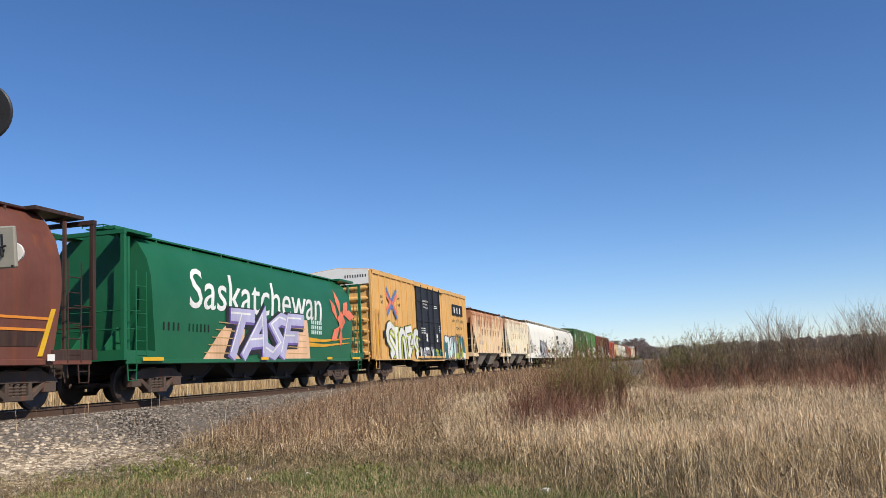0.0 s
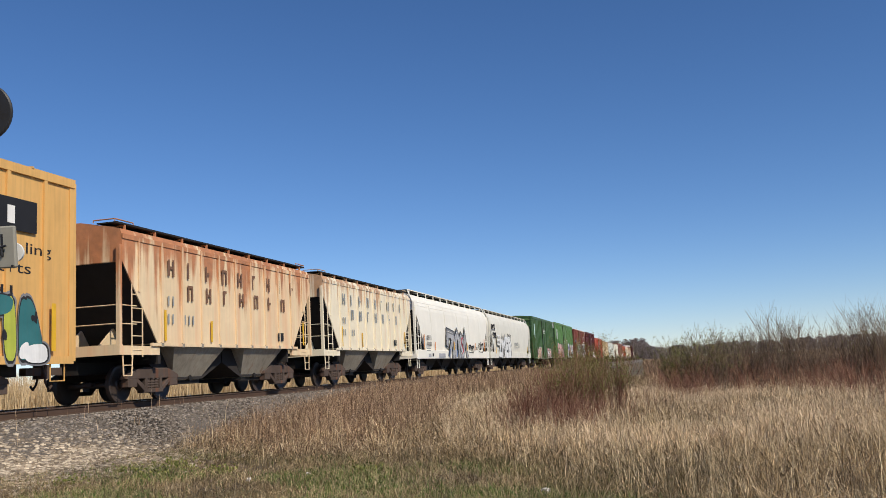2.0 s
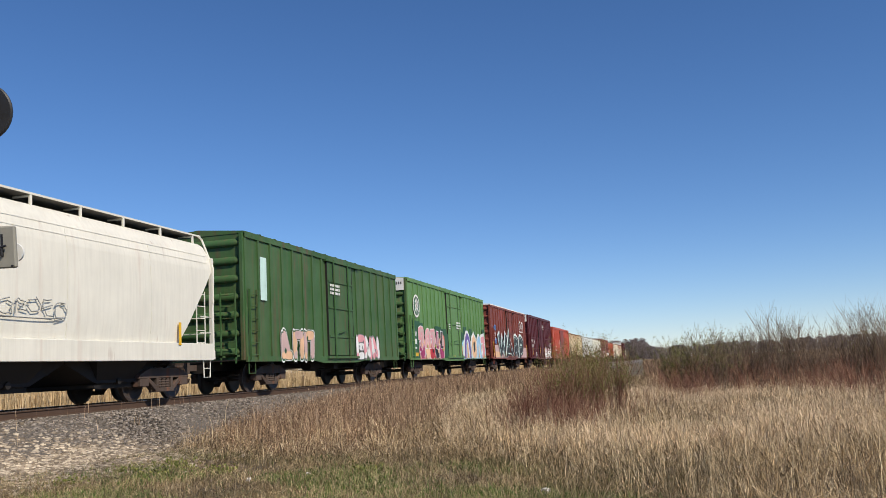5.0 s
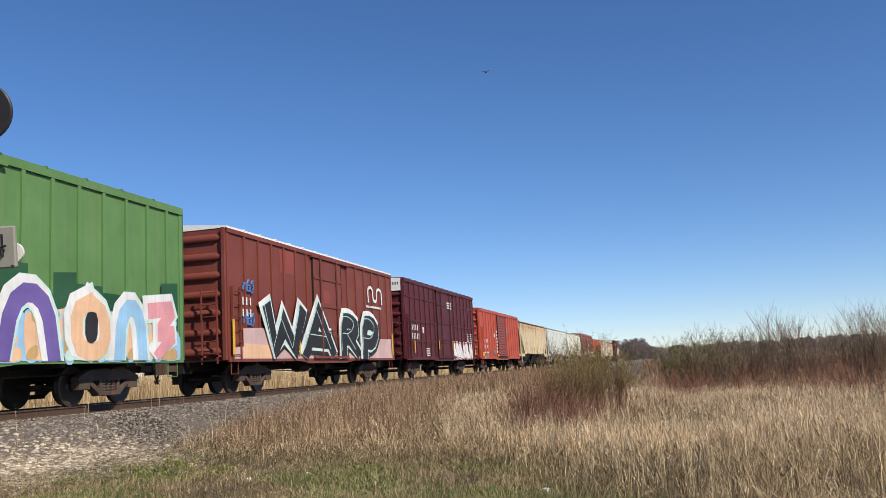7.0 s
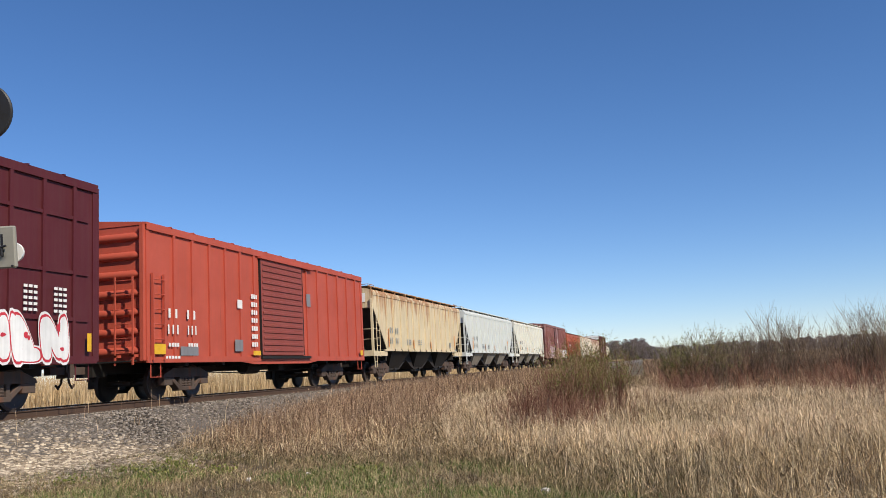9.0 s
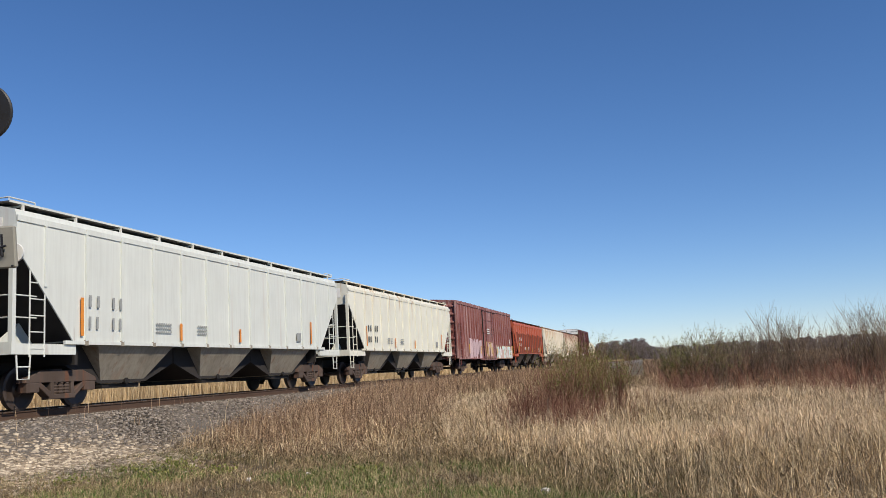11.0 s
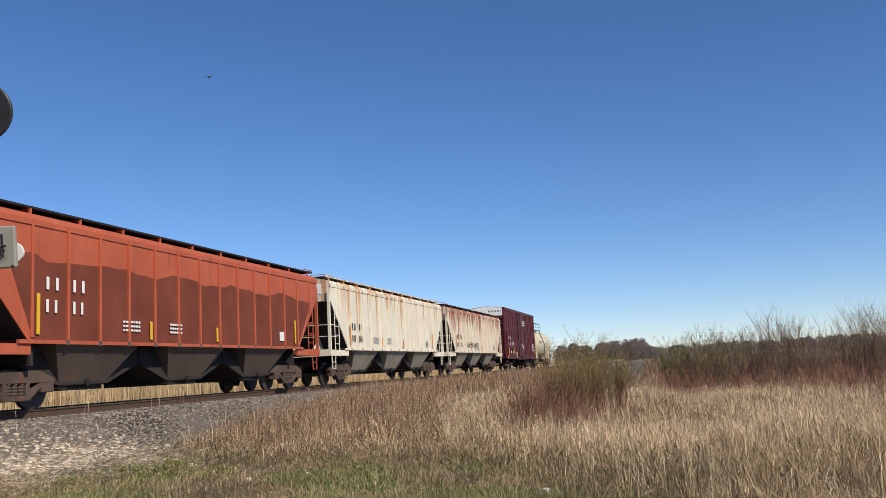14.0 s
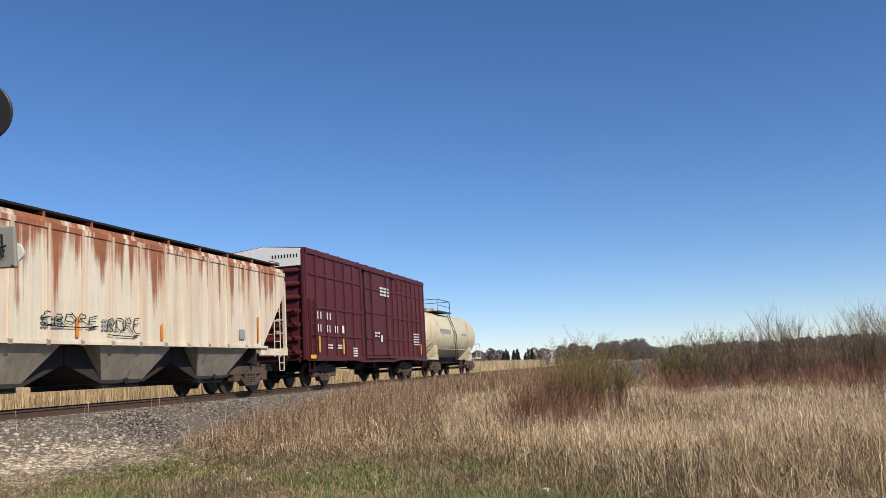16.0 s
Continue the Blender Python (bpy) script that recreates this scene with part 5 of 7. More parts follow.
piece(b, y - 0.034, [("bend", o + 1.7, o + 2.4, 2.45), ("arch", o + 2.9, o + 3.6, 2.4), ("bolt", o + 4.0, o + 4.7, 2.35), ("stem", o + 5.1, o + 5.4, 2.3), ("stem", o + 6.1, o + 6.4, 2.3)], 1.75, [(A["cloud"], 0.56, 0, 0), (None, 0.47, 0, 0), (A["rose"], 0.2, 0.06, 0.02)], 0, 9, 1, 1.4, [A["pink"], A["pink"], A["pink"], A["magenta"], A["ink"]])
for i in range(9):
    patch(b, y - 0.054, blob(rg, o + 2.0 + 0.55 * i, rg.uniform(1.2, 2.2), 0.2, 0.2, 12, 0.05), (A["peach"], A["ink"], A["lime"])[i % 3], "graffiti")
throw_up(b, y - 0.006, o + 11.5, o + 18.3, 1.0, 2.1, 6, [A["mint"], A["peach"], A["ochre"]], A["sky"], None, 16, (A["peach"], A["sky"]))
piece(b, y - 0.024, [("arch", o + 12.0, o + 13.4, 2.5), ("O", o + 14.1, o + 15.2, 2.35), ("arch", o + 15.7, o + 16.6, 2.35), ("bolt", o + 17.0, o + 18.1, 2.35)], 1.15, [(A["mint"], 0.7, 0, 0), (A["cloud"], 0.6, -0.04, 0.03), (None, 0.4, 0.06, -0.04)], 0, 11, 1, 1.0, [A["violet"], A["peach"], A["sky"], A["pink"]])
patch(b, y - 0.045, blob(rg, o + 14.7, 1.75, 0.42, 0.7, 14, 0.06), A["ink"], "graffiti")
bars([(o + 0.75, 2.15, 3, 0.14, 0.26), (o + 0.9, 1.75, 1, 0.3, 0.26), (o + 0.8, 1.5, 4, 0.07, 0.1)], WHITE, b, y - 0.006)
bars([(o + 9.8, 3.1 - 0.16 * i, 8, 0.09, 0.09) for i in range(3)] + [(o + 7.9, 2.95 - 0.12 * i, 3, 0.08, 0.06) for i in range(3)], WHITE, b, -hw - 0.125)
stripes(b, y - 0.01, [(o + 0.85, 1.12, 0.55, 0.18), (o + 8.9, 1.05, 0.6, 0.12)], YELLOW)
# oxide boxcar
_, b, o, hw = oxide_car
y = -hw - 0.052
patch(b, y, [(o + 0.2, 1.03), (o + 15.6, 1.03), (o + 15.6, 1.9), (o + 12.0, 1.85), (o + 9.5, 2.05), (o + 5.0, 1.9), (o + 2.0, 2.0), (o + 0.9, 1.95), (o + 0.9, 1.4), (o + 0.2, 1.35)], A["rose"], "graffiti")
patch(b, y - 0.005, [(o + 0.9, 1.05), (o + 3.0, 1.05), (o + 3.0, 1.45), (o + 0.9, 1.5)], A["peach"], "graffiti")
coats = [(A["ink"], 1.0, 0.06, -0.06), (A["cloud"], 0.92, -0.05, 0.04), (A["mint"], 0.76, 0, -0.02), (A["ink"], 0.62, 0.04, -0.01), (A["mint"], 0.03, -0.2, 0.16)]
piece(b, -hw - 0.108, [("W", o + 2.5, o + 5.1, 2.6), ("A", o + 5.5, o + 8.0, 2.7)], 1.2, coats, 0.0, 4, 0, 1.0)
piece(b, -hw - 0.112, [("R", o + 9.1, o + 10.7, 2.55), ("P", o + 11.5, o + 13.2, 2.55)], 1.2, coats, 0.0, 4, 1, 1.0)
bars([(o + 0.85, 2.68, 3, 0.17, 0.26), (o + 0.85, 2.32, 3, 0.17, 0.26), (o + 2.05, 2.34, 3, 0.15, 0.24)], WHITE, b, y)
part("painted_emblem", ribbon(rounded([(o + 12.5, 3.5), (o + 12.42, 4.1), (o + 13.1, 4.14), (o + 13.1, 3.55), (o + 13.6, 3.52), (o + 13.6, 4.1), (o + 14.3, 4.12), (o + 14.3, 3.5)], 2), 0.13, y - 0.004), WHITE, b)
for bx_, bz_ in ((o + 0.95, 3.05), (o + 0.95, 2.02)):
    scrawl(b, y, bx_, bx_ + 0.7, bz_, bz_ + 0.4, 3, A["blue"], 61, 0.035)
bars([(o + 12.2, 3.22, 14, 0.1, 0.09)], WHITE, b, y)
stripes(b, y - 0.06, [(o + 0.12, 1.15, 0.14, 1.05), (o + 15.4, 1.15, 0.14, 1.0), (o + 4.9, 1.15, 0.12, 0.6), (o + 11.4, 1.15, 0.12, 0.6)], YELLOW)
part("paint_patch", Shape().box(o + 3.7, o + 4.9, -hw - 0.006, -hw - 0.002, 3.95, 4.75), P["reddoor"], b)
part("paint_patch", Shape().box(o + 7.3, o + 8.0, -hw - 0.08, -hw - 0.076, 3.1, 3.6), P["reddoor"], b)
# maroon boxcar
_, b, o, hw = maroon_car
y = -hw - 0.052
throw_up(b, y, o + 9.6, o + 14.8, 1.0, 1.95, 6, [A["cloud"]], A["scarlet"], A["cloud"], 17)
bars([(o + 8.2, 4.2 - 0.15 * i, 7, 0.11, 0.09) for i in range(3)], WHITE, b, -hw - 0.125)
bars([(o + 1.0, 2.45, 4, 0.22, 0.32), (o + 1.0, 2.0, 5, 0.2, 0.32), (o + 3.0, 2.35, 1, 0.25, 0.3)] + [(o + 13.4 + 0.9 * j, 2.5 - 0.12 * i, 3, 0.1, 0.06) for i in range(5) for j in range(2)] + [(o + 3.6, 1.5 - 0.09 * i, 8, 0.06, 0.05) for i in range(5)], WHITE, b, y)
stripes(b, y - 0.06, [(o + 6.05, 1.5, 0.12, 0.5), (o + 9.2, 1.5, 0.12, 0.5), (o + 1.2, 1.3, 0.14, 0.6), (o + 15.3, 1.2, 0.14, 0.4)], YELLOW)
# orange-red boxcar
_, b, o, hw = red_car
y = -hw - 0.052
bars([(o + 0.9, 2.1, 2, 0.22, 0.27), (o + 1.8, 2.1, 2, 0.22, 0.27), (o + 0.88, 1.68, 3, 0.15, 0.27), (o + 1.85, 1.68, 3, 0.13, 0.27), (o + 0.95, 1.35, 4, 0.09, 0.1), (o + 1.9, 1.35, 4, 0.09, 0.1), (o + 4.7, 2.55, 1, 0.3, 0.26), (o + 0.8, 1.04, 5, 0.1, 0.07)] + [(o + 5.6, 2.9 - 0.25 * i, 3, 0.1, 0.14) for i in range(7)], WHITE, b, y)
part("paint_patch", Shape().box(o + 4.5, o + 5.0, y - 0.004, y, 1.25, 1.6), A["ash"], b)
part("paint_patch", Shape().box(o + 1.5, o + 2.4, y - 0.004, y, 1.12, 1.36), A["ash"], b)
part("paint_patch", Shape().box(o + 9.9, o + 10.25, y - 0.004, y, 2.9, 3.35), A["ash"], b)
stripes(b, y - 0.06, [(o + 0.2, 1.15, 0.5, 0.26), (o + 5.55, 1.13, 0.5, 0.14), (o + 15.2, 1.15, 0.3, 0.2)], YELLOW)
# hopper stencils and reflector strips
for cr, m, strip in ((straw_car, GREYBAR, ORANGE), (pale_car, GREYBAR, ORANGE), (ivory_car, BLACK, ORANGE), (orange_car, WHITE, YELLOW), (streak_car, BLACK, ORANGE), (rusty_car, BLACK, ORANGE)):
    _, b, o, wd = cr
    y = -1.59
    z0_ = 2.5 if cr is orange_car else 2.2
    bars([(o + 2.3, z0_, 2, 0.2, 0.3), (o + 3.15, z0_, 2, 0.2, 0.3), (o + 2.3, z0_ - 0.48, 2, 0.18, 0.3), (o + 3.15, z0_ - 0.48, 2, 0.18, 0.3)], m, b, y)
    bars([(o + 5.0, 1.9 - 0.1 * i, 7, 0.07, 0.05) for i in range(3)] + [(o + 7.0, 1.9 - 0.1 * i, 6, 0.07, 0.05) for i in range(3)] + [(o + 13.6, 1.62, 1, 0.34, 0.3)], GREYBAR if m is not WHITE else WHITE, b, y)
    stripes(b, y, [(o + 2.05, 1.55, 0.1, 0.85), (o + 6.1, 1.52, 0.1, 0.45), (o + 9.4, 1.52, 0.1, 0.4), (o + 14.8, 1.55, 0.1, 0.8)], strip)
    part("painted_panel", Shape().box(o + 0.115 - 0.012, o + 0.115 - 0.004, -1.2, -0.35, 3.55, 3.95), P["whitetop"] if cr is not orange_car else P["orange"], b)
_, b, o, wd = orange_car
rg = random.Random(4)
top = [(o + 16.4 - 0.4 * i, 3.15 + rg.uniform(-0.05, 0.05) + (0.05 if (i // 4) % 2 else -0.05)) for i in range(39)]
part("dirt_coat", Shape().prism([(o + 2.0, 1.44), (o + 15.1, 1.44)] + top, -1.556, -1.552), plain("dark_brown_dirt_coat", (0.17, 0.045, 0.026), 0.8, 0, 0.45, 1.2), b, "dark dirt over the lower side")
scrawl(rusty_car[1], -1.6, rusty_car[2] + 5.0, rusty_car[2] + 6.9, 1.75, 2.05, 5, BLACK, 31, 0.011)
scrawl(rusty_car[1], -1.6, rusty_car[2] + 7.2, rusty_car[2] + 8.5, 1.6, 2.05, 4, BLACK, 38, 0.011)
# sun-faded boxcar
_, b, o, hw = faded_car
y = -hw - 0.052
piece(b, y, [("H", o + 3.2, o + 3.75, 2.1), ("O", o + 4.2, o + 4.7, 2.1), ("P", o + 5.15, o + 5.65, 2.05), ("E", o + 6.1, o + 6.6, 2.0)], 1.1, [(A["petal"], 0.42, 0, 0)], 0, 5, 0, 1.0)
throw_up(b, y, o + 12.0, o + 18.7, 1.0, 1.9, 9, [A["rose"], A["mint"], A["cloud"]], A["ochre"], None, 19, (A["rose"],))
throw_up(b, -hw - 0.108, o + 8.0, o + 10.6, 1.0, 2.1, 3, [A["ochre"], A["rose"]], A["ochre"], None, 20)
bars([(o + 8.3, 3.0 - 0.14 * i, 6, 0.13, 0.08) for i in range(3)] + [(o + 17.2, 2.4 - 0.1 * i, 3, 0.09, 0.06) for i in range(4)], WHITE, b, -hw - 0.125)
stripes(b, y - 0.06, [(o + 2.6, 1.3, 0.12, 0.6), (o + 6.2, 1.3, 0.12, 0.5), (o + 12.0, 1.3, 0.12, 0.4), (o + 18.6, 1.25, 0.12, 0.75)], YELLOW)
# last boxcar
_, b, o, hw = last_car
y = -hw - 0.052
bars([(o + 0.88, 2.5, 2, 0.2, 0.3), (o + 1.8, 2.5, 2, 0.2, 0.3), (o + 0.9, 2.02, 2, 0.17, 0.3), (o + 1.8, 2.02, 2, 0.17, 0.3), (o + 2.6, 2.02, 2, 0.17, 0.3), (o + 3.4, 2.02, 1, 0.22, 0.3)] + [(o + 1.9 + j, 1.5 - 0.1 * i, 4, 0.08, 0.06) for i in range(2) for j in range(2)] + [(o + 4.6, 1.4 - 0.1 * i, 6, 0.06, 0.06) for i in range(4)] + [(o + 13.4, 2.2 - 0.13 * i, 7, 0.1, 0.06) for i in range(5)], WHITE, b, y)
bars([(o + 8.1, 4.15 - 0.15 * i, 7, 0.13, 0.09) for i in range(3)] + [(o + 7.2, 2.1 - 0.14 * i, 4, 0.12, 0.08) for i in range(2)] + [(o + 8.0, 1.75, 1, 0.2, 0.3)], WHITE, b, -hw - 0.125)
stripes(b, y - 0.06, [(o + 0.85, 1.25, 0.13, 0.6), (o + 3.3, 1.2, 0.13, 0.6), (o + 14.4, 1.2, 0.13, 0.55), (o + 0.05, 1.02, 0.5, 0.14)], YELLOW)
# end stencils
for cr, e in ((yellow_car, 4.96), (leaf_car, 5.06), (last_car, 5.02), (maroon_car, 5.0)):
    car_, b, o, hw = cr
    s = Shape()
    for i in range(9):
        s.box(o - 0.118, o - 0.112, -1.35 + i * 0.12, -1.35 + i * 0.12 + 0.05, e - 0.3, e - 0.17)
    tagged(part("stencil", s, BLACK, b), kind="stuff")


# ---- tank car at the end of the train ----
def tank_car(x0, x1):
    car = tagged(new("tank_car"), "cream tank car with rust on its dome end", "tank car", "cars of the freight train")
    h, r, zc = (x1 - x0) / 2, 1.38, 2.46
    prof = [(-h + 0.35, 0.05), (-h + 0.42, 0.55), (-h + 0.62, 1.0), (-h + 0.95, 1.28), (-h + 1.4, r), (h - 1.4, r), (h - 0.95, 1.28), (h - 0.62, 1.0), (h - 0.42, 0.55), (h - 0.35, 0.05)]
    shell = part("tank", Shape().loft([[(x, q * math.cos(t), zc + q * math.sin(t)) for t in [2 * math.pi * i / 36 for i in range(36)]] for x, q in prof]), P["tank"], car, smooth=True)
    for x in (-h + 1.4, -h + 4.6, h - 4.6, h - 1.4):
        part("weld_band", Shape().loft([[(x + d, q * math.cos(t), zc + q * math.sin(t)) for t in [2 * math.pi * i / 36 for i in range(36)]] for d, q in ((-0.04, r - 0.01), (-0.03, r + 0.012), (0.03, r + 0.012), (0.04, r - 0.01))]), P["tank"], shell)
    part("manway", Shape().disc((-1.2, 0, zc + r + 0.12), 0.35, 0.4, "z", 18).disc((-0.5, 0.3, zc + r + 0.1), 0.12, 0.4, "z", 10), P["tank"], shell)
    rail = Shape()
    for y in (-0.9, 0.9):
        rail.tube([(-2.4, y, zc + 0.95), (-2.4, y, zc + r + 0.75), (0.6, y, zc + r + 0.75), (0.6, y, zc + 0.95)], 0.022)
        rail.tube([(-2.4, y, zc + r + 0.4), (0.6, y, zc + r + 0.4)], 0.018)
    for x in (-2.4, 0.6):
        rail.tube([(x, -0.9, zc + r + 0.75), (x, 0.9, zc + r + 0.75)], 0.02)
    part("platform_railing", rail, STEEL_DARK, car)
    part("walkway", Shape().box(-2.5, 0.7, -1.0, 1.0, zc + r + 0.02, zc + r + 0.06), P["walk"], car)
    for k_ in (-1, 1):
        part("saddle", Shape().prism([(k_ * (h - 2.4) - 0.5, 0.95), (k_ * (h - 2.4) + 0.5, 0.95), (k_ * (h - 2.4) + 0.35, 1.9), (k_ * (h - 2.4) - 0.35, 1.9)], -1.2, 1.2), P["tank"], car)
        part("end_platform", Shape().box(k_ * (h - 0.7) - 0.7, k_ * (h - 0.7) + 0.7, -1.45, 1.45, 0.96, 1.06), P["tank"], car)
        er = Shape()
        for y in (-1.4, 1.4):
            er.tube([(k_ * (h - 0.08), y, 1.05), (k_ * (h - 0.08), y, 2.0), (k_ * (h - 1.3), y, 2.0), (k_ * (h - 1.3), y, 1.05)], 0.02)
        er.tube([(k_ * (h - 0.08), -1.4, 2.0), (k_ * (h - 0.08), 1.4, 2.0)], 0.02)
        part("end_railing", er, P["tank"], car)
    part("side_rail", Shape().tube([(-h + 0.2, -1.43, 1.55), (h - 0.2, -1.43, 1.55)], 0.02), P["tank"], car)
    lad = Shape()
    for x in (-0.7, -0.25):
        lad.tube([(x, -1.46, 0.7), (x, -1.46, zc), (x, -1.0, zc + r)], 0.02)
    for i in range(9):
        lad.tube([(-0.7, -1.46, 0.8 + i * 0.2), (-0.25, -1.46, 0.8 + i * 0.2)], 0.014)
    part("ladder", lad, STEEL_DARK, car)
    part("underframe", Shape().box(-h + 0.1, h - 0.1, -0.3, 0.3, 0.75, 1.06), STEEL_DARK, car)
    s = Shape()
    for i in range(10):
        s.box(-3.8 + i * 0.25, -3.8 + i * 0.25 + 0.17, -r - 0.012, -r + 0.01, zc + 0.0, zc + 0.28)
    for i in range(7):
        s.box(1.5 + i * 0.2, 1.5 + i * 0.2 + 0.13, -r - 0.012, -r + 0.01, zc - 0.02, zc + 0.12)
    tagged(part("stencil", s, GREYBAR, shell), kind="stuff")
    running_gear(car, (-h + 2.3, h - 2.3), h + 0.1)
    trains.append((car, (x0 + x1) / 2))


tank_car(204.5, 218.1)


# ---- crossing signal at the edge of the view ----
SIG = plain("weathered_grey_enamel", (0.30, 0.285, 0.235), 0.5)
SIGDARK = plain("black_signal_enamel", (0.03, 0.03, 0.032), 0.45)
REDLENS = plain("red_signal_lens", (0.35, 0.01, 0.01), 0.2)
k = Nodes("aluminium_mast", 0.45, 0.7)
MAST = k.colour(k.mix(k.noise(5, 4), (0.35, 0.35, 0.34), (0.55, 0.55, 0.53)))
signal = tagged(new("crossing_signal"), "grey crossing signal mast with a black hooded red lamp", "crossing signal")
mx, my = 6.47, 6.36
part("mast", Shape().tube([(mx, my, GROUND - 0.1), (mx, my, 4.1)], 0.06, 14), MAST, signal, smooth=True)
part("base", Shape().box(mx - 0.22, mx + 0.22, my - 0.22, my + 0.22, GROUND - 0.1, GROUND + 0.28), SIG, signal, bevel=0.03)
part("crossarm", Shape().tube([(mx, my + 0.9, 2.88), (mx, my - 0.66, 2.88)], 0.04, 10), MAST, signal)
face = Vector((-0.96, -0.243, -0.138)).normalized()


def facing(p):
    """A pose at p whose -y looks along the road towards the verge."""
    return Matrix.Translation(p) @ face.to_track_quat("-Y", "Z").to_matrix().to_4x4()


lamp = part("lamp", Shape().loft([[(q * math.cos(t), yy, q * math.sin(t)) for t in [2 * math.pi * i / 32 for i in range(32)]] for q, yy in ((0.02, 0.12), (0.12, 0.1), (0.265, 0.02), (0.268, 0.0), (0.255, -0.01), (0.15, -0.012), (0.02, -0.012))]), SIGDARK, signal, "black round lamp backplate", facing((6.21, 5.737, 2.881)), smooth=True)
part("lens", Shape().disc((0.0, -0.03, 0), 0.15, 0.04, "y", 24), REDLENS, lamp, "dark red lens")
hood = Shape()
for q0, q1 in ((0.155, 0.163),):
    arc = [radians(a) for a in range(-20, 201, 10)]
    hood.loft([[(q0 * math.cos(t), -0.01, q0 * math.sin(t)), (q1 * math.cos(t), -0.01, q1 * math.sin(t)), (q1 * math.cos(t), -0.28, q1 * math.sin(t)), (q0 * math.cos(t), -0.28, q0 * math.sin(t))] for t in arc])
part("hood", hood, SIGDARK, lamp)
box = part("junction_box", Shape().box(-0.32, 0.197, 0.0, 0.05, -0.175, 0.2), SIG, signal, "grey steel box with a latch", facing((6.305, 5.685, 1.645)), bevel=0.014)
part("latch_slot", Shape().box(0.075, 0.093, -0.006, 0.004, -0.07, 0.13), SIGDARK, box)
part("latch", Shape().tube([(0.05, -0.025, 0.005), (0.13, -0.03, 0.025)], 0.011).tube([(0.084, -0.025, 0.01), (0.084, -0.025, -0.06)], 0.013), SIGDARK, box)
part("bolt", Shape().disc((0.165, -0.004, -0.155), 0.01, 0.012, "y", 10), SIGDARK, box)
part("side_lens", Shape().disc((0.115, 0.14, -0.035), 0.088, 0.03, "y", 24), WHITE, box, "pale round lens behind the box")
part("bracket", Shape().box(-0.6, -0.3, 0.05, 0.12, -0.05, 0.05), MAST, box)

# ---- litter, stones, insects ----
LITTER = plain("dirty_white_litter", (0.72, 0.7, 0.66), 0.6, 0, 0.15)
for i, (lx, ly, w) in enumerate(((9.83, 1.456, 0.075), (11.3, 5.85, 0.06), (11.9, 5.2, 0.05))):
    rg = random.Random(i)
    s = Shape().loft([[(w * q * math.cos(t) * rg.uniform(0.8, 1.2), w * 0.7 * q * math.sin(t) * rg.uniform(0.8, 1.2), z) for t in [2 * math.pi * j / 9 for j in range(9)]] for q, z in ((0.9, -0.05), (1.1, 0.005), (0.8, 0.022))])
    ob = new("pale_stone", s.mesh("pale_stone", LITTER, 0.008))
    ob.location = (lx, ly, float(land(lx, ly)) + 0.035)
    tagged(ob, "pale stone lying in the short grass", "stone", "loose pale stones")
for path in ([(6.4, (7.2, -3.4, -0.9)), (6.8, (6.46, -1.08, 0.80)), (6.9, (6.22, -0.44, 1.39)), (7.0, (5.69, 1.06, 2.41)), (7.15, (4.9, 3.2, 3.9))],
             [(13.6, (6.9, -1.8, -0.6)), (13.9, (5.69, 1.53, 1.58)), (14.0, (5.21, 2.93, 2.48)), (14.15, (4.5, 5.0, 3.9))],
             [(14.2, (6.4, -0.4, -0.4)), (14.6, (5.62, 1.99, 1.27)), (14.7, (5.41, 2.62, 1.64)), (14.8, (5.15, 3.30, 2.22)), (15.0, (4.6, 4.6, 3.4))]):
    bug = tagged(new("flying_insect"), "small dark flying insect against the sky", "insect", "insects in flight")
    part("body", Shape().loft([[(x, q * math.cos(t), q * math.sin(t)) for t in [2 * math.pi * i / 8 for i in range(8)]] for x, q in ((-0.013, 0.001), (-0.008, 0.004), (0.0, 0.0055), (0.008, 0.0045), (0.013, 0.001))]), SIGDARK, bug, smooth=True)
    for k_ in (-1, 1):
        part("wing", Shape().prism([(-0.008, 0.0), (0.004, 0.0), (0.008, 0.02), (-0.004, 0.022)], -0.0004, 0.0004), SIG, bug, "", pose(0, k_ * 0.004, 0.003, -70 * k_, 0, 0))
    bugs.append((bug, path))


# ---- plants ----
def blades(name, x, y, z, height, width, material, seed, lean=0.25, droop=0.25, flow=False, toward=None):
    """Grass: every blade a bent strip of two segments ending in a point."""
    rng = np.random.default_rng(seed)
    n = len(x)
    base = np.stack([x, y, z], -1)
    a, b = rng.uniform(0, 2 * np.pi, n), rng.uniform(0, 2 * np.pi, n)
    if flow:
        b = 4 * np.pi * clumped(x, y, 0.8, 91) + rng.normal(0, 0.75, n)
    if toward is not None:
        b = toward + rng.normal(0, 0.5, n)
    side = np.stack([np.cos(a), np.sin(a), np.zeros(n)], -1) * (width / 2)[:, None]
    tilt = np.abs(rng.normal(0, lean, n)) * height
    off = np.stack([np.cos(b) * tilt, np.sin(b) * tilt, height], -1)
    mid = base + off * np.array([0.42, 0.42, 0.58])
    tip = base + off
    tip[:, 2] -= np.abs(rng.normal(0, droop, n)) * tilt * 0.6
    tip[:, :2] += off[:, :2] * np.abs(rng.normal(0, droop, n))[:, None]
    v = np.stack([base - side, base + side, mid + side * 0.8, mid - side * 0.8, tip], 1).reshape(-1, 3)
    f = (np.array([0, 1, 2, 3, 3, 2, 4])[None] + 5 * np.arange(n)[:, None]).ravel()
    return new(name, quick_mesh(name, v, f, np.tile([4, 3], n), material))


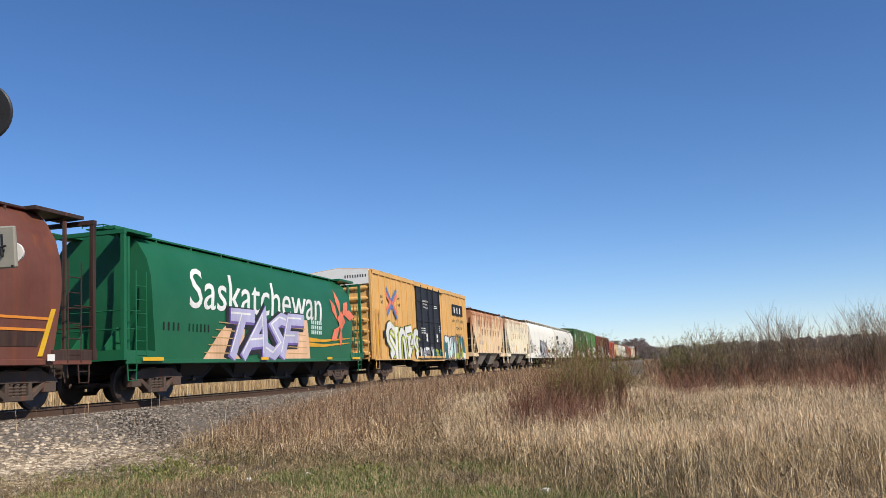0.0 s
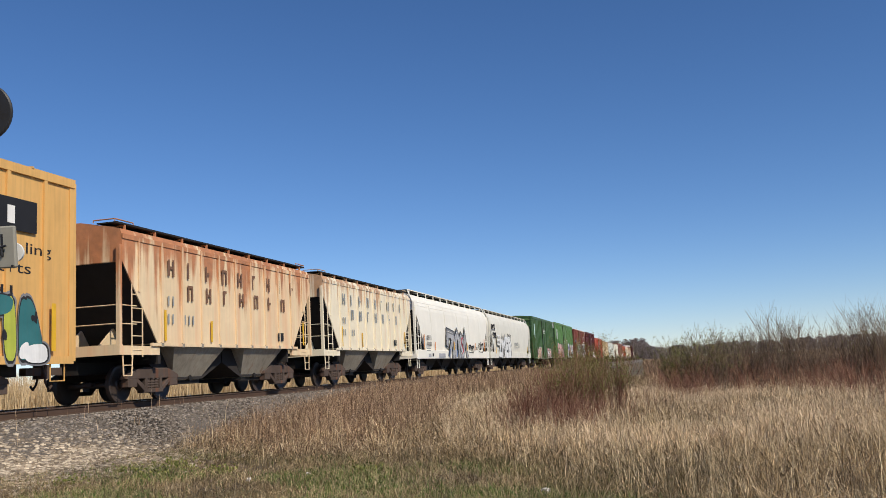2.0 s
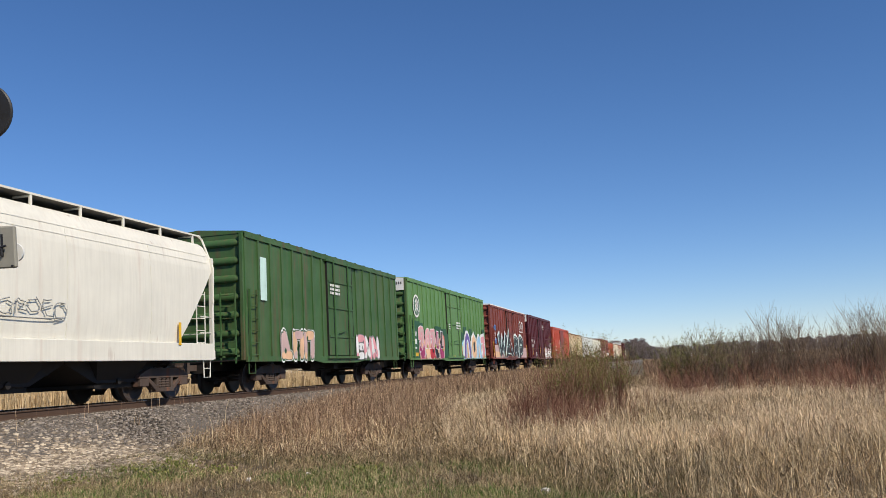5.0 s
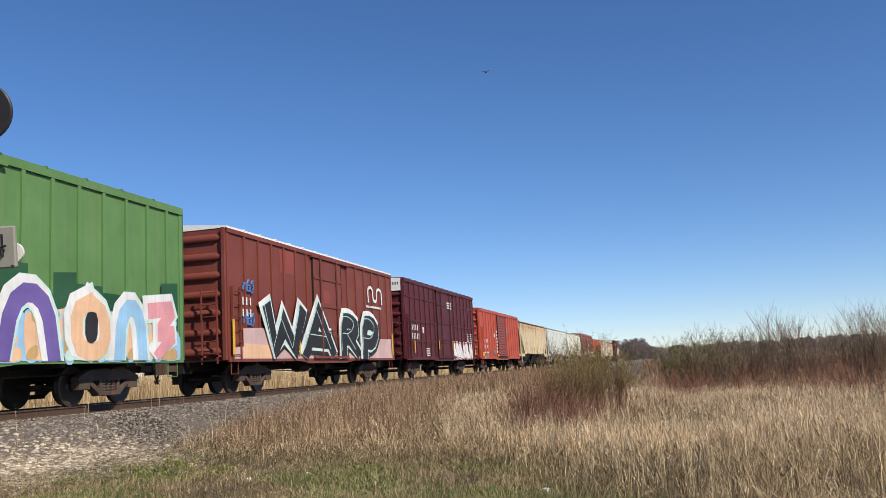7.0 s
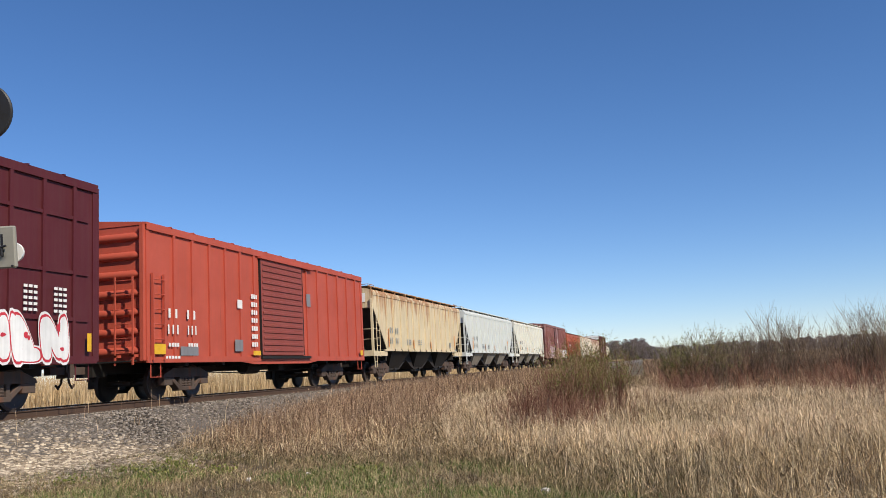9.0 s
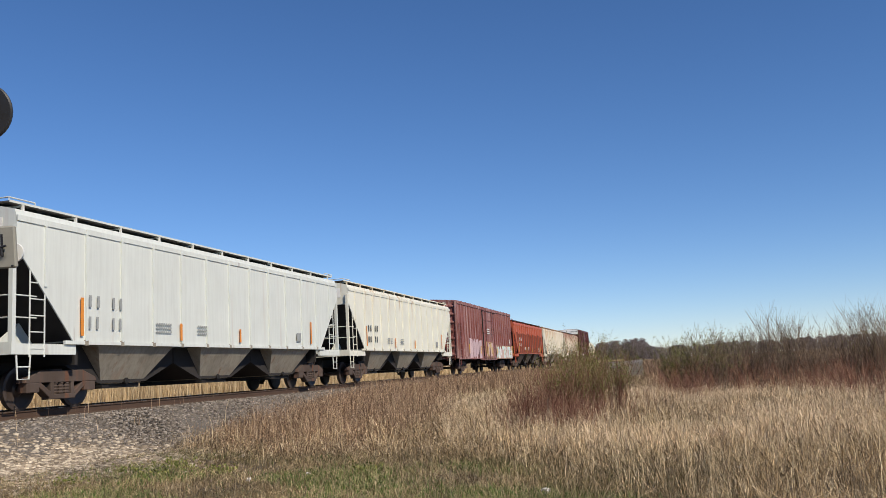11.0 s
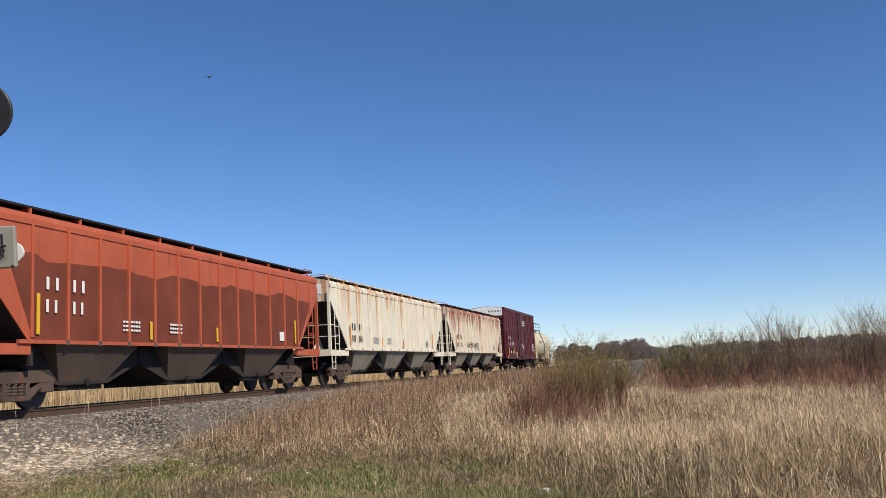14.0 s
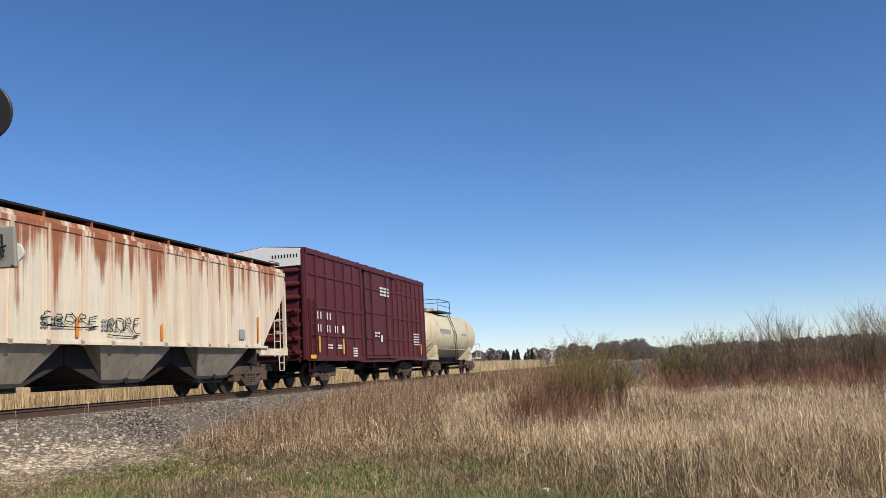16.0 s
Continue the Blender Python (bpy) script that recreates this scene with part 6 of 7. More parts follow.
def leaf_mesh(name, pts, size, material, rng):
    n = len(pts)
    a = rng.normal(0, 1, (n, 3))
    a /= np.linalg.norm(a, axis=1)[:, None]
    b = np.cross(a, rng.normal(0, 1, (n, 3)))
    b /= np.linalg.norm(b, axis=1)[:, None]
    s = (size * rng.uniform(0.6, 1.3, n))[:, None]
    v = np.stack([pts - a * s, pts + b * s * 0.4, pts + a * s, pts - b * s * 0.4], 1).reshape(-1, 3)
    return quick_mesh(name, v, np.arange(4 * n), np.full(n, 4), material)


def spread(n, r0, r1, a0, a1, power, seed):
    """Places strewn over a sector of the plan, thinning out with distance."""
    rng = np.random.default_rng(seed)
    r = r0 + (r1 - r0) * rng.random(n) ** power
    a = np.radians(rng.uniform(a0, a1, n))
    return r * np.cos(a), r * np.sin(a), r, rng


def tall_edge(y):
    return np.interp(y, [-8, 0, 1.07, 2.15, 3.8, 5.5, 7, 9, 10.3, 11.2, 12.2], [5, 8.0, 9.9, 12.2, 14.1, 14.5, 14.3, 15.2, 16.4, 18.5, 28])


TAN = islands("dry_tan_grass", [(0.0, (0.06, 0.04, 0.022)), (0.35, (0.23, 0.16, 0.085)), (0.7, (0.62, 0.46, 0.27)), (1.0, (0.98, 0.83, 0.58))], 0.75, 0.65)
STRAW = islands("grey_straw_stems", [(0.0, (0.06, 0.042, 0.028)), (0.5, (0.24, 0.18, 0.11)), (1.0, (0.85, 0.70, 0.47))], 0.75, 0.6)
PALEGRASS = islands("pale_tangled_grass", [(0.0, (0.34, 0.235, 0.14)), (0.5, (0.72, 0.54, 0.35)), (1.0, (0.98, 0.82, 0.58))], 0.75, 0.4)
RUSSET = islands("russet_grass", [(0.0, (0.075, 0.045, 0.032)), (0.4, (0.24, 0.15, 0.097)), (0.8, (0.46, 0.315, 0.205)), (1.0, (0.84, 0.65, 0.43))], 0.8)
GREEN = islands("fresh_green_grass", [(0.0, (0.045, 0.085, 0.016)), (0.5, (0.11, 0.19, 0.04)), (0.7, (0.22, 0.27, 0.085)), (1.0, (0.6, 0.52, 0.3))], 0.7)
OLIVE = islands("olive_undergrowth", [(0.0, (0.06, 0.058, 0.024)), (0.5, (0.16, 0.14, 0.065)), (1.0, (0.46, 0.38, 0.21))], 0.8)
THATCH = islands("dead_thatch", [(0.0, (0.08, 0.055, 0.03)), (0.5, (0.26, 0.19, 0.105)), (1.0, (0.64, 0.52, 0.33))], 0.85)
REED = islands("pale_reed", [(0.0, (0.44, 0.32, 0.18)), (0.5, (0.62, 0.47, 0.29)), (1.0, (0.80, 0.66, 0.44))], 0.8, 0.35)
TWIG = islands("red_brown_twig", [(0.0, (0.10, 0.042, 0.032)), (0.5, (0.24, 0.115, 0.08)), (1.0, (0.46, 0.29, 0.2))], 0.8)
BARK = islands("grey_brown_twig", [(0.0, (0.07, 0.052, 0.04)), (0.5, (0.17, 0.125, 0.092)), (1.0, (0.33, 0.25, 0.19))], 0.8)
BUD = islands("yellow_green_leaf_buds", [(0.0, (0.10, 0.12, 0.03)), (0.5, (0.21, 0.23, 0.06)), (1.0, (0.36, 0.35, 0.12))], 0.7)
# distance haze is mixed into these tree tones: paler and more purple-grey
WOODS = islands("haze_lightened_woods", [(0.0, (0.15, 0.125, 0.125)), (0.5, (0.23, 0.195, 0.195)), (1.0, (0.31, 0.265, 0.26))], 0.9)
PINE = islands("far_dark_conifers", [(0.0, (0.012, 0.022, 0.014)), (0.5, (0.025, 0.04, 0.025)), (1.0, (0.05, 0.065, 0.04))], 0.9)


def clumped(x, y, scale, seed):
    """A patchy field of values from 0 to 1."""
    r = np.random.default_rng(seed)
    v = np.zeros_like(x)
    for i in range(7):
        a, f, p = r.uniform(0, 6.28), scale * r.uniform(0.6, 2.2), r.uniform(0, 6.28)
        v += np.sin((x * np.cos(a) + y * np.sin(a)) * f + p)
    return np.clip(0.5 + v / 7.5, 0, 1)


def tufts(x, y, per, r0, rng):
    """Blades gathered in tufts: places and the way each one leans, out of its tuft."""
    cx, cy = np.repeat(x, per), np.repeat(y, per)
    a, d = rng.uniform(0, 2 * np.pi, len(cx)), r0 * np.abs(rng.normal(0, 1, len(cx)))
    return cx + d * np.cos(a), cy + d * np.sin(a), a, np.repeat(np.arange(len(x)), per)


def band(y):
    """1 beside the track, where the stalks are russet, 0 on the open verge."""
    return smooth(3.6, 6.4, y)


# tufts of pale dry grass on the open verge
x, y, r, rng = spread(13500, 7.5, 62, -17, 40, 1.55, 11)
cl, wide_cl = clumped(x, y, 0.8, 2), clumped(x, y, 0.28, 9)
keep = (x > tall_edge(y) + rng.normal(0, 0.5, len(x))) & (y < 11.6) & (rng.random(len(x)) < (0.2 + 0.8 * cl) * (1 - 0.72 * band(y) * (r < 26)) * np.clip((r - 6) / 8, 0.3, 1))
x, y, r, cl, wide_cl = x[keep], y[keep], r[keep], cl[keep], wide_cl[keep]
bx, by, way, at = tufts(x, y, 24, 0.13, rng)
tall = (0.14 + 0.42 * cl[at] ** 1.5 + 0.16 * wide_cl[at]) * rng.uniform(0.35, 1.2, len(bx)) * np.clip((bx - tall_edge(by) + 1.5) / 4, 0.45, 1)
tagged(blades("dry_grass", bx, by, land(bx, by) - 0.02, tall, 0.0026 + 0.00034 * r[at], TAN, 21, 0.85, 1.0, False, way), "tufts of tall dry tan grass on the verge", "grass", kind="stuff")
# single stems between the tufts, leaning every way
x, y, r, rng = spread(60000, 7.2, 60, -17, 40, 1.6, 15)
keep = (x > tall_edge(y) + rng.normal(0, 0.6, len(x))) & (y < 11.8) & (rng.random(len(x)) < (0.35 + 0.65 * clumped(x, y, 1.3, 6)) * (1 - 0.6 * band(y) * (r < 26)))
x, y, r = x[keep], y[keep], r[keep]
tagged(blades("dry_stems", x, y, land(x, y) - 0.02, 0.18 + 0.5 * rng.random(len(x)) ** 1.8, 0.0022 + 0.0003 * r, STRAW, 22, 0.6, 0.9), "single dry grass stems between the tufts", "grass", kind="stuff")
# old stems lying across one another
x, y, r, rng = spread(170000, 7.2, 44, -17, 38, 1.5, 16)
keep = (x > tall_edge(y) - 0.6) & (y < 11.0) & (rng.random(len(x)) < clumped(x, y, 0.9, 77) ** 1.5 * 1.3 * (1 - 0.5 * band(y)) * np.clip((r - 6) / 8, 0.4, 1))
x, y, r = x[keep], y[keep], r[keep]
tagged(blades("matted_grass", x, y, land(x, y) + rng.uniform(0.0, 0.26, len(x)), rng.uniform(0.06, 0.2, len(x)), 0.0028 + 0.0003 * r, TAN, 29, 2.2, 0.9), "matted pale grass beaten flat", "grass", kind="stuff")
# russet stalks, fine and upright, beside the track
x, y, r, rng = spread(85000, 13.5, 60, 14, 44, 1.5, 17)
wide_cl = clumped(x, y, 0.5, 33)
keep = (x > tall_edge(y) + np.abs(rng.normal(0, 0.7, len(x)))) & (y < 12.0) & (rng.random(len(x)) < np.clip(band(y) + 0.06, 0, 1) * (0.3 + 0.7 * wide_cl) * np.where(r < 24, 1, 0.9))
x, y, r, wide_cl = x[keep], y[keep], r[keep], wide_cl[keep]
rise = np.clip((x - tall_edge(y) + 1.2) / 4.5, 0.35, 1.0)
tall = (0.5 + 0.6 * wide_cl) * rise * rng.uniform(0.45, 1.12, len(x)) * np.where((y > 10.4) & (x < 24), 0.75, 1.0)
tagged(blades("russet_grass", x, y, land(x, y) - 0.02, tall, 0.002 + 0.00026 * r, RUSSET, 24, 0.3, 0.6), "fine russet stalks of dead weeds beside the track", "grass", kind="stuff")
pick = rng.random(len(x)) < 0.5
pts = np.stack([x[pick], y[pick], land(x[pick], y[pick]) + tall[pick] * rng.uniform(0.6, 1.0, pick.sum())], -1) + rng.normal(0, 0.05, (pick.sum(), 3))
tagged(new("russet_heads", leaf_mesh("russet_heads", pts, 0.022, RUSSET, rng)), "russet seed heads of dead weeds", "grass", kind="stuff")
# green undergrowth low among the dry grass
x, y, r, rng = spread(110000, 7, 26, -17, 34, 1.4, 18)
keep = (x > tall_edge(y) - 0.8) & (y < 10.0) & (clumped(x, y, 0.6, 55) > 0.34 + 0.2 * rng.random(len(x)))
x, y, r = x[keep], y[keep], r[keep]
tagged(blades("undergrowth", x, y, land(x, y) - 0.01, rng.uniform(0.05, 0.2, len(x)), 0.004 + 0.0003 * r, OLIVE, 30, 0.7, 0.5), "olive green undergrowth among dry grass", "grass", kind="stuff")
# long seed stalks that stand out
x, y, r, rng = spread(3000, 8, 45, -17, 40, 1.6, 12)
keep = (x > tall_edge(y) + 0.5) & (y < 11.6)
x, y, r = x[keep], y[keep], r[keep]
tagged(blades("seed_stalks", x, y, land(x, y) - 0.02, rng.uniform(0.5, 1.05, len(x)), 0.003 + 0.00028 * r, REED, 23, 0.35, 0.9), "pale bent seed stalks above the dry grass", "grass", kind="stuff")
# pale tangled grass that catches the light further out
x, y, r, rng = spread(95000, 12.5, 34, -17, 15, 1.1, 20)
keep = (x > tall_edge(y) + 1.5) & (rng.random(len(x)) < np.clip(2.2 * clumped(x, y, 0.8, 77) - 0.5, 0.06, 1) * np.clip((r - 11) / 5, 0.15, 1))
x, y, r = x[keep], y[keep], r[keep]
tagged(blades("pale_grass", x, y, land(x, y) + rng.uniform(0.0, 0.25, len(x)), rng.uniform(0.12, 0.42, len(x)), 0.0022 + 0.00028 * r, PALEGRASS, 26, 0.9, 0.9), "pale tangled dry grass in sunlit patches", "grass", kind="stuff")
x, y, r, rng = spread(16000, 12, 36, -17, 26, 1.2, 19)
keep = (x > tall_edge(y) + 2.5) & (y < 10.8) & (clumped(x, y, 0.75, 77) > 0.4 + 0.25 * rng.random(len(x)))
x, y, r = x[keep], y[keep], r[keep]
pts = np.stack([x, y, land(x, y) + 0.2 + 0.4 * rng.random(len(x)) ** 1.4], -1)
tagged(new("seed_heads", leaf_mesh("seed_heads", pts, 0.018, PALEGRASS, rng)), "pale fluffy seed heads of dry grass", "grass", kind="stuff")
# short green turf and thatch in the foreground
x, y, r, rng = spread(340000, 8.0, 24, -6, 44, 1.35, 13)
g = clumped(x, y, 1.3, 5)
stony = np.exp(-((x - 13.0) / 1.7) ** 2 - ((y - 10.1) / 1.2) ** 2)
keep = (x < tall_edge(y) + 1.2) & (y < 11.3) & (rng.random(len(x)) < (0.15 + 0.85 * g) * (1 - 0.9 * stony))
x, y, r, g = x[keep], y[keep], r[keep], g[keep]
live = rng.random(len(x)) < np.clip(2.4 * g - 1.0, 0.02, 0.6) * (1 - 0.6 * smooth(8.2, 9.8, y))
for name, m, mat, lab, h0, h1, ln in (("green_grass", live, GREEN, "short fresh green grass among thatch", 0.04, 0.14, 0.6), ("dead_thatch", ~live, THATCH, "flattened dead grass thatch", 0.04, 0.15, 1.5)):
    tagged(blades(name, x[m], y[m], land(x[m], y[m]) - 0.01, rng.uniform(h0, h1, m.sum()), 0.0035 + 0.0003 * r[m], mat, 25, ln, 0.5), lab, "grass", kind="stuff")
# thin weeds on the ballast
x, y, rng = np.random.default_rng(3).uniform(13, 24, 90), np.random.default_rng(4).uniform(11.2, 13.1, 90), np.random.default_rng(5)
tagged(blades("ballast_weeds", x, y, np.interp(y, [10.9, 11.6, 12.45, 12.8], [-0.99, -0.72, -0.25, -0.19]), rng.uniform(0.15, 0.55, 90), np.full(90, 0.006), RUSSET, 27, 0.15, 0.3), "thin dry weeds in the ballast", "weeds", kind="stuff")
# russet stalks closing in on the ballast further along
rng = np.random.default_rng(6)
n = 22000
x, y = 23 + 60 * rng.random(n) ** 1.2, rng.uniform(9.6, 12.4, n)
keep = y < 10.6 + (x - 23) * 0.16
x, y = x[keep], y[keep]
tagged(blades("trackside_weeds", x, y, np.maximum(land(x, y), np.interp(y, [10.5, 11.3, 12.45, 12.8], [-1.02, -0.80, -0.25, -0.19])) - 0.03, rng.uniform(0.4, 1.0, len(x)) * np.where(y > 11.6, 0.65, 1), 0.002 + 0.0003 * x, RUSSET, 28, 0.25, 0.5), "russet dead weeds at the edge of the ballast", "weeds", kind="stuff")
# reeds in the ditch behind the track, then the far field
rng = np.random.default_rng(31)
n = 70000
x = 4 + 150 * rng.random(n) ** 1.4
y = 21.2 + 6.5 * rng.random(n) ** 1.5
tagged(blades("reeds", x, y, land(x, y) - 0.05, rng.uniform(1.8, 2.45, n), 0.010 + 0.0003 * x, REED, 33, 0.1, 0.3), "tall pale dry reeds behind the track", "reeds", kind="stuff")
n = 24000
x, y = rng.uniform(150, 700, n), 21 + 60 * rng.random(n) ** 2
tagged(blades("far_reeds", x, y, land(x, y) - 0.05, rng.uniform(1.0, 1.9, n), 0.00045 * x, REED, 35, 0.1, 0.3), "far field of pale dry reeds", "reeds", kind="stuff")
n = 40000
x, y, r, rng = spread(n, 60, 420, -16, 1.6, 1.2, 14)
tagged(blades("far_dry_grass", x, y, land(x, y) - 0.05, rng.uniform(0.5, 1.0, n), 0.0009 * r, RUSSET, 37, 0.3, 0.4), "far dry grass and low scrub", "grass", kind="stuff")


def sticks(rng, x, y, z, n, height, spread_, forks, thick):
    """Stems fanning out of one base, with forked twigs: paths of points and their thickness."""
    out = []
    for _ in range(n):
        a, l = rng.uniform(0, 6.28), height * rng.uniform(0.55, 1.0)
        out_r = spread_ * rng.uniform(0.15, 1.0)
        p0 = np.array([x + rng.normal(0, spread_ * 0.16), y + rng.normal(0, spread_ * 0.16), z])
        end = p0 + np.array([math.cos(a) * out_r, math.sin(a) * out_r, l])
        mid = p0 + (end - p0) * 0.5 + np.array([-math.cos(a), -math.sin(a), 0.6]) * out_r * 0.18
        out.append(([p0, mid, end], thick))
        for _ in range(forks):
            t = rng.uniform(0.3, 0.95)
            q = mid + (end - mid) * (t * 2 - 1) if t > 0.5 else p0 + (mid - p0) * t * 2
            b, m = rng.uniform(0, 6.28), height * rng.uniform(0.12, 0.32)
            e = q + np.array([math.cos(b) * m * 0.45, math.sin(b) * m * 0.45, m * 0.85])
            out.append(([q, (q + e) / 2 + np.array([0, 0, -0.04 * m]), e], thick * 0.5))
    return out


def stick_mesh(name, paths, material):
    """Three-sided tapering sticks."""
    P3 = np.array([p for p, _ in paths])
    th = np.array([t for _, t in paths])
    ang = np.array([0, 2.094, 4.189])
    ring = np.stack([np.cos(ang), np.sin(ang), np.zeros(3)], -1)
    taper = np.array([1.0, 0.7, 0.3])
    v = P3[:, :, None] + ring[None, None] * (th[:, None, None, None] * taper[None, :, None, None])
    n = len(P3)
    q = []
    for s in (0, 3):
        for i in range(3):
            q += [s + i, s + (i + 1) % 3, s + 3 + (i + 1) % 3, s + 3 + i]
    f = (np.array(q)[None] + 9 * np.arange(n)[:, None]).ravel()
    return quick_mesh(name, v.reshape(-1, 3), f, np.full(n * 6, 4), material)


def shrub(px, py, height, spread_, n, forks, material, label, thick=0.012, leaves=0, leaf=0.02, seed=1):
    rng = np.random.default_rng(seed)
    z = float(land(px, py))
    ob = tagged(new("shrub"), label, "shrub", "shrubs of the verge")
    ob.location = (px, py, z)
    paths = sticks(rng, 0, 0, -0.05, n, height, spread_, forks, thick)
    stems = new("crown", stick_mesh("crown", paths, material))
    stems.parent = ob
    if leaves:
        ends = np.array([p[2] for p, _ in paths])
        mids = np.array([p[1] for p, _ in paths])
        pick = rng.integers(0, len(ends), leaves)
        t = rng.random((leaves, 1)) ** 0.6
        pts = mids[pick] + (ends[pick] - mids[pick]) * t + rng.normal(0, 0.03, (leaves, 3))
        fo = new("foliage", leaf_mesh("foliage", pts, leaf, BUD, rng))
        fo.parent = ob
        tagged(fo, "fresh yellow-green leaf buds")
    return ob


def spot(px, depth):
    """The plan place that lies that far ahead at a share of the view, from -1 to 1 across."""
    a = radians(14.175) - math.atan(px * math.tan(radians(27.21)))
    d = depth / math.cos(math.atan(px * math.tan(radians(27.21))))
    return d * math.cos(a), d * math.sin(a)


# leafy spring weeds at the edge of the stones
for i, (sx, dep) in enumerate(((-0.594, 14.4), (-0.63, 14.9), (-0.66, 13.6), (-0.86, 12.9), (-0.52, 13.4), (-0.2, 12.6), (-0.72, 14.2))):
    rg = np.random.default_rng(120 + i)
    wx, wy = spot(sx, dep)
    pts = rg.normal(0, 1, (150, 3)) * np.array([0.13, 0.13, 0.045]) + np.array([0, 0, 0.07])
    pts[:, 2] = np.abs(pts[:, 2])
    weed = new("weed", leaf_mesh("weed", pts, 0.03, BUD, rg))
    weed.location = (wx, wy, float(land(wx, wy)) - 0.005)
    tagged(weed, "small fresh green weed among stones", "weed", "weeds by the ballast", "stuff")
# dry twigs fallen on the stones
for i, (sx, dep, turn) in enumerate(((-0.66, 14.0, 20), (-0.62, 13.7, 35), (-0.8, 14.6, 5), (-0.75, 13.4, 60), (-0.7, 15.2, 10))):
    wx, wy = spot(sx, dep)
    rg = random.Random(i)
    tw = new("fallen_twig", Shape().tube([(-0.35, 0, 0.0), (-0.1, 0.03, 0.035), (0.15, -0.02, 0.03), (0.4, 0.04, 0.01)], 0.009).tube([(0.0, 0.0, 0.03), (0.12, 0.1, 0.05), (0.25, 0.16, 0.02)], 0.006).mesh("fallen_twig", plain("dead_wood", (0.07, 0.05, 0.038), 0.9)))
    tw.matrix_world = pose(wx, wy, float(land(wx, wy)) + 0.015, 0, 0, turn)
    tagged(tw, "dark dead twig fallen on the stones", "twig", "fallen twigs")
# willow with red stems and a budding green top beside the track
for i, (sx, dep, hh, sp, n, lv) in enumerate([(0.19, 18.6, 1.3, 0.8, 34, 0), (0.27, 19.6, 1.75, 0.8, 60, 2200), (0.325, 20.2, 1.85, 0.7, 60, 3200), (0.235, 21.5, 1.8, 0.8, 60, 1500), (0.215, 19.4, 1.45, 0.9, 36, 100), (0.37, 21.8, 1.75, 0.7, 55, 2200), (0.29, 23.5, 2.1, 0.9, 60, 3000), (0.16, 19.5, 1.2, 0.6, 45, 0), (0.25, 18.2, 1.2, 0.9, 30, 0)]):
    shrub(*spot(sx, dep), hh, sp, n, 8, TWIG, "willow shrub with red-brown stems and yellow-green buds", 0.006, lv * 2, 0.016, 50 + i)
# bare and budding bushes further along the verge
for i, (sx, dep, hh, sp, n, lv) in enumerate([(0.505, 30, 1.9, 1.0, 50, 5200), (0.545, 28, 2.2, 1.1, 50, 4200), (0.60, 27, 2.2, 1.0, 45, 1800), (0.64, 31, 2.25, 1.0, 45, 900), (0.68, 30, 2.1, 0.9, 40, 200), (0.725, 29, 2.75, 1.2, 45, 250), (0.76, 31, 2.6, 1.0, 45, 200), (0.81, 30, 2.2, 1.0, 45, 0), (0.85, 33, 2.1, 1.0, 40, 0), (0.895, 28, 2.4, 1.0, 45, 200), (0.945, 27, 2.75, 1.2, 50, 300), (1.0, 26, 2.65, 1.3, 50, 300), (1.05, 27, 2.6, 1.2, 45, 200)]):
    shrub(*spot(sx, dep), hh, sp, n, 14, BARK, "bare grey-brown bush with a few buds", 0.008, lv, 0.022, 70 + i)
# the low red-brown thicket under them, and its outliers in the grass
rng = np.random.default_rng(44)
paths = []
for i in range(300):
    sx = rng.uniform(0.46, 1.08)
    dep = 23 + 2.5 * math.sin(sx * 19) + 24 * rng.random() ** 0.6
    gx_, gy_ = spot(sx, dep)
    paths += sticks(rng, gx_, gy_, float(land(gx_, gy_)) - 0.05, 14, rng.uniform(0.75, 1.5), 0.9, 5, 0.006)
for i in range(110):
    sx = rng.uniform(0.72, 1.08)
    dep = rng.uniform(27 - 12 * (sx - 0.72) / 0.3, 30)
    gx_, gy_ = spot(sx, dep)
    paths += sticks(rng, gx_, gy_, float(land(gx_, gy_)) - 0.05, 8, rng.uniform(0.5, 1.05), 0.5, 4, 0.0045)
for i in range(70):
    gx_, gy_ = spot(rng.normal(0.24, 0.07), rng.uniform(16.5, 24))
    paths += sticks(rng, gx_, gy_, float(land(gx_, gy_)) - 0.05, 9, rng.uniform(0.5, 1.1), 0.5, 4, 0.0045)
tagged(new("thicket", stick_mesh("thicket", paths, TWIG)), "low thicket of red-brown bare twigs", "thicket", kind="stuff")


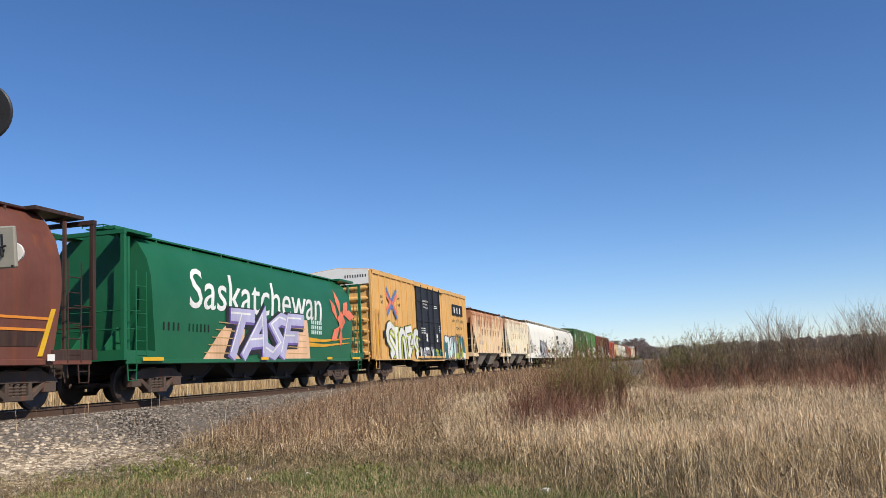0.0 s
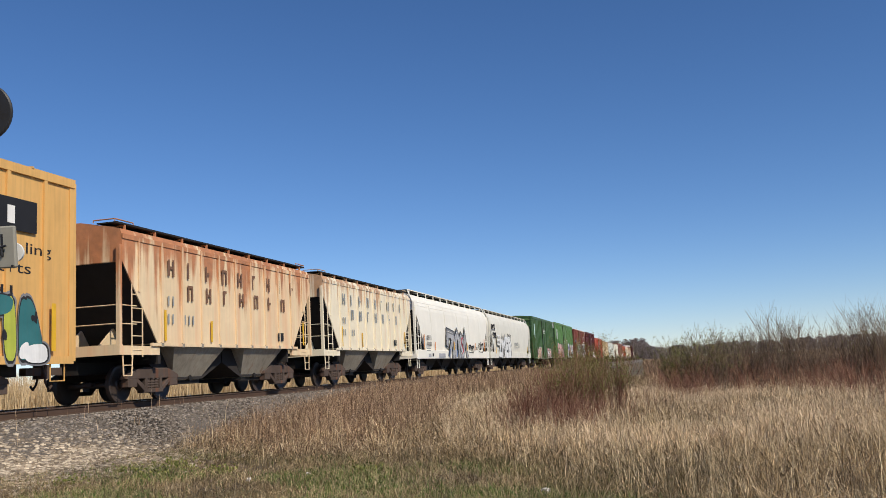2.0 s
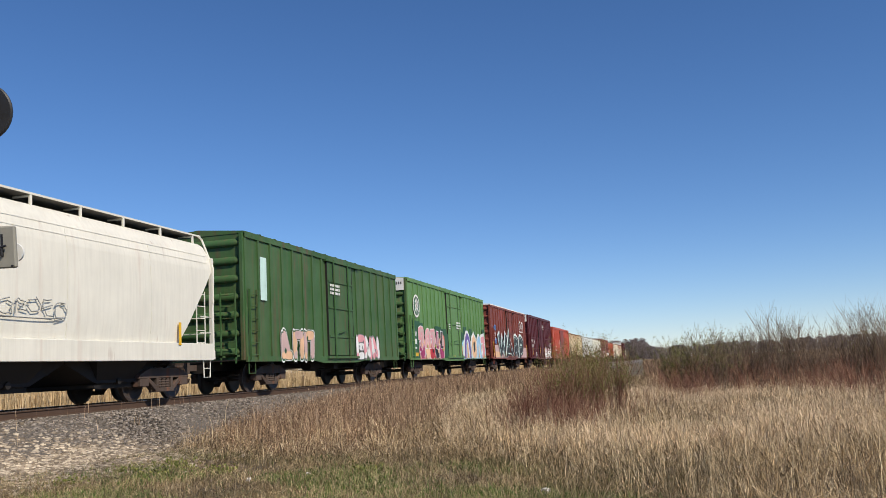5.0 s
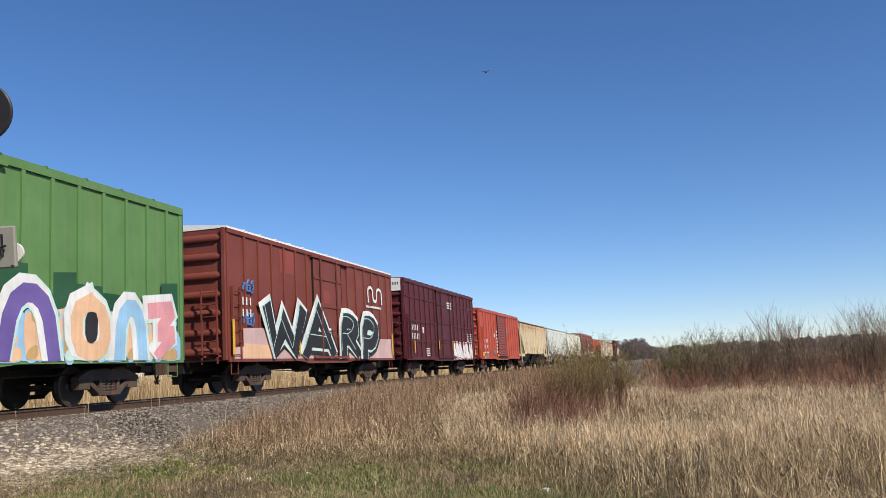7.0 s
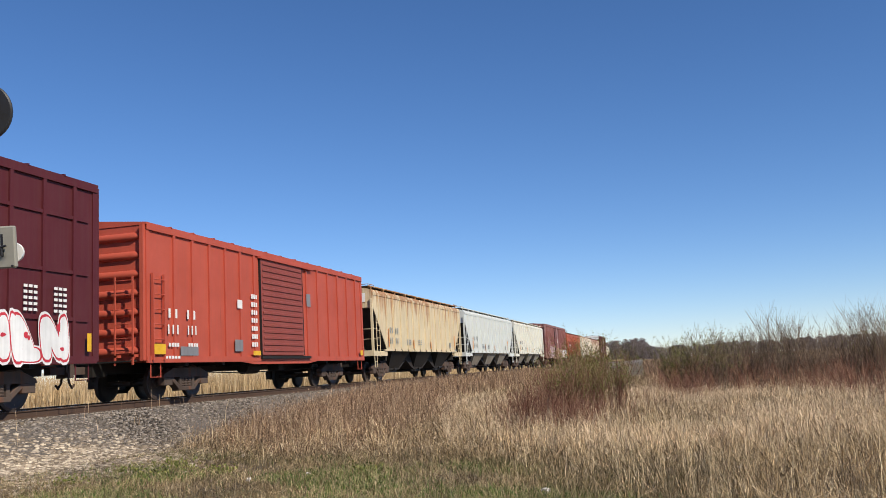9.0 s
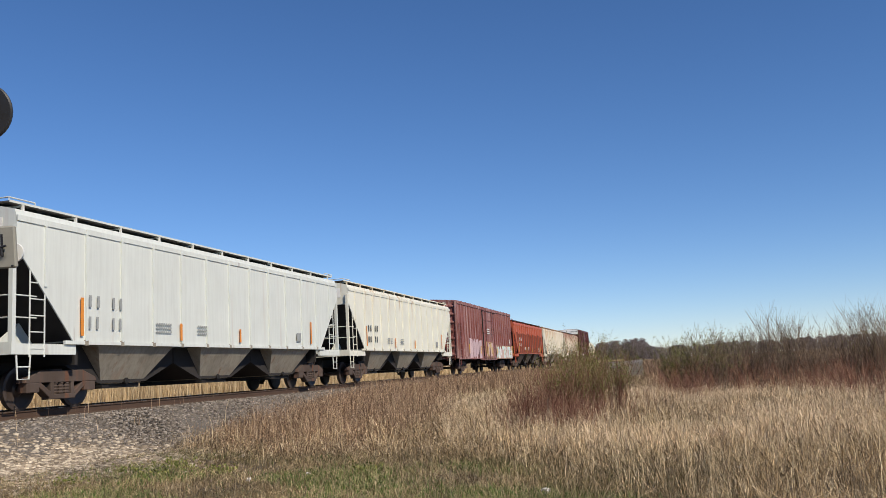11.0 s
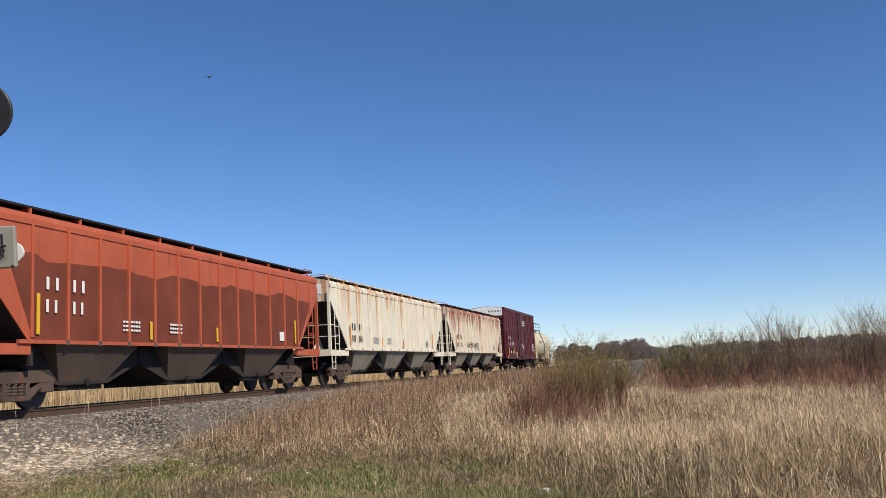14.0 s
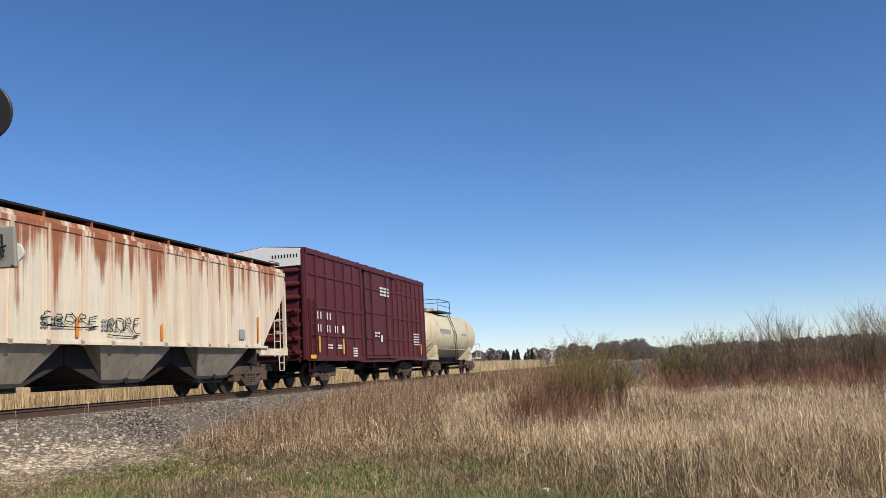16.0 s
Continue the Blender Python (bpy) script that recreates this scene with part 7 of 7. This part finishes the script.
def woods(name, crowns, material, label, seed, leaf=0.5, per=260):
    """A far belt of trees: trunks with limbs and ragged crowns of many small clumps."""
    rng = np.random.default_rng(seed)
    pts, paths = [], []
    for px, py, w, h, cone in crowns:
        z = float(land(px, py))
        paths += sticks(rng, px, py, z, 5, h * 0.85, w * 0.35, 3, 0.12)
        u = rng.random(per)
        ang, rad = rng.uniform(0, 6.28, per), rng.random(per) ** 0.5
        if cone:
            rr = w * 0.5 * (1 - u) * rad
            zz = z + h * (0.06 + 0.94 * u)
        else:
            rr = w * 0.5 * np.sin(np.pi * np.clip(u * 0.92 + 0.06, 0, 1)) ** 0.6 * rad
            zz = z + h * (0.12 + 0.88 * u)
        pts.append(np.stack([px + rr * np.cos(ang), py + rr * np.sin(ang), zz], -1))
    ob = tagged(new(name), label, "woods", kind="stuff")
    a = new("limbs", stick_mesh("limbs", paths, BARK))
    b = new("crowns", leaf_mesh("crowns", np.concatenate(pts), leaf, material, rng))
    a.parent = b.parent = ob
    return ob


rng = random.Random(9)
far = []
for i in range(60):
    sx = rng.uniform(0.335, 0.475)
    top = 10.5 * (1 - max(0, (sx - 0.44) / 0.06)) * rng.uniform(0.8, 1.05)
    far.append((*spot(sx, rng.uniform(420, 470)), rng.uniform(6, 9), max(4, top), False))
woods("far_woods", far, WOODS, "far belt of bare brown-grey trees", 3, 0.32, 900)
far = [(*spot(rng.uniform(0.47, 1.1), rng.uniform(520, 640)), rng.uniform(8, 13), rng.uniform(6.5, 9), False) for i in range(120)]
woods("far_tree_line", far, WOODS, "far low tree line on the horizon", 4, 0.45, 600)
far = [(*spot(rng.uniform(0.12, 0.19), rng.uniform(300, 330)), rng.uniform(2.5, 4), rng.uniform(4.5, 6.8), True) for i in range(26)]
woods("far_conifers", far, PINE, "far clump of dark conifers", 5, 0.4)
far = [(*spot(rng.choice([rng.uniform(0.06, 0.12), rng.uniform(0.19, 0.33)]), rng.uniform(330, 400)), rng.uniform(5, 8), rng.uniform(5, 8.5), False) for i in range(50)]
woods("far_grove", far, WOODS, "far grove of bare trees beyond the reeds", 6, 0.6)


# ---- movement ----
def gone(t):
    """Metres that the train has moved towards the crossing, from its place at eight seconds."""
    u = (t - 8) / 8
    return 8 * (19.893 * u + 0.2674 * u * u / 2 - 0.5447 * u ** 3 / 3)


def motions():
    for car, place in trains:
        walk(car, [(0.5 * i, pose(place - gone(0.5 * i), TRACK_Y, 0)) for i in range(33)])
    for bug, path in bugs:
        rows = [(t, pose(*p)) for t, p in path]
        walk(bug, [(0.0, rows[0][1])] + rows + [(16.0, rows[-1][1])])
    turns = [(i / 30, -math.degrees((gone(i / 30) - gone(0)) / 0.457)) for i in range(481)]
    for wheel, dx in rolling:
        walk(wheel, [(t, pose(dx, 0, 0.457, 0, a, 0)) for t, a in turns])


motions()
